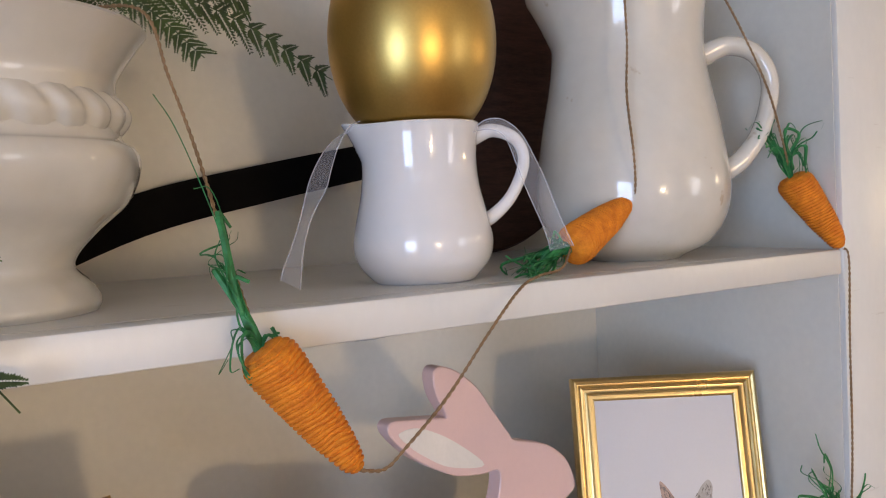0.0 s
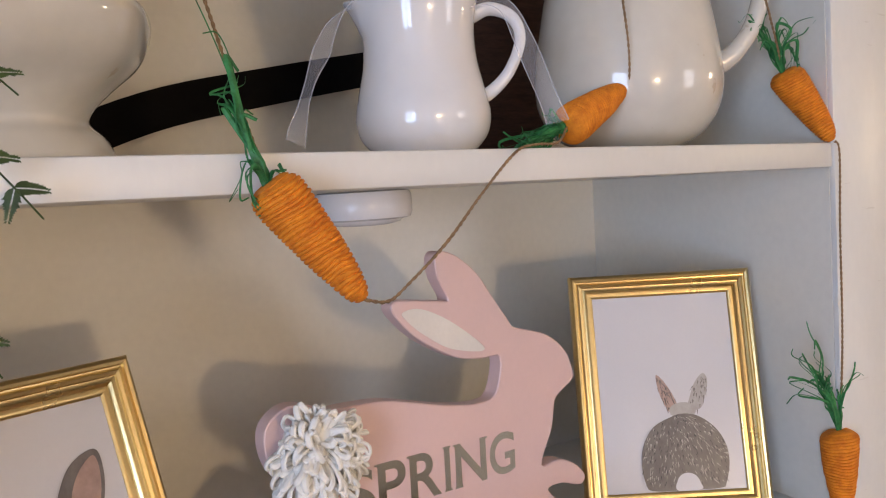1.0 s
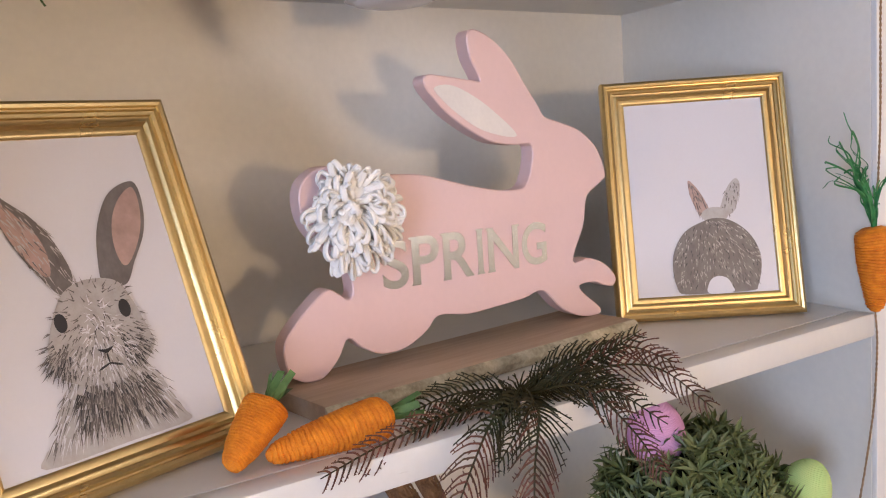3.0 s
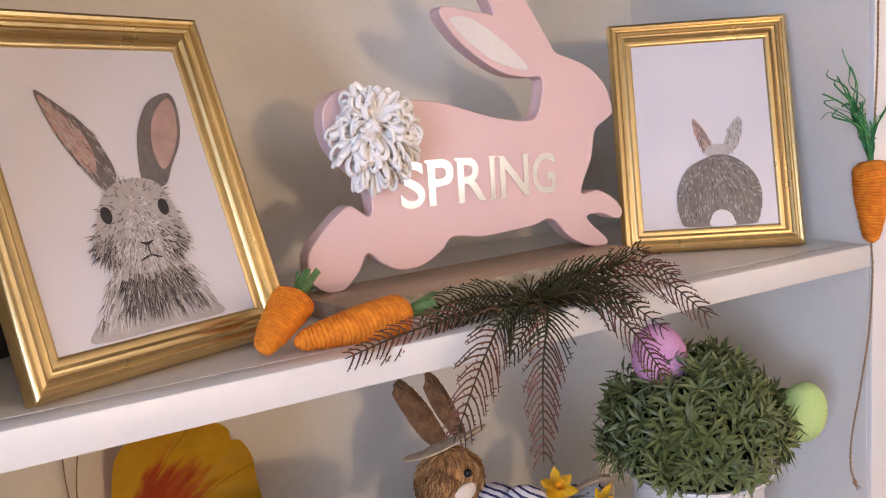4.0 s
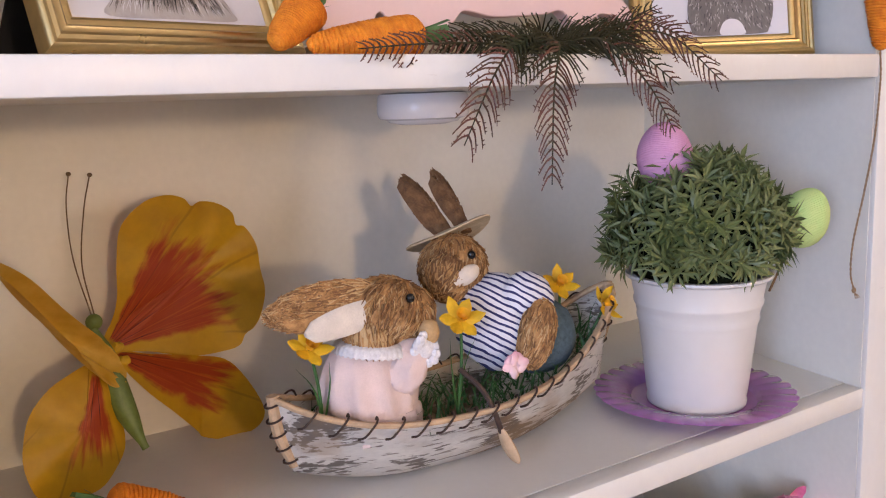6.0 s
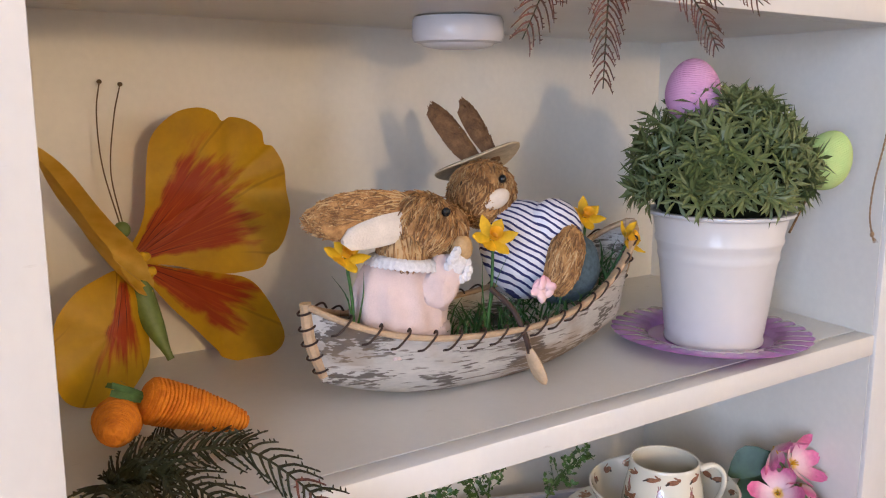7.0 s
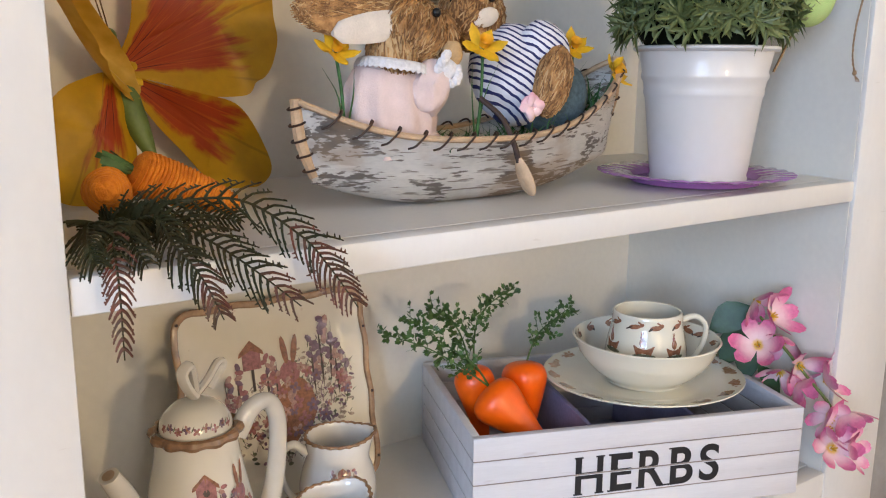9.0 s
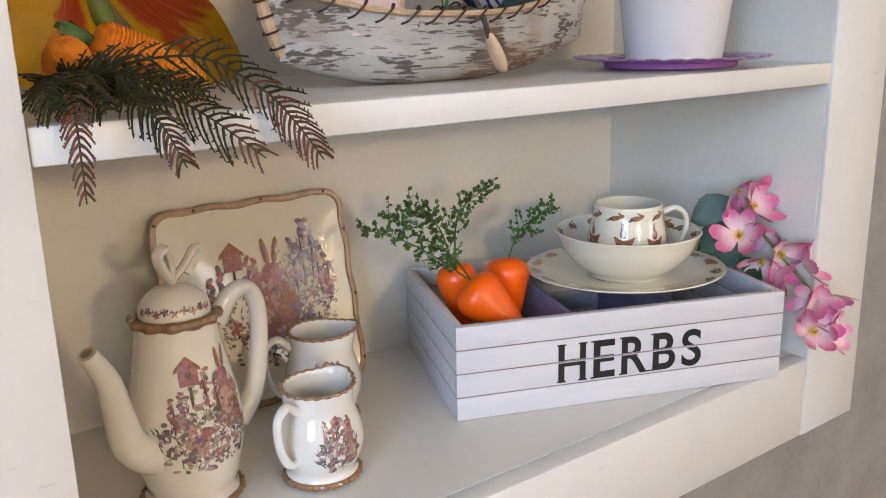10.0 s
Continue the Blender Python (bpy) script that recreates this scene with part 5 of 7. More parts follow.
fern = thing("fern", "green artificial fern fronds spilling from the urn", "fern", pose(0.118, 0.152, SHELF_A + 0.12))
for i, (pts, w) in enumerate((([(0.118, 0.15, 1.96), (0.190, 0.150, 2.025), (0.270, 0.165, 2.022), (0.366, 0.185, 1.982)], 0.036), ([(0.118, 0.15, 1.96), (0.165, 0.12, 2.020), (0.205, 0.105, 2.006), (0.235, 0.090, 1.975)], 0.024), ([(0.118, 0.15, 1.96), (0.19, 0.19, 2.05), (0.25, 0.20, 2.06), (0.32, 0.22, 2.04)], 0.036),
                              ([(0.112, 0.15, 1.96), (0.055, 0.06, 2.01), (0.048, 0.0, 1.91), (0.112, -0.020, 1.812)], 0.030), ([(0.112, 0.15, 1.96), (0.05, 0.06, 2.00), (0.030, -0.004, 1.87), (0.090, -0.028, 1.750)], 0.030), ([(0.112, 0.15, 1.96), (0.05, 0.05, 2.01), (0.045, -0.01, 1.93), (0.107, -0.020, 1.863)], 0.026), ([(0.118, 0.15, 1.96), (0.07, 0.20, 2.06), (0.04, 0.22, 2.07), (0.0, 0.24, 2.05)], 0.034))):
    part("frond", fern_frond(bmesh.new(), pts, 20, w, i, 0.0042), fern_green, fern, world_space=True, smooth=False)

# ---- ribbon on the jug ----
ribbon = thing("ribbon", "sheer white organza ribbon draped over the small jug", "ribbon", pose(0.37, 0.05, on_a(0.37)))
bm = bmesh.new()
add_ribbon(bm, smooth_line([(0.332, 0.085, 1.9375), (0.320, 0.085, 1.934), (0.307, 0.078, 1.924), (0.295, 0.070, 1.909), (0.286, 0.064, 1.894), (0.275, 0.058, 1.877), (0.265, 0.052, 1.858), (0.260, 0.048, 1.845)], 6), lambda t: 0.0105 + 0.0015 * math.sin(14 * t), lambda t: (0.8 - 0.3 * t, -0.5, 0.45 * (1 - t) + 0.35 * math.sin(11 * t)))
ribbon_hems(bm)
part("left_tail", bm, [sheer, hem], ribbon, world_space=True)
bm = bmesh.new()
add_ribbon(bm, smooth_line([(0.387, 0.050, 1.929), (0.391, 0.040, 1.933), (0.400, 0.034, 1.933), (0.409, 0.030, 1.926), (0.415, 0.026, 1.910), (0.424, 0.024, 1.888), (0.432, 0.022, 1.868), (0.437, 0.020, 1.853)], 6), lambda t: 0.0095 + 0.0050 * t + 0.0012 * math.sin(13 * t), lambda t: (0.75 - 0.25 * t, -0.45, 0.5 * (1 - t) + 0.3 * math.sin(9 * t)))
ribbon_hems(bm)
part("right_tail", bm, [sheer, hem], ribbon, world_space=True)

# ---- puck lights under the shelves, switched off ----
for x, y, z in ((0.372, 0.176, on_a(0.37) - 0.0207), (0.352, 0.178, on_b(0.352) - 0.0207)):
    t = thing("puck_light", "round white plastic puck light under the shelf switched off", "lamp", pose(x, y, z), "puck lights")
    bm = bmesh.new()
    add_lathe(bm, [(0.033, -0.0002), (0.037, -0.001), (0.0385, -0.004), (0.0388, -0.017), (0.037, -0.021), (0.031, -0.0225)], 48, cap1=False)
    part("housing", bm, plastic, t)
    bm = bmesh.new()
    add_lathe(bm, [(0.031, -0.0225), (0.029, -0.0245), (0.019, -0.0265), (0.0005, -0.0270)], 40)
    part("lens", bm, plastic, t, "frosted white lens")

# ---- shelf C: butterfly ----
butterfly = thing("butterfly_ornament", "yellow and red metal butterfly ornament leaning at the back", "ornament", pose(0.092, 0.25, SHELF_C))


def wing(points, hub, turn, tilt, mat, curl=0.0):
    """A thin wing in the xz plane of its hub, gently cupped."""
    bm = bmesh.new()
    o = outline_of(points, 5)
    cx, cz = sum(p[0] for p in o) / len(o), sum(p[1] for p in o) / len(o)
    rings = []
    for s in (1.0, 0.85, 0.7, 0.55, 0.4, 0.25, 0.12, 0.03):
        rings.append([(cx + (x - cx) * s, curl * (1 - s * s) * 0.008 + 0.0012 * math.sin(23 * math.atan2(z, x)) * s, cz + (z - cz) * s) for x, z in o])
    add_rings(bm, rings, True, 0, False, True)
    bmesh.ops.solidify(bm, geom=bm.faces[:], thickness=0.0012)
    bm.transform(pose(0, 0, 0, tilt, 0, turn))
    bm.transform(Matrix.Translation(hub))
    ob = part("wing", bm, mat, butterfly, world_space=True, origin=tuple(Vector(hub) - butterfly.location))
    return ob


HUB = (0.095, 0.265, 1.300)
wing_a = wing_paint("upper wing", 0.54, 0.52, 0.012, 0.102)
wing_b = wing_paint("lower wing", -0.53, 0.27, 0.014, 0.106)
wing_c = wing_paint("left wing", -1.74, 0.24, 0.014, 0.066)
wing_d = material("folded wing", (0.88, 0.60, 0.12), 0.42, vary=0.15, scale=28, fine=120, bump=0.2, colour2=(0.66, 0.38, 0.02))
wing([(-0.002, 0.004), (0.012, 0.034), (0.016, 0.070), (0.022, 0.098), (0.040, 0.115), (0.060, 0.120), (0.074, 0.116), (0.080, 0.109), (0.088, 0.112), (0.102, 0.109), (0.114, 0.100), (0.117, 0.089), (0.125, 0.086), (0.133, 0.070), (0.136, 0.048), (0.138, 0.028), (0.134, 0.008), (0.126, -0.003), (0.117, -0.008), (0.112, -0.017), (0.100, -0.020), (0.070, -0.019), (0.034, -0.008), (0.008, -0.003)], HUB, 0, 0, wing_a, 1.0)
wing([(0.006, -0.004), (0.036, -0.010), (0.070, -0.018), (0.096, -0.026), (0.112, -0.045), (0.126, -0.072), (0.128, -0.088), (0.117, -0.1005), (0.096, -0.103), (0.074, -0.096), (0.068, -0.088), (0.050, -0.066), (0.026, -0.038)], HUB, -5, 8, wing_b, 1.0)
wing([(-0.004, -0.002), (-0.020, -0.006), (-0.042, -0.016), (-0.060, -0.040), (-0.064, -0.072), (-0.054, -0.094), (-0.030, -0.100), (-0.006, -0.094), (0.010, -0.074), (0.013, -0.048), (0.010, -0.022), (0.003, -0.006)], (0.082, 0.236, 1.302), 14, -9, wing_c, -1.0)
wing([(0.012, -0.020), (0.006, 0.000), (-0.018, 0.026), (-0.046, 0.052), (-0.072, 0.078), (-0.098, 0.095), (-0.105, 0.094), (-0.088, 0.076), (-0.062, 0.048), (-0.040, 0.022), (-0.020, -0.004), (-0.002, -0.022)], (0.094, 0.226, 1.302), 40, 0, wing_d, 2.2)
bm = bmesh.new()
add_tube(bm, smooth_line([(0.086, 0.252, 1.322), (0.092, 0.246, 1.302), (0.096, 0.236, 1.272), (0.103, 0.226, 1.246), (0.109, 0.218, 1.228)], 6), lambda t: 0.0030 + 0.0068 * math.sin(math.pi * min(1, 0.06 + t * 0.98) ** 1.15) ** 1.6, 12)
part("body", bm, stem_green, butterfly, "green seed-pod body", world_space=True)
bm = bmesh.new()
add_blob(bm, (0.0875, 0.254, 1.327), (0.0065, 0.006, 0.0065))
part("head", bm, stem_green, butterfly, world_space=True)
for pts in ([(0.087, 0.256, 1.330), (0.081, 0.275, 1.375), (0.083, 0.292, 1.415), (0.089, 0.302, 1.4405)], [(0.089, 0.256, 1.330), (0.087, 0.275, 1.370), (0.096, 0.292, 1.412), (0.105, 0.302, 1.4385)]):
    bm = bmesh.new()
    add_tube(bm, smooth_line(pts, 8), 0.0006, 5)
    add_blob(bm, pts[-1], (0.0021, 0.0021, 0.0019), None, 10, 8)
    part("antenna", bm, wire, butterfly, "thin wire antenna", world_space=True)
for k, (x, z) in enumerate(((0.102, 1.304), (0.106, 1.292), (0.083, 1.296))):
    bm = bmesh.new()
    add_blob(bm, (x, 0.252 - 0.006 * (k == 2), z), (0.0055, 0.004, 0.0045), None, 10, 8, rough=0.4, seed=k)
    part("stamen", bm, petal_yellow, butterfly, world_space=True)

# ---- shelf C: birch canoe with two straw rabbit dolls ----
canoe = thing("birch_canoe", "birch bark toy canoe with laced cane rim and a small paddle", "canoe", pose(0.335, 0.122, SHELF_C))
X_A, X_B, Y_C = 0.181, 0.507, 0.122


def gunwale(u):
    """Height of the rim along the canoe, 0 at the bow to 1 at the stern."""
    return 1.2535 + 0.027 * abs(2 * (u - 0.42) / 0.84) ** 3.0 * (u < 0.42) + 0.062 * max(0, (u - 0.42) / 0.58) ** 2.4


def keel(u):
    return SHELF_C + 0.0005 + 0.020 * max(0.0, (0.30 - u) / 0.30) ** 1.6 + 0.030 * max(0.0, (u - 0.52) / 0.48) ** 1.8


def beam(u):
    return 0.054 * max(0.0, math.sin(math.pi * min(1, max(0, u)))) ** 0.62 + 0.0035


bm = bmesh.new()
rows = []
for i in range(33):
    u = i / 32
    x, g, k, w = X_A + (X_B - X_A) * u, gunwale(u), keel(u), beam(u)
    ring = []
    for j in range(-8, 9):
        s = j / 8
        h = abs(s) ** 2.1
        xx = x + (0.010 * (1 - h) * (1 - 2 * u))
        ring.append((xx, Y_C + w * (math.copysign(abs(s) ** 0.48, s)) * (0.82 + 0.18 * h), k + (g - k) * h))
    rows.append(ring)
add_rings(bm, rows, False)
bmesh.ops.solidify(bm, geom=bm.faces[:], thickness=0.002)
part("hull", bm, birch, canoe, world_space=True)
for side in (-1, 1):
    line = [Vector((X_A + (X_B - X_A) * i / 40, Y_C + side * (beam(i / 40) + 0.0006), gunwale(i / 40) - 0.001)) for i in range(41)]
    bm = bmesh.new()
    add_tube(bm, line, 0.0042, 8, flat=0.6)
    part("cane_rim", bm, pale_rim, canoe, "pale cane rim", world_space=True)
    bm = bmesh.new()
    for i in range(1, 17):
        u = i / 17
        p = Vector((X_A + (X_B - X_A) * u, Y_C + side * beam(u), gunwale(u)))
        pts = [p + Vector((-0.0125, side * 0.0010, -0.0085)), p + Vector((-0.0090, side * 0.0060, -0.0062)), p + Vector((0.001, side * 0.0052, 0.0018)), p + Vector((0.004, 0, 0.0042)), p + Vector((0.005, -side * 0.004, 0.001))]
        add_tube(bm, smooth_line(pts, 3), 0.0009, 5)
    part("lacing", bm, lacing, canoe, "dark brown lacing", world_space=True, kind="stuff")
for u0, lo in ((0.0, 1.226), (1.0, 1.242)):
    x = X_A + (X_B - X_A) * u0
    bm = bmesh.new()
    add_tube(bm, smooth_line([(x - (0.002 if u0 == 0 else -0.001), Y_C, gunwale(u0) + 0.002), (x + (0.001 if u0 == 0 else -0.002), Y_C, (gunwale(u0) + lo) / 2), (x + (0.012 if u0 == 0 else -0.022), Y_C, lo)], 5), 0.0046, 8)
    part("end_post", bm, pale_rim, canoe, "pale cane end post", world_space=True)
    bm = bmesh.new()
    post = smooth_line([(x - (0.002 if u0 == 0 else -0.001), Y_C, gunwale(u0) + 0.002), (x + (0.001 if u0 == 0 else -0.002), Y_C, (gunwale(u0) + lo) / 2), (x + (0.012 if u0 == 0 else -0.022), Y_C, lo)], 5)
    for k in (1, 3, 5, 7, 9):
        c = post[k]
        add_tube(bm, [c + Vector((0.0062 * math.cos(q), 0.0060 * math.sin(q), 0.002 * math.cos(q))) for q in [math.tau * j / 12 for j in range(13)]], 0.0009, 5)
    part("lacing", bm, lacing, canoe, world_space=True)
bm = bmesh.new()
add_tube(bm, smooth_line([(0.318, 0.085, 1.283), (0.328, 0.070, 1.268), (0.334, 0.062, 1.249), (0.338, 0.060, 1.234)], 6), 0.0022, 8)
paddle = part("paddle", bm, lacing, canoe, "small wooden paddle with a dark handle", world_space=True)
bm = bmesh.new()
add_tube(bm, smooth_line([(0.3375, 0.0605, 1.237), (0.341, 0.058, 1.226), (0.346, 0.056, 1.214), (0.349, 0.0555, 1.208)], 5), lambda t: 0.002 + 0.0062 * math.sin(math.pi * min(1, 0.1 + 0.85 * t)), 10, flat=0.4)
part("blade", bm, pale_rim, paddle, world_space=True)
moss = bmesh.new()
rnd = random.Random(11)
for i in range(520):
    u = rnd.uniform(0.08, 0.92)
    x, y = X_A + (X_B - X_A) * u, Y_C + rnd.uniform(-0.72, 0.72) * beam(u)
    d = Vector((rnd.uniform(-1, 1), rnd.uniform(-1, 1), rnd.uniform(0.7, 1.6))).normalized() * rnd.uniform(0.012, 0.034)
    p = Vector((x, y, gunwale(u) - 0.020))
    add_ribbon(moss, [p, p + d * 0.6, p + d + Vector((d.x, d.y, -abs(d.z) * 0.4)) * 0.4], lambda t: 0.0022 * (1.1 - t), (rnd.uniform(-1, 1), rnd.uniform(-1, 1), 0))
part("grass_filling", moss, grass_green, canoe, "green artificial grass", world_space=True, smooth=False, kind="stuff")


def straw_fibres(bm, centre, radii, m, count, seed, length=0.006, lie=(1, 0, 0), mat=0, thick=0.00075, under=None):
    """Short straws lying over a lump."""
    rnd = random.Random(seed)
    mm = Matrix.Translation(centre) @ (m or Matrix())
    lie = Vector(lie)
    for i in range(count):
        a, c = rnd.uniform(0, math.tau), rnd.uniform(-1, 1)
        s = math.sqrt(1 - c * c)
        d = Vector((s * math.cos(a), s * math.sin(a), c))
        p = Vector((d.x * radii[0], d.y * radii[1], d.z * radii[2]))
        tdir = (lie - d * lie.dot(d) + Vector((rnd.uniform(-0.4, 0.4), rnd.uniform(-0.4, 0.4), rnd.uniform(-0.4, 0.4)))).normalized()
        q = []
        for e, lift in ((0.0, 0.985), (0.5, 1.025), (1.0, 1.02 + 0.09 * rnd.random())):
            v = p + tdir * length * e
            q.append(v * (lift / math.sqrt((v.x / radii[0]) ** 2 + (v.y / radii[1]) ** 2 + (v.z / radii[2]) ** 2)))
        if under is not None and any((under @ (mm @ v)).z > -0.001 for v in q):
            continue
        add_tube(bm, [mm @ v for v in q], lambda u: thick * (1.2 - 0.7 * u), 3, mat)


def leaf_lump(bm, base, tip, width, thick, across, mat, mat_in=None):
    """A long ear: rounded, tapered, cupped."""
    base, tip, across = Vector(base), Vector(tip), Vector(across).normalized()
    d = tip - base
    nrm = d.cross(across).normalized()
    rings = []
    for k in range(13):
        t = k / 12
        w = width * (0.28 + 0.72 * math.sin(math.pi * min(1, 0.10 + t * 0.80)) ** 0.8) * (1 if k < 12 else 0.3)
        c = base + d * t
        rings.append([c + across * w * math.cos(math.tau * j / 10) + nrm * thick * math.sin(math.tau * j / 10) for j in range(10)])
    add_rings(bm, rings, True, mat)
    if mat_in is not None:
        rings = []
        for k in range(11):
            t = 0.16 + 0.70 * k / 10
            w = width * 0.78 * math.sin(math.pi * (0.06 + 0.88 * k / 10)) ** 0.7
            c = base + d * t
            rings.append([c + across * w * s + nrm * (thick + 0.0006 - 0.0006 * abs(s)) for s in (-1, -0.5, 0, 0.5, 1)])
        add_rings(bm, rings, False, mat_in)


def doll(name, label, bm, mats):
    me = bpy.data.meshes.new(name)
    bmesh.ops.recalc_face_normals(bm, faces=bm.faces)
    bm.to_mesh(me)
    bm.free()
    for mt in mats:
        me.materials.append(mt)
    me.shade_smooth()
    me.set_sharp_from_angle(angle=radians(45))
    return tagged(new(name, me), label, "doll")


# girl: straw head and ears, pale dress with lace
bm = bmesh.new()
MATS = [straw, felt, dress, lace, bead]
add_lathe(bm, profile_of([(0.040, -0.036), (0.0405, -0.024), (0.0395, -0.019), (0.0375, -0.017), (0.0385, -0.004), (0.035, 0.014), (0.027, 0.030), (0.016, 0.040)], 4), 60, Matrix.Translation((0.256, 0.120, 1.274)), 2, shape=lambda a, r, z: (r * (1.02 + 0.075 * math.sin(11 * a + 30 * z) * (0.6 - 9 * z)) * math.cos(a), r * 0.80 * (1 + 0.075 * math.sin(11 * a + 30 * z) * (0.6 - 9 * z)) * math.sin(a), z))
add_blob(bm, (0.279, 0.097, 1.2900), (0.016, 0.015, 0.022), pose(0, 0, 0, 0, 32, 0), 28, 18, 2, 0.22, 5)
HEAD = len(bm.verts)
add_blob(bm, (0.283, 0.114, 1.3335), (0.0325, 0.0265, 0.0250), pose(0, 0, 0, 0, 15, 0), 22, 14, 0, 0.06, 1)
add_blob(bm, (0.302, 0.106, 1.329), (0.0165, 0.015, 0.020), None, 16, 10, 0, 0.08, 2)
straw_fibres(bm, (0.283, 0.114, 1.3335), (0.0325, 0.0265, 0.0250), pose(0, 0, 0, 0, 15, 0), 1500, 5, 0.011, (-0.35, -0.2, -0.9))
straw_fibres(bm, (0.302, 0.106, 1.329), (0.0165, 0.015, 0.020), None, 420, 6, 0.007, (0.2, -0.3, -0.9))
add_blob(bm, (0.266, 0.112, 1.318), (0.020, 0.020, 0.026), None, 14, 10, 0, 0.1, 4)
straw_fibres(bm, (0.266, 0.112, 1.318), (0.020, 0.020, 0.026), None, 600, 8, 0.012, (0, 0, -1))
leaf_lump(bm, (0.275, 0.108, 1.344), (0.192, 0.112, 1.345), 0.0172, 0.0045, (-0.06, 0.25, 1), 0, None)
leaf_lump(bm, (0.280, 0.1000, 1.3405), (0.210, 0.1030, 1.3290), 0.0112, 0.0028, (-0.12, 0.15, 1), 1, None)
straw_fibres(bm, (0.234, 0.111, 1.3448), (0.048, 0.0056, 0.0178), None, 1300, 9, 0.018, (-1, -0.02, -0.02))
bm.verts.ensure_lookup_table()
bmesh.ops.translate(bm, vec=(-0.010, 0, -0.001), verts=bm.verts[HEAD:])
add_lathe(bm, [(0.022, 0.004), (0.030, 0.003), (0.0345, 0.0), (0.0365, -0.006), (0.0360, -0.0065), (0.033, -0.002), (0.024, -0.001)], 200, Matrix.Translation((0.2585, 0.114, 1.3075)) @ pose(0, 0, 0, 0, 8, 0) @ Matrix.Scale(0.86, 4), 3, shape=lambda a, r, z: (r * math.cos(a), 0.90 * r * math.sin(a), z + 0.0008 * math.sin(40 * a) * (r > 0.03)))
for i in range(14):
    a = math.tau * i / 14
    add_blob(bm, (0.2885 + 0.011 * math.cos(a) * 0.8, 0.087 + 0.004 * math.sin(a * 2), 1.3045 + 0.011 * math.sin(a)), (0.0042, 0.0034, 0.0042), None, 6, 5, 3)
add_blob(bm, (0.2945, 0.090, 1.3160), (0.0085, 0.008, 0.010), None, 12, 8, 0, 0.1, 3)
add_blob(bm, (0.2885, 0.089, 1.3045), (0.010, 0.006, 0.010), None, 12, 8, 3)
add_blob(bm, (0.2785, 0.0880, 1.3450), (0.0036, 0.0028, 0.0036), None, 10, 8, 4)
doll("straw_rabbit_doll", "straw rabbit doll in a pale pink dress with lace collar", bm, MATS)
# boy: straw hat, striped shirt, denim
bm = bmesh.new()
MATS = [straw, felt, shirt, denim, straw_pale, bead, straw_dark]
add_blob(bm, (0.386, 0.128, 1.300), (0.038, 0.034, 0.044), pose(0, 0, 0, 0, -28, 0), 26, 16, 2, 0.09, 3)
add_blob(bm, (0.425, 0.124, 1.282), (0.036, 0.034, 0.034), None, 22, 14, 3, 0.06, 5)
add_blob(bm, (0.402, 0.106, 1.322), (0.026, 0.017, 0.022), pose(0, 0, 0, 0, 30, 0), 18, 12, 2, 0.08, 7)
add_blob(bm, (0.398, 0.089, 1.296), (0.0165, 0.013, 0.029), pose(0, 0, 0, 0, 16, 0), 14, 10, 0, 0.10, 2)
straw_fibres(bm, (0.398, 0.089, 1.296), (0.0165, 0.013, 0.029), pose(0, 0, 0, 0, 16, 0), 650, 12, 0.012, (-0.2, 0, -1))
hat = Matrix(((0.725, 0.678, -0.092, 0.3555), (-0.575, 0.677, 0.453, 0.168), (0.370, -0.275, 0.887, 1.3745), (0, 0, 0, 1)))
HEAD = len(bm.verts)
add_blob(bm, (0.347, 0.151, 1.3505), (0.0290, 0.0260, 0.0275), pose(0, 0, 0, 0, -12, 0), 22, 14, 0, 0.04, 1)
add_blob(bm, (0.334, 0.140, 1.346), (0.020, 0.018, 0.022), None, 16, 10, 0, 0.06, 6)
straw_fibres(bm, (0.347, 0.151, 1.3505), (0.0290, 0.0260, 0.0275), pose(0, 0, 0, 0, -12, 0), 1600, 13, 0.011, (-0.4, -0.2, -0.8), under=hat.inverted())
straw_fibres(bm, (0.334, 0.140, 1.346), (0.020, 0.018, 0.022), None, 620, 14, 0.008, (-0.6, -0.4, -0.6))
add_blob(bm, (0.3420, 0.1240, 1.3480), (0.0140, 0.0042, 0.0080), pose(0, 0, 0, 0, -18, 0), 12, 8, 1)
add_blob(bm, (0.3490, 0.1255, 1.3640), (0.0036, 0.0030, 0.0036), None, 10, 8, 5)
add_blob(bm, (0.3215, 0.1420, 1.3600), (0.0032, 0.0030, 0.0034), None, 10, 8, 5)
add_lathe(bm, [(0.012, 0.000), (0.034, -0.001), (0.037, -0.0015), (0.0375, -0.0005), (0.035, 0.001), (0.018, 0.002), (0.016, 0.003), (0.010, 0.004), (0.0005, 0.0045)], 32, hat, 4, shape=lambda a, r, z: (r * math.cos(a) * 1.05, r * math.sin(a), z + 0.0025 * (r / 0.034) ** 2 * math.cos(2 * a)))
leaf_lump(bm, (0.3545, 0.166, 1.371), (0.336, 0.212, 1.420), 0.0110, 0.0042, (0.85, -0.5, 0.1), 6)
leaf_lump(bm, (0.3710, 0.164, 1.376), (0.362, 0.203, 1.421), 0.0085, 0.0038, (0.85, -0.5, 0.1), 6)
straw_fibres(bm, (0.3455, 0.192, 1.398), (0.0105, 0.0065, 0.036), pose(0, 0, 0, -43, -14, 0), 420, 15, 0.010, (-0.2, 0.5, 0.8), 6)
straw_fibres(bm, (0.3680, 0.186, 1.402), (0.0082, 0.006, 0.033), pose(0, 0, 0, -39, -5, 0), 320, 16, 0.010, (-0.1, 0.5, 0.8), 6)
bm.verts.ensure_lookup_table()
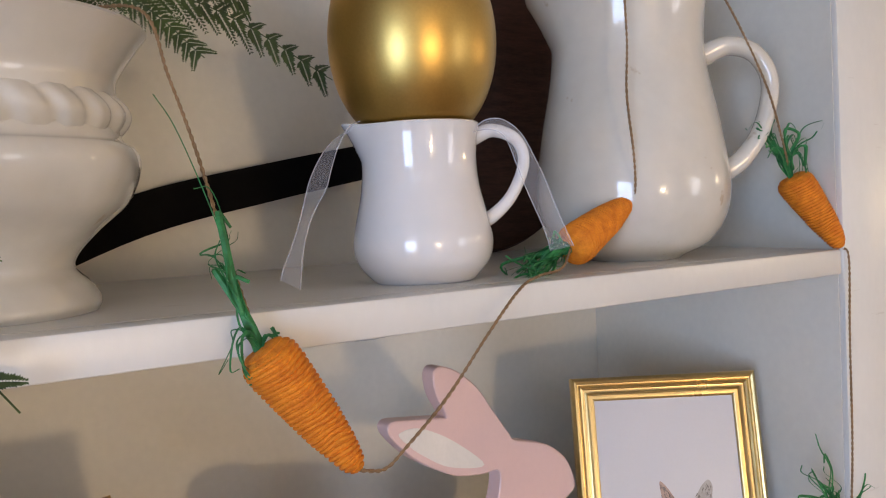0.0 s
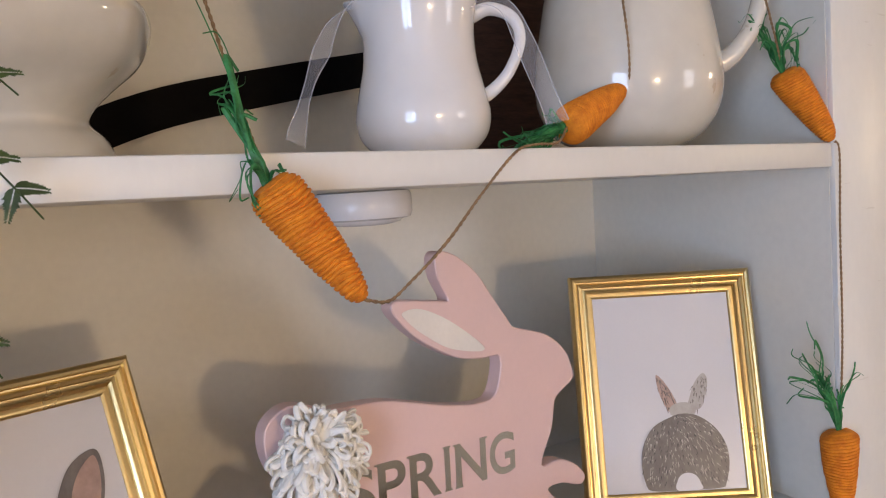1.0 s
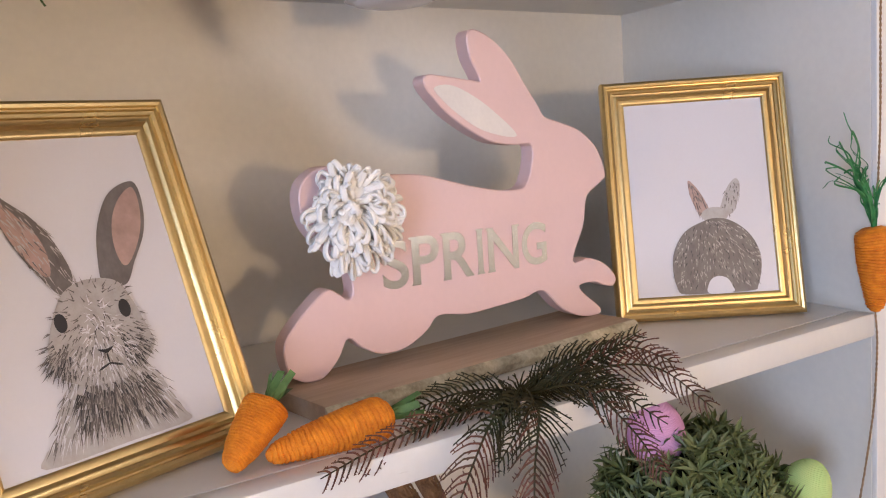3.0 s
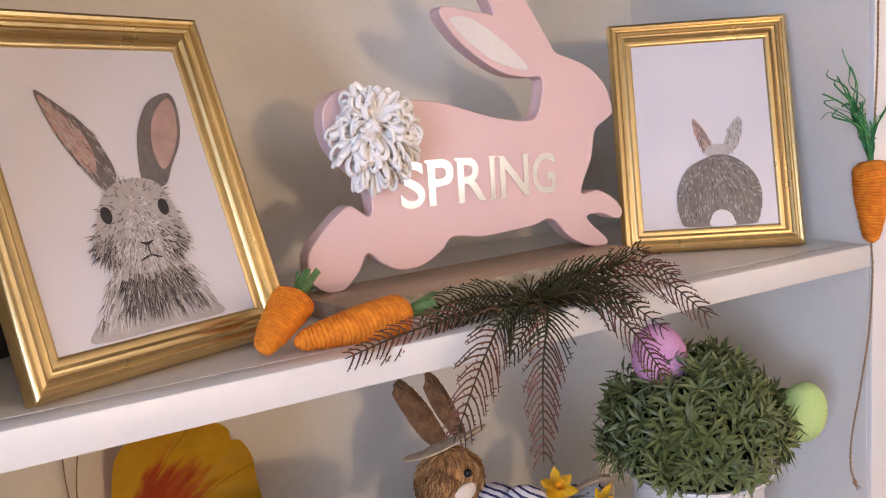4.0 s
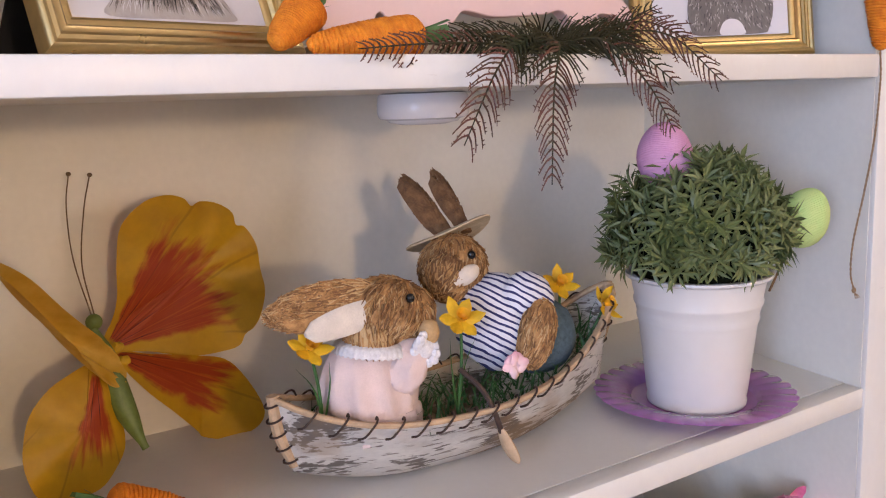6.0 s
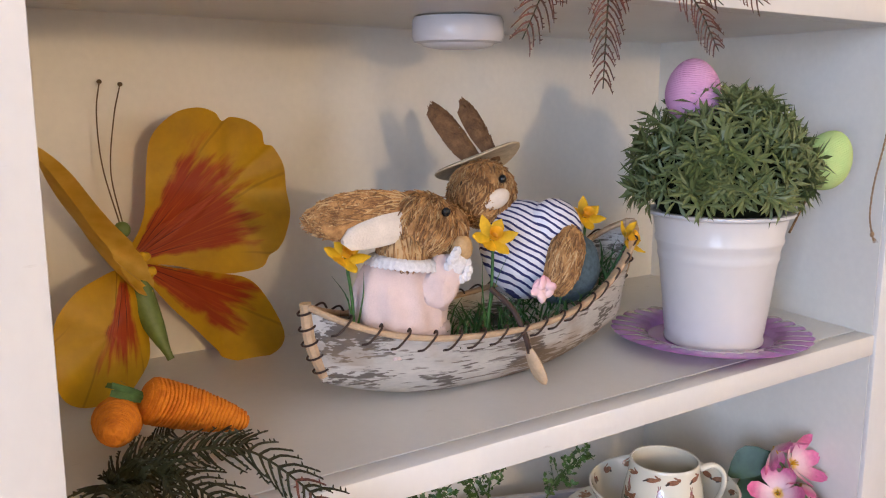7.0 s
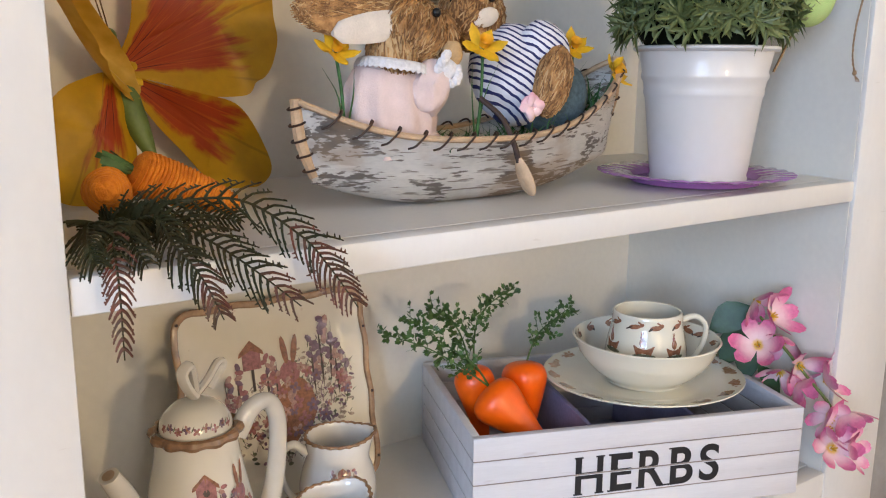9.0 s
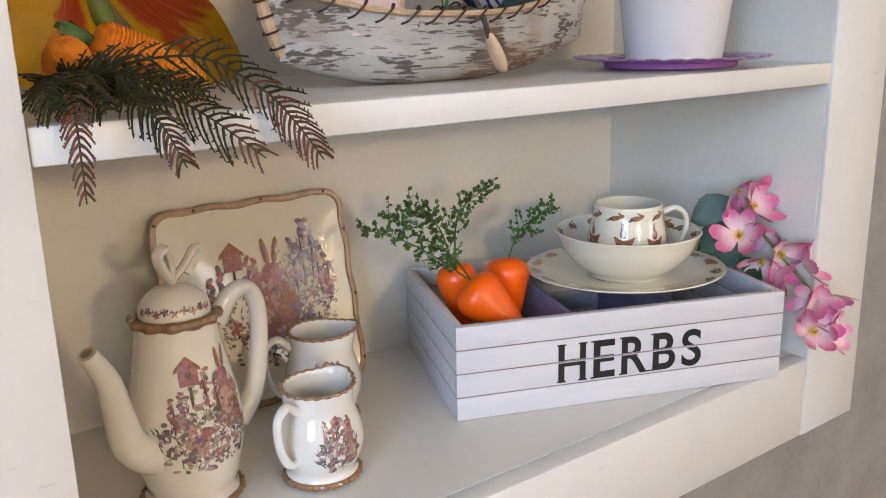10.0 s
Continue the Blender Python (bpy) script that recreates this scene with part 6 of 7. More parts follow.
bmesh.ops.translate(bm, vec=(0.010, -0.002, -0.002), verts=bm.verts[HEAD:])
doll("straw_rabbit_doll", "straw rabbit doll in a striped shirt, denim trousers and straw hat", bm, MATS)


def daffodil(x, y, z, stem_to, r, tilt, seed):
    t = thing("daffodil", "small yellow artificial daffodil standing in the canoe", "flower", pose(*stem_to), "yellow daffodils")
    m = Matrix.Translation((x, y, z)) @ pose(0, 0, 0, *tilt)
    bm = bmesh.new()
    for k in range(6):
        a = math.tau * k / 6 + seed
        r_ = r * 1.2
        o, s = Vector((math.cos(a), math.sin(a), 0)), Vector((-math.sin(a), math.cos(a), 0))
        rows = [[m @ (o * r_ * q + s * w * r * e + Vector((0, 0, (0.25 + 0.35 * (k % 2)) * r * q * q - 0.10 * r * abs(e)))) for e in (-1, 0, 1)] for q, w in ((0.12, 0.14), (0.45, 0.38), (0.75, 0.32), (1.0, 0.05))]
        add_rings(bm, rows, False)
    part("petals", bm, petal_yellow, t, world_space=True)
    bm = bmesh.new()
    add_lathe(bm, [(0.10 * r, 0), (0.26 * r, 0.15 * r), (0.30 * r, 0.50 * r), (0.38 * r, 0.60 * r)], 14, m, cap1=False)
    part("trumpet", bm, petal_orange, t, world_space=True)
    bm = bmesh.new()
    add_tube(bm, smooth_line([stem_to, ((x + stem_to[0]) / 2 + 0.002, (y + stem_to[1]) / 2, (z + stem_to[2]) / 2), (x, y, z)], 5), 0.0012, 6)
    for k in (-1, 1):
        add_ribbon(bm, smooth_line([stem_to, (stem_to[0] + 0.006 * k, stem_to[1] - 0.003, (z + stem_to[2]) / 2), (x + 0.013 * k, y - 0.004, z - 0.012)], 4), lambda q: 0.003 * (1.05 - q), (1, 0.3, 0))
    part("stem", bm, grass_green, t, world_space=True)


daffodil(0.2045, 0.108, 1.3165, (0.213, 0.112, 1.250), 0.0140, (42, -14, 20), 0.2)
daffodil(0.3225, 0.088, 1.3215, (0.318, 0.090, 1.245), 0.0150, (48, -16, 0), 0.6)
daffodil(0.4480, 0.118, 1.3250, (0.442, 0.120, 1.260), 0.0138, (45, -18, 0), 0.1)
daffodil(0.4870, 0.103, 1.3030, (0.474, 0.118, 1.265), 0.0145, (55, 35, 0), 0.4)
rose = thing("pink_blossom", "small bright pink artificial blossom in the canoe", "flower", pose(0.372, 0.090, 1.268))
bm = bmesh.new()
for k in range(9):
    a = k * 2.4
    add_blob(bm, (0.007 * math.cos(a), -0.003 - 0.0005 * k, 0.007 + 0.006 * math.sin(a)), (0.0065, 0.0022, 0.0040), pose(0, 0, 0, 0, math.degrees(a), 0), 8, 6)
part("petals", bm, petal_pink, rose)

# ---- shelf C: topiary and eggs ----
topiary = thing("topiary_bush", "dense rounded green artificial bush growing in the pot", "plant", pose(0.5695, 0.072, SHELF_C + 0.112))
bm = bmesh.new()
rnd = random.Random(21)
for i in range(560):
    a, c = rnd.uniform(0, math.tau), rnd.uniform(-0.27, 1)
    s = math.sqrt(max(0, 1 - c * c))
    d = Vector((s * math.cos(a), s * math.sin(a), c))
    rad = (0.0715 + 0.011 * noise.noise(d * 2.8)) * rnd.choice((1.06, 1.0, 1.0, 0.92, 0.82))
    p = Vector((d.x * rad, d.y * rad, d.z * rad * 0.94 + 0.046))
    if p.z < 0.012:
        p.x, p.y = p.x * 0.93, p.y * 0.93
    u = d.cross(Vector((rnd.uniform(-1, 1), rnd.uniform(-1, 1), rnd.uniform(-1, 1)))).normalized()
    v = d.cross(u)
    for k in range(rnd.choice((5, 6, 7))):
        b = math.tau * k / 6 + rnd.uniform(-0.4, 0.4)
        o = (u * math.cos(b) + v * math.sin(b) + d * rnd.uniform(0.15, 1.1)).normalized()
        w = o.cross(d).normalized() if o.cross(d).length > 0.05 else u
        ln = rnd.uniform(0.015, 0.025)
        hw = rnd.uniform(0.0016, 0.0024)
        q0, q1, q2 = p, p + o * ln * 0.5 + d * 0.001, p + o * ln - d * rnd.uniform(0, 0.003)
        f = bm.faces.new([bm.verts.new(z) for z in (q0, q1 - w * hw, q2, q1 + w * hw)])
part("leaves", bm, leaf_green, topiary, smooth=False, kind="stuff")
# near-black ball: shade between the leaves put into its colour
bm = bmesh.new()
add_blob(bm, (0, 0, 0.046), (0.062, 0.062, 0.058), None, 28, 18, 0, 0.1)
part("core", bm, gap_shade, topiary, "near-black ball for the shade between leaves")


def wound_egg(label, centre, r, h, tilt, mat):
    t = thing("thread_egg", label, "egg", Matrix.Translation(centre) @ pose(0, 0, 0, *tilt), "thread-wound eggs")
    bm = bmesh.new()
    add_lathe(bm, [(max(0.0003, r * math.sin(th) * (1 + 0.12 * math.cos(th))), -h * math.cos(th)) for th in [math.pi * i / 26 for i in range(27)]], 36)
    part("shell", bm, mat, t)
    bm = bmesh.new()
    add_tube(bm, [(0, 0, -h * 0.9), (0, 0, -h - 0.045)], 0.0012, 6)
    part("pick", bm, wire, t, "thin stick holding the egg")


wound_egg("pink thread-wound egg stuck in the topiary top", (0.5403, 0.0835, 1.4330), 0.0242, 0.0290, (8, -14, 0), egg_pink)
wound_egg("lime green thread-wound egg stuck in the topiary side", (0.6445, 0.0165, 1.372), 0.0220, 0.0275, (15, 16, 0), egg_green)

# ---- shelf D: tea set ----
ware = (0.74, 0.70, 0.60)


def ring_edge(r, z, tube, teeth=0, twist=0.0, shape=None):
    """A moulded ring, scalloped or roped."""
    bm = bmesh.new()
    rings = []
    for i in range(72):
        a = math.tau * i / 72
        k = 1 + (0.13 * math.sin(teeth * a) if teeth else 0)
        rr = r + (0.0007 * math.sin(teeth * a) if teeth else 0)
        base = Vector(shape(a, rr, z)) if shape else Vector((rr * math.cos(a), rr * math.sin(a), z))
        o = Vector((math.cos(a), math.sin(a), 0))
        rings.append([base + o * tube * k * math.cos(q) + Vector((0, 0, tube * k * math.sin(q))) for q in [math.tau * j / 8 + twist * a for j in range(8)]])
    rows = [[bm.verts.new(p) for p in ring] for ring in rings]
    for i in range(72):
        a, b = rows[i], rows[(i + 1) % 72]
        for j in range(8):
            bm.faces.new((a[j], a[(j + 1) % 8], b[(j + 1) % 8], b[j]))
    return bm


class Transfer:
    """A bunch of printed shapes draped over a surface; surf(u, v, lift) gives the point on it."""

    def __init__(self, surf, seed):
        self.bm, self.surf, self.rnd, self.lift = bmesh.new(), surf, random.Random(seed), 0.00012

    def shape(self, pts, ink):
        self.lift += 0.0000006
        cu, cv = sum(p[0] for p in pts) / len(pts), sum(p[1] for p in pts) / len(pts)
        mid = self.bm.verts.new(self.surf(cu, cv, self.lift + 0.00004))
        ring = [self.bm.verts.new(self.surf(u, v, self.lift)) for u, v in pts]
        for i in range(len(ring)):
            self.bm.faces.new((mid, ring[i], ring[(i + 1) % len(ring)])).material_index = ink

    def oval(self, u, v, a, b, lean, ink, n=10):
        c, s = math.cos(lean), math.sin(lean)
        self.shape([(u + c * a * math.cos(math.tau * i / n) - s * b * math.sin(math.tau * i / n), v + s * a * math.cos(math.tau * i / n) + c * b * math.sin(math.tau * i / n)) for i in range(n)], ink)

    def leaf(self, u, v, way, length, wide, ink):
        d, w = Vector((math.cos(way), math.sin(way))), Vector((-math.sin(way), math.cos(way))) * wide
        bend = w * self.rnd.uniform(-1.5, 1.5)
        p = Vector((u, v))
        self.shape([tuple(q) for q in (p, p + d * length * 0.4 + w + bend * 0.4, p + d * length + bend, p + d * length * 0.4 - w + bend * 0.4)], ink)

    def bloom(self, u, v, r, ink, heart=RUSSET):
        k = self.rnd.choice((4, 5, 5, 6))
        turn = self.rnd.uniform(0, 6)
        for i in range(k):
            a = turn + math.tau * i / k
            self.oval(u + r * 0.55 * math.cos(a), v + r * 0.55 * math.sin(a), r * 0.52, r * 0.34, a, self.rnd.choice((ink, ink, BLUSH)), 7)
        self.oval(u, v, r * 0.26, r * 0.26, 0, heart, 6)

    def spike(self, u, v, height, ink):
        """An iris or lupin: a stem with blooms up its top."""
        self.leaf(u, v, math.pi / 2 + self.rnd.uniform(-0.1, 0.1), height, height * 0.02 + 0.0003, DARK)
        for i in range(7):
            q = 0.45 + 0.55 * i / 6
            self.oval(u + self.rnd.uniform(-1, 1) * height * 0.13 * (1.3 - q), v + height * q, height * 0.085, height * 0.05, self.rnd.uniform(0, 3), self.rnd.choice((ink, ink, BLUSH, MAUVE)), 7)

    def house(self, u, v, h):
        w = h * 0.36
        self.shape([(u - w, v), (u + w, v), (u + w, v + h * 0.6), (u, v + h), (u - w, v + h * 0.6)], ROSE)
        self.shape([(u - w * 1.4, v + h * 0.5), (u - w * 1.3, v + h * 0.66), (u, v + h * 1.1), (u + w * 1.3, v + h * 0.66), (u + w * 1.4, v + h * 0.5), (u, v + h * 0.92)], RUSSET)
        self.oval(u, v + h * 0.42, w * 0.36, w * 0.36, 0, DARK, 8)
        self.shape([(u - w * 0.15, v - h * 0.8), (u + w * 0.15, v - h * 0.8), (u + w * 0.15, v), (u - w * 0.15, v)], DARK)

    def plain_animal(self, u, v, h):
        """A plain upright brown shape of three ovals and two long ones."""
        self.oval(u, v + h * 0.28, h * 0.22, h * 0.30, 0.1, RUSSET, 14)
        self.oval(u - h * 0.03, v + h * 0.34, h * 0.12, h * 0.18, 0.2, BLUSH, 12)
        self.oval(u - h * 0.04, v + h * 0.63, h * 0.115, h * 0.125, 0, ROSE, 12)
        self.oval(u - h * 0.08, v + h * 0.86, h * 0.035, h * 0.16, 0.12, RUSSET, 9)
        self.oval(u + h * 0.03, v + h * 0.86, h * 0.035, h * 0.16, -0.2, RUSSET, 9)

    def ground(self, u0, u1, v0, v1, n):
        """Soft wash and small leaves over a patch, thinning to its edges."""
        r = self.rnd
        for i in range(n):
            a, k = r.uniform(0, math.tau), math.sqrt(r.random())
            u, v = (u0 + u1) / 2 + (u1 - u0) / 2 * k * math.cos(a), (v0 + v1) / 2 + (v1 - v0) / 2 * k * math.sin(a)
            if r.random() < 0.40:
                self.oval(u, v, r.uniform(0.0016, 0.0034), r.uniform(0.0010, 0.0020), r.uniform(-0.4, 0.4), r.choice((WASH, WASH, WASH, GREEN, MAUVE)), 8)
            else:
                self.leaf(u, v, r.uniform(0.6, 2.5), r.uniform(0.004, 0.010), r.uniform(0.0004, 0.0009), r.choice((GREEN, GREEN, DARK, WASH, MAUVE)))

    def blooms(self, u0, u1, v0, v1, n, r0, r1):
        r = self.rnd
        for i in range(n):
            a, k = r.uniform(0, math.tau), math.sqrt(r.random())
            self.bloom((u0 + u1) / 2 + (u1 - u0) / 2 * k * math.cos(a), (v0 + v1) / 2 + (v1 - v0) / 2 * k * math.sin(a), r.uniform(r0, r1), r.choice((MAUVE, ROSE, ROSE, BLUSH)))

    def done(self, parent):
        return part("printed_decoration", self.bm, INKS, parent, "printed flowers in mauve, rose and green", smooth=False, kind="stuff")


def round_surface(profile, facing):
    """Draping over a turned body: u runs round from the facing angle, v is the height."""
    hs, rs = [z for r, z in profile], [r for r, z in profile]

    def surf(u, v, lift):
        r = float(np.interp(v, hs, rs)) + lift + 0.00025
        a = facing + u / max(r, 0.008)
        return Vector((r * math.cos(a), r * math.sin(a), v))
    return surf


# teapot: x points from the spout to the handle
teapot = thing("teapot", "tall cream china coffee pot printed with flowers and brown trim", "teapot", yaw_at(0.104, 0.150, SHELF_D + 0.0005, 29))
china = glaze("cream china glaze", ware)
bm = bmesh.new()
outer = profile_of([(0.036, 0.0), (0.037, 0.003), (0.034, 0.010), (0.037, 0.020), (0.0415, 0.038), (0.0435, 0.058), (0.0415, 0.080), (0.0365, 0.105), (0.0315, 0.130), (0.0295, 0.148)], 6)
add_lathe(bm, outer, 56, shape=lambda a, r, z: (r * (1 + 0.018 * math.sin(9 * a) * max(0, 1 - z / 0.03)) * math.cos(a), r * (1 + 0.018 * math.sin(9 * a) * max(0, 1 - z / 0.03)) * math.sin(a), z))
part("body", bm, china, teapot)
tp = Transfer(round_surface(outer, radians(-117)), 3)
tp.ground(-0.040, 0.040, 0.034, 0.088, 300)
tp.ground(-0.024, 0.036, 0.058, 0.108, 130)
for u, v, h in ((-0.024, 0.066, 0.030), (-0.016, 0.070, 0.030), (0.004, 0.080, 0.034), (0.012, 0.078, 0.030), (0.034, 0.060, 0.036)):
    tp.spike(u, v, h, ROSE)
tp.house(-0.008, 0.104, 0.020)
tp.plain_animal(0.022, 0.066, 0.060)
tp.oval(-0.008, 0.062, 0.010, 0.006, 0.2, BLUSH, 14)
tp.oval(-0.001, 0.068, 0.005, 0.004, 0.4, ROSE, 12)
tp.blooms(-0.032, 0.036, 0.046, 0.092, 20, 0.0028, 0.0048)
tp.done(teapot)
part("foot_rim", ring_edge(0.0375, 0.0025, 0.0026, 34), brown_edge, teapot, "roped brown foot rim")
part("top_rim", ring_edge(0.0305, 0.1475, 0.0040, 12), brown_edge, teapot, "brown glazed rim")
bm = bmesh.new()
lid_p = profile_of([(0.0265, 0.0), (0.027, 0.003), (0.0250, 0.010), (0.0185, 0.018), (0.011, 0.0215), (0.0005, 0.0225)], 5)
add_lathe(bm, [(r, z - 0.003) for r, z in lid_p], 44)
lid = part("lid", bm, china, teapot, "domed lid with a bow knob", origin=None)
lid.location = (0, 0, 0.152)
tl = Transfer(round_surface([(r, z - 0.003) for r, z in lid_p], radians(-137)), 8)
for k in range(-4, 5):
    tl.bloom(k * 0.0068, 0.0045 + 0.0016 * (k % 2), 0.0030, (ROSE, MAUVE)[k % 2])
    tl.leaf(k * 0.0068 + 0.003, 0.004, 1.2, 0.005, 0.0006, GREEN)
tl.done(lid)
for k, (pts, w) in enumerate((([(0.0, 0.0, 0.022), (-0.012, -0.004, 0.034), (-0.018, -0.006, 0.046), (-0.010, -0.006, 0.050), (-0.003, -0.003, 0.034), (0.0, 0, 0.024)], 0.0046), ([(0.0, 0.0, 0.022), (0.010, -0.004, 0.032), (0.020, -0.006, 0.043), (0.024, -0.006, 0.040), (0.012, -0.003, 0.026)], 0.0046))):
    bm = bmesh.new()
    add_tube(bm, smooth_line(pts, 6), w, 8, flat=0.7)
    part("knob", bm, cream_ceramic, lid, "bow-shaped china knob")
bm = bmesh.new()
add_tube(bm, smooth_line([(-0.018, 0, 0.046), (-0.038, 0.002, 0.052), (-0.055, 0.003, 0.066), (-0.063, 0.002, 0.092), (-0.071, 0, 0.122), (-0.085, 0, 0.148)], 8), lambda t: 0.0125 * (1 - t) ** 1.1 + 0.0062 + 0.0008 * t, 20)
part("spout", bm, cream_ceramic, teapot, "curved cream spout")
# flat tan disc, its colour standing for shade inside the spout
bm = bmesh.new()
add_lathe(bm, [(0.0005, 0.0), (0.0044, 0.0)], 16, Matrix.Translation((-0.0853, 0, 0.1484)) @ pose(0, 0, 0, 0, -30, 0))
part("spout_hole_disc", bm, plank_wood, teapot, "flat tan disc for the shaded spout opening")
part("handle", handle_mesh([(0.024, -0.018, 0.138), (0.036, -0.024, 0.156), (0.051, -0.028, 0.157), (0.060, -0.030, 0.138), (0.058, -0.029, 0.100), (0.050, -0.026, 0.068), (0.036, -0.020, 0.050)], 0.0072, 0.0098, 0.85), cream_ceramic, teapot, "curved cream handle")


jug_glaze = glaze("pale jug glaze", (0.76, 0.73, 0.67))


def little_jug(label, x, y, turn, h, facing, seed, handle_turn):
    t = thing("cream_jug", label, "jug", yaw_at(x, y, SHELF_D + 0.0005, turn), "china cream jugs")
    mat = jug_glaze
    k = h / 0.078
    prof = profile_of([(0.028, 0.0), (0.030, 0.004 * k), (0.0285, 0.010 * k), (0.0335, 0.022 * k), (0.0355, 0.034 * k), (0.0330, 0.048 * k), (0.0285, 0.062 * k), (0.0290, 0.078 * k)], 5)
    sh = jug_shape(math.pi, 0.060 * k, 0.32, 0.5)
    bm = bmesh.new()
    add_lathe(bm, hollow(prof, 0.0024), 48, shape=sh)
    part("body", bm, mat, t)
    tr = Transfer(round_surface(prof, radians(facing)), seed)
    tr.ground(-0.018, 0.018, 0.014 * k, 0.052 * k, 170)
    for u in (-0.010, -0.004, 0.004, 0.010):
        tr.spike(u, 0.034 * k, 0.024 * k, ROSE)
    tr.house(-0.001, 0.052 * k, 0.009)
    tr.plain_animal(0.010, 0.022 * k, 0.034)
    tr.blooms(-0.014, 0.014, 0.020 * k, 0.046 * k, 12, 0.0018, 0.0032)
    tr.done(t)
    part("rim", ring_edge(0.0288, 0.0785 * k, 0.0016, 22, shape=sh), brown_edge, t, "brown scalloped rim")
    part("foot_rim", ring_edge(0.0300, 0.003, 0.0026, 30), brown_edge, t, "roped foot rim")
    bm = handle_mesh([(0.028, 0, 0.066 * k), (0.040, 0, 0.074 * k), (0.051, 0, 0.066 * k), (0.050, 0, 0.044 * k), (0.042, 0, 0.028 * k), (0.033, 0, 0.024 * k)], 0.0036, 0.0056, 0.75)
    bm.transform(pose(0, 0, 0, 0, 0, handle_turn))
    part("handle", bm, mat, t)


little_jug("small china cream jug printed with flowers beside the teapot", 0.199, 0.112, -155, 0.078, 64, 21, 0)
little_jug("china cream jug with a pouring lip behind another jug", 0.252, 0.203, 160, 0.086, 92, 22, 0)

# square plate leaning at the back
plate = thing("square_plate", "square cream china plate printed with flowers leaning on the back panel", "plate", yaw_at(0.236, 0.262, SHELF_D + 0.004, 0, 12))
PS = 0.097


def rounded_square(half, r=0.016, wav=0.0012):
    out = []
    for k, (sx, sz) in enumerate(((1, 1), (-1, 1), (-1, -1), (1, -1))):
        for j in range(7):
            a = math.pi / 2 * (k + j / 6)
            out.append((sx * (half - r) + r * math.cos(a), sz * (half - r) + r * math.sin(a)))
        nx = out[-1]
        px, pz = ((-1, 1), (-1, -1), (1, -1), (1, 1))[k]
        end = (px * (half - r) + r * math.cos(math.pi / 2 * (k + 1)), pz * (half - r) + r * math.sin(math.pi / 2 * (k + 1)))
        for j in range(1, 14):
            q = j / 14
            w = wav * math.sin(q * math.tau * 3)
            a = math.pi / 2 * (k + 1)
            out.append((nx[0] + (end[0] - nx[0]) * q + w * math.cos(a), nx[1] + (end[1] - nx[1]) * q + w * math.sin(a)))
    return out


plate_print = glaze("cream plate glaze", (0.76, 0.70, 0.57))
bm = bmesh.new()
sq = rounded_square
rows = [[(x, y, z + PS) for x, z in sq(h, 0.018 * h / PS)] for h, y in ((PS * 0.70, 0.0125), (PS * 0.80, 0.0120), (PS * 0.97, 0.003), (PS, 0.001), (PS * 0.985, 0.000), (PS * 0.95, 0.0015), (PS * 0.80, 0.0060), (PS * 0.74, 0.0085))]
add_rings(bm, rows)
part("dish", bm, plate_print, plate)


def plate_face(u, v, lift):
    far = max(abs(u), abs(v - PS)) / PS
    return Vector((u, float(np.interp(far, (0.74, 0.80, 0.95), (0.0085, 0.0060, 0.0015))) - 0.0003 - lift, v))


tr = Transfer(plate_face, 31)
tr.ground(-0.060, 0.078, 0.030, 0.120, 420)
tr.ground(0.010, 0.082, 0.060, 0.150, 220)
for u, v, h in ((-0.050, 0.070, 0.055), (-0.040, 0.080, 0.055), (-0.010, 0.090, 0.050), (-0.002, 0.085, 0.052), (0.040, 0.090, 0.060), (0.050, 0.095, 0.072), (0.058, 0.100, 0.066), (0.066, 0.085, 0.058), (0.074, 0.080, 0.050)):
    tr.spike(u, v, h, MAUVE if u > 0.03 else ROSE)
tr.house(-0.024, 0.130, 0.026)
tr.plain_animal(0.018, 0.060, 0.096)
tr.oval(0.006, 0.070, 0.014, 0.020, 0.3, RUSSET, 14)
tr.oval(0.004, 0.074, 0.008, 0.011, 0.3, BLUSH, 12)
tr.blooms(-0.055, 0.078, 0.060, 0.125, 44, 0.0040, 0.0075)
tr.done(plate)
bm = bmesh.new()
o = sq(PS, 0.018)
line = [Vector((x, 0.0, z + PS)) for x, z in o]
rings = []
for i, p in enumerate(line):
    t = (line[(i + 1) % len(line)] - line[i - 1]).normalized()
    nrm = t.cross(Vector((0, 1, 0)))
    rings.append([p + nrm * 0.0034 * math.cos(q) + Vector((0, 0.0028 * math.sin(q), 0)) for q in [math.tau * j / 8 for j in range(8)]])
vs = [[bm.verts.new(p) for p in r] for r in rings]
for i in range(len(vs)):
    a, b = vs[i], vs[(i + 1) % len(vs)]
    for j in range(8):
        bm.faces.new((a[j], a[(j + 1) % 8], b[(j + 1) % 8], b[j]))
part("cane_edge", bm, material("tan glaze edge", (0.50, 0.31, 0.18), 0.25, vary=0.2, scale=90, coat=0.4), plate, "moulded tan cane edge")
bm = bmesh.new()
for i in range(6, len(line), 6):
    add_blob(bm, line[i] + Vector((0, -0.0024, 0)), (0.0016, 0.0010, 0.0016), None, 8, 6)
part("edge_dots", bm, lacing, plate, "dark dots on the edge", kind="stuff")

# nursery china on the crate
def running_marks(tr, count, r, v):
    """A ring of small plain brown marks round a rim."""
    for i in range(count):
        u = math.tau * r * i / count
        tr.oval(u, v, 0.0062, 0.0027, 0.1, RUSSET, 12)
        tr.oval(u + 0.0058, v + 0.0022, 0.0026, 0.0022, 0, RUSSET, 9)
        tr.oval(u + 0.0030, v + 0.0044, 0.0030, 0.0009, -0.5, RUSSET, 8)
        tr.oval(u - 0.0052, v - 0.0016, 0.0030, 0.0012, 0.6, DARK, 8)


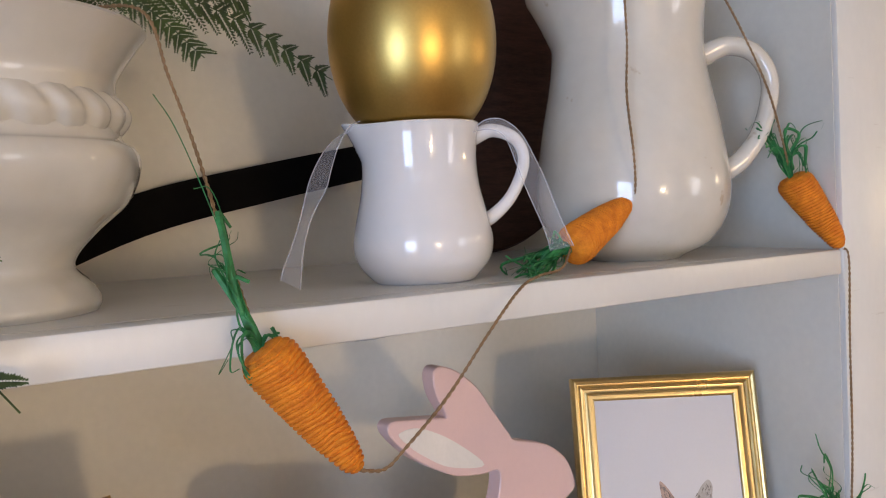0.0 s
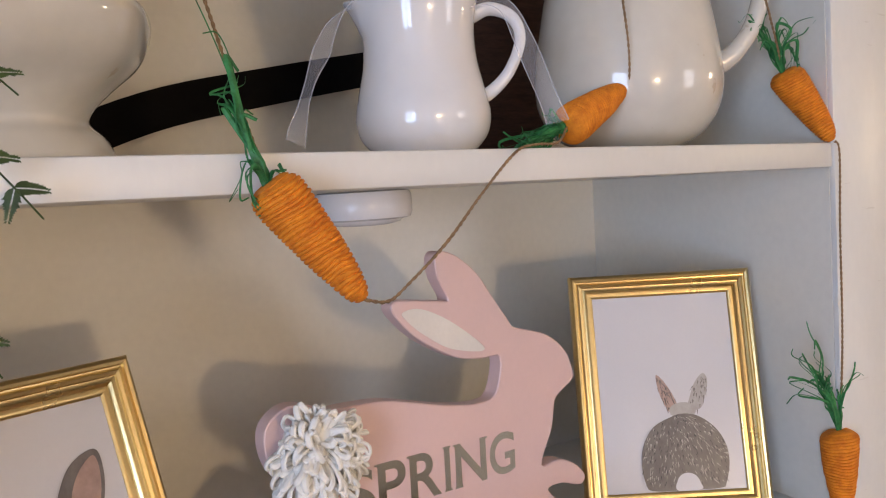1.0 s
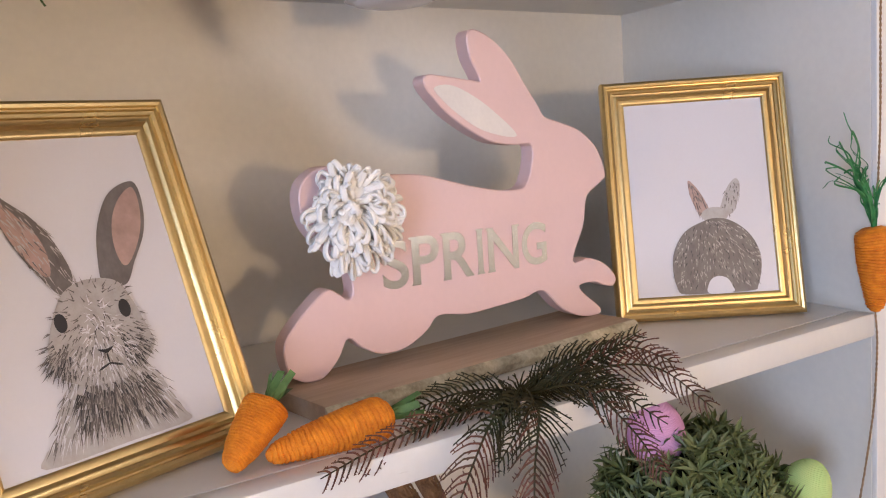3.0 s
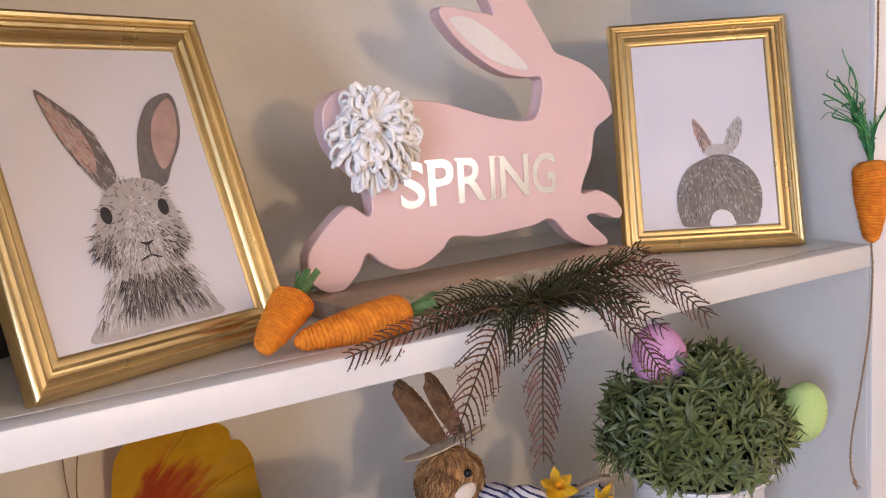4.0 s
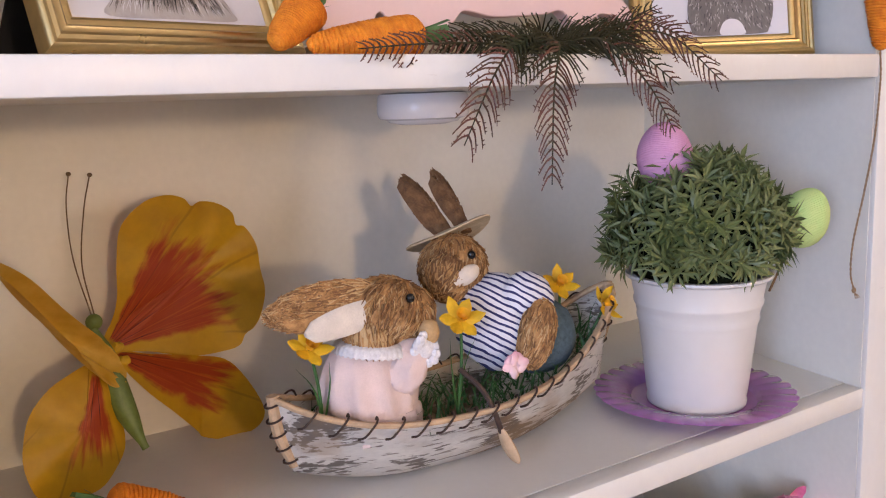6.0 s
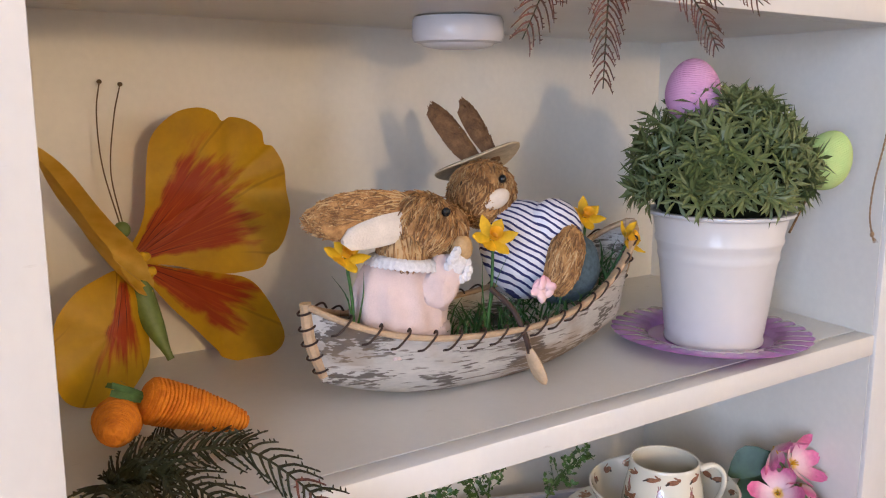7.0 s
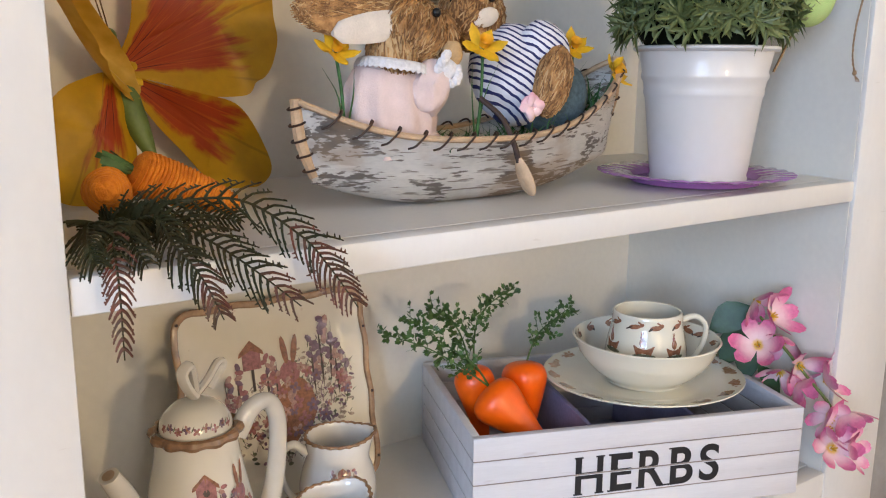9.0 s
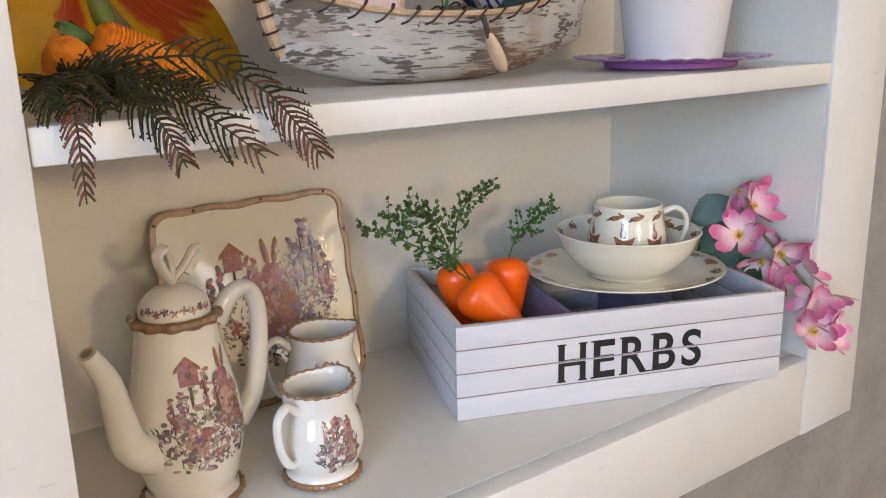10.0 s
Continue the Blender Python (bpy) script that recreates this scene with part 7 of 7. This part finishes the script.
dish_x, dish_y = 0.575, 0.127
ware2 = (0.77, 0.72, 0.58)
saucer = thing("china_plate", "cream nursery china plate with a brown printed border on the crate", "plate", pose(dish_x, dish_y, SHELF_D + 0.0925) @ pose(0, 0, 0, -1.5, 0, 0))
bm = bmesh.new()
add_lathe(bm, [(0.055, 0.0), (0.062, 0.001), (0.080, 0.005), (0.100, 0.0095), (0.1035, 0.0115), (0.103, 0.0125), (0.099, 0.0118), (0.079, 0.0075), (0.066, 0.004), (0.058, 0.0030), (0.0005, 0.0030)], 72)
part("dish", bm, banded("plate border", ware2, [(0.010, 0.009, 0.086, 0.101)], 80, 16), saucer)
bowl = thing("china_bowl", "cream nursery china bowl standing on the plate", "bowl", pose(dish_x + 0.003, dish_y, SHELF_D + 0.0965))
bm = bmesh.new()
outer = profile_of([(0.040, 0.0), (0.042, 0.003), (0.055, 0.013), (0.067, 0.027), (0.073, 0.040), (0.0762, 0.047)], 5)
add_lathe(bm, hollow(outer, 0.0028, 0.004), 64)
part("body", bm, glaze("nursery bowl glaze", ware2), bowl)


def bowl_inside(u, v, lift):
    r = float(np.interp(v, [z for _, z in outer], [r for r, _ in outer])) - 0.0032 - lift
    return Vector((r * math.cos(u / r), r * math.sin(u / r), v))


tr = Transfer(bowl_inside, 42)
running_marks(tr, 15, 0.072, 0.040)
tr.done(bowl)
mug = thing("china_mug", "cream nursery china mug with printed pictures standing in the bowl", "mug", yaw_at(dish_x + 0.003, dish_y, SHELF_D + 0.1010, -35))
mug_glaze = glaze("nursery mug glaze", ware2)
bm = bmesh.new()
outer = profile_of([(0.034, 0.0), (0.037, 0.002), (0.0415, 0.010), (0.0425, 0.022), (0.0400, 0.040), (0.0365, 0.056), (0.0352, 0.070)], 5)
add_lathe(bm, hollow(outer, 0.0024, 0.004), 56)
part("body", bm, mug_glaze, mug)
tr = Transfer(round_surface(outer, radians(-90)), 41)
running_marks(tr, 9, 0.037, 0.061)
for u, v in ((-0.012, 0.034), (0.022, 0.032), (0.056, 0.034), (-0.050, 0.034)):
    tr.shape([(u - 0.011, v + 0.009), (u + 0.011, v + 0.009), (u + 0.007, v), (u - 0.008, v)], RUSSET)
    tr.oval(u, v - 0.001, 0.012, 0.0022, 0, GREEN, 10)
    tr.plain_animal(u - 0.001, v + 0.007, 0.016)
tr.done(mug)
part("handle", handle_mesh([(0.036, 0, 0.060), (0.050, 0, 0.064), (0.061, 0, 0.055), (0.061, 0, 0.038), (0.052, 0, 0.020), (0.040, 0, 0.014)], 0.0033, 0.0046, 0.8), mug_glaze, mug)

def parsley_spray(bm, pts, n, width, seed):
    """A curled stem with side shoots of small uneven leaflets."""
    rnd = random.Random(seed)
    line = smooth_line(pts, 10)
    fr = frames_along(line)
    add_tube(bm, line, lambda t: 0.0011 * (1 - 0.6 * t), 5)
    for k in range(n):
        t = 0.22 + 0.78 * k / n
        i = min(int(t * (len(line) - 1)), len(line) - 2)
        p, (d, a, b) = line[i], fr[i]
        turn = k * 2.1 + rnd.uniform(-0.6, 0.6)
        o = ((a * math.cos(turn) + b * math.sin(turn)) + d * rnd.uniform(0.4, 1.1)).normalized()
        ln = width * rnd.uniform(0.6, 1.15) * (1.15 - 0.65 * t)
        add_tube(bm, [p, p + o * ln * 0.5, p + o * ln + Vector((0, 0, -0.001))], 0.0004, 3)
        for j in range(7):
            q = p + o * ln * (0.25 + 0.75 * j / 6)
            u = (o * rnd.uniform(0.2, 1) + Vector((rnd.uniform(-1, 1), rnd.uniform(-1, 1), rnd.uniform(-0.8, 1)))).normalized()
            w = u.cross(Vector((rnd.uniform(-1, 1), rnd.uniform(-1, 1), rnd.uniform(-1, 1)))).normalized()
            size = rnd.uniform(0.0042, 0.0076)
            bm.faces.new([bm.verts.new(v) for v in (q, q + u * size * 0.5 - w * size * 0.36, q + u * size * 0.95 - w * size * 0.16, q + u * size * 0.8, q + u * size + w * size * 0.18, q + u * size * 0.5 + w * size * 0.36)])
    return bm


# orange carrots in the crate
for i, (label, top, tip, r) in enumerate((("smooth orange toy carrot in the crate with ferny leaves", (0.405, 0.172, 0.992), (0.438, 0.120, 0.945), 0.0255), ("smooth orange toy carrot standing at the crate's back corner", (0.410, 0.205, 1.004), (0.414, 0.192, 0.930), 0.0205), ("smooth orange toy carrot leaning on the crate divider", (0.462, 0.186, 1.004), (0.452, 0.168, 0.925), 0.0235))):
    m, ln = align(top, tip)
    t = thing("toy_carrot", label, "carrot", m, "toy carrots in the crate")
    bm = bmesh.new()
    add_lathe(bm, profile_of([(0.0025, 0.0), (0.007, 0.004), (r * 0.46, ln * 0.30), (r * 0.78, ln * 0.62), (r * 0.97, ln * 0.82), (r * 0.98, ln * 0.93), (r * 0.80, ln * 1.03), (r * 0.45, ln * 1.08), (r * 0.10, ln * 1.09)], 4), 28, shape=lambda a, q, z: (q * (1 + 0.03 * math.cos(3 * a + z * 20)) * math.cos(a), q * (1 + 0.03 * math.cos(3 * a + z * 20)) * math.sin(a), z))
    part("root", bm, carrot_skin, t)
    sprays = (([(0.404, 0.168, 1.000), (0.374, 0.172, 1.024), (0.340, 0.185, 1.048), (0.296, 0.200, 1.067)], [(0.404, 0.170, 1.000), (0.382, 0.172, 1.030), (0.350, 0.190, 1.056), (0.330, 0.205, 1.078)]), ([(0.410, 0.205, 1.006), (0.412, 0.205, 1.050), (0.428, 0.205, 1.072), (0.458, 0.200, 1.087)], [(0.409, 0.206, 1.006), (0.398, 0.212, 1.045), (0.385, 0.216, 1.062), (0.362, 0.215, 1.080)]), ([(0.463, 0.187, 1.004), (0.486, 0.195, 1.032), (0.512, 0.198, 1.044), (0.540, 0.198, 1.056)],))[i]
    for k, pts in enumerate(sprays):
        bm = parsley_spray(bmesh.new(), pts, 24, 0.0200, 60 + 3 * i + k)
        part("leaf_spray", bm, parsley, t, "ferny green leaf spray", world_space=True, smooth=False)

# pink flowers cascading at the right
spray = thing("pink_flower_spray", "spray of pink artificial blossoms with dark leaves cascading over the crate", "flowers", pose(0.70, 0.10, SHELF_D))
bm = bmesh.new()
add_tube(bm, smooth_line([(0.722, 0.150, SHELF_D + 0.002), (0.716, 0.140, 0.98), (0.704, 0.110, 1.030), (0.696, 0.080, 1.050), (0.698, 0.055, 1.030), (0.706, 0.020, 0.995), (0.708, -0.012, 0.965), (0.703, -0.026, 0.930)], 8), 0.0017, 7)
part("stem", bm, stem_green, spray, world_space=True)
for base, tip, w in (((0.690, 0.080, 1.060), (0.660, 0.110, 1.030), 0.017), ((0.688, 0.082, 1.036), (0.675, 0.102, 0.992), 0.017), ((0.694, 0.082, 1.020), (0.690, 0.080, 0.976), 0.014), ((0.684, 0.062, 1.000), (0.703, 0.046, 0.968), 0.009)):
    bm = bmesh.new()
    b, t = Vector(base), Vector(tip)
    s = (t - b).cross(Vector((-0.75, -0.62, 0.25))).normalized()
    rows = [[b.lerp(t, q) + s * w * e * math.sin(math.pi * (0.05 + 0.93 * q)) + Vector((0, 0, 0.004 * math.sin(math.pi * q) - 0.003 * abs(e))) for e in (-1, -0.5, 0, 0.5, 1)] for q in (0, 0.2, 0.4, 0.6, 0.8, 1.0)]
    add_rings(bm, rows, False)
    part("leaf", bm, leaf_dark, spray, "broad dark green leaf", world_space=True)
rnd = random.Random(77)
for k, (x, y, z, r) in enumerate(((0.680, 0.072, 1.070, 0.027), (0.697, 0.062, 1.050, 0.028), (0.683, 0.064, 1.020, 0.028), (0.710, 0.052, 1.028, 0.024), (0.705, 0.030, 1.005, 0.028), (0.711, 0.004, 0.992, 0.026), (0.701, 0.030, 0.983, 0.026), (0.697, 0.045, 0.996, 0.024), (0.707, -0.024, 0.971, 0.025), (0.684, -0.018, 0.953, 0.025), (0.701, -0.034, 0.934, 0.023), (0.700, -0.015, 0.962, 0.024), (0.686, -0.025, 0.936, 0.024))):
    bm = bmesh.new()
    toward = Vector((-0.25 + rnd.uniform(-0.7, 0.6), -0.62 + rnd.uniform(-0.3, 0.3), rnd.uniform(-0.75, 0.55))).normalized()
    q = toward.to_track_quat("Z", "Y").to_matrix().to_4x4()
    for j in range(6):
        a = math.tau * j / 6 + rnd.uniform(-0.15, 0.15)
        o, s = Vector((math.cos(a), math.sin(a), 0)), Vector((-math.sin(a), math.cos(a), 0))
        up = rnd.uniform(0.45, 1.0)
        rows = [[q @ (o * r * u + s * w * r * e + Vector((0, 0, up * r * u ** 1.6 + 0.08 * r * abs(e)))) for e in (-1, -0.4, 0.4, 1)] for u, w in ((0.08, 0.08), (0.35, 0.21), (0.65, 0.32), (0.88, 0.26), (1.0, 0.06))]
        add_rings(bm, rows, False)
    for j in range(4):
        a = j * 1.7
        add_tube(bm, [q @ Vector((0, 0, 0)), q @ Vector((0.003 * math.cos(a), 0.003 * math.sin(a), 0.008))], 0.0007, 4, 1)
    bm.transform(Matrix.Translation((x, y, z)))
    part("blossom", bm, [petal_pink, petal_yellow], spray, "pink blossom with a yellow centre", world_space=True, origin=tuple(Vector((x, y, z)) - spray.location))
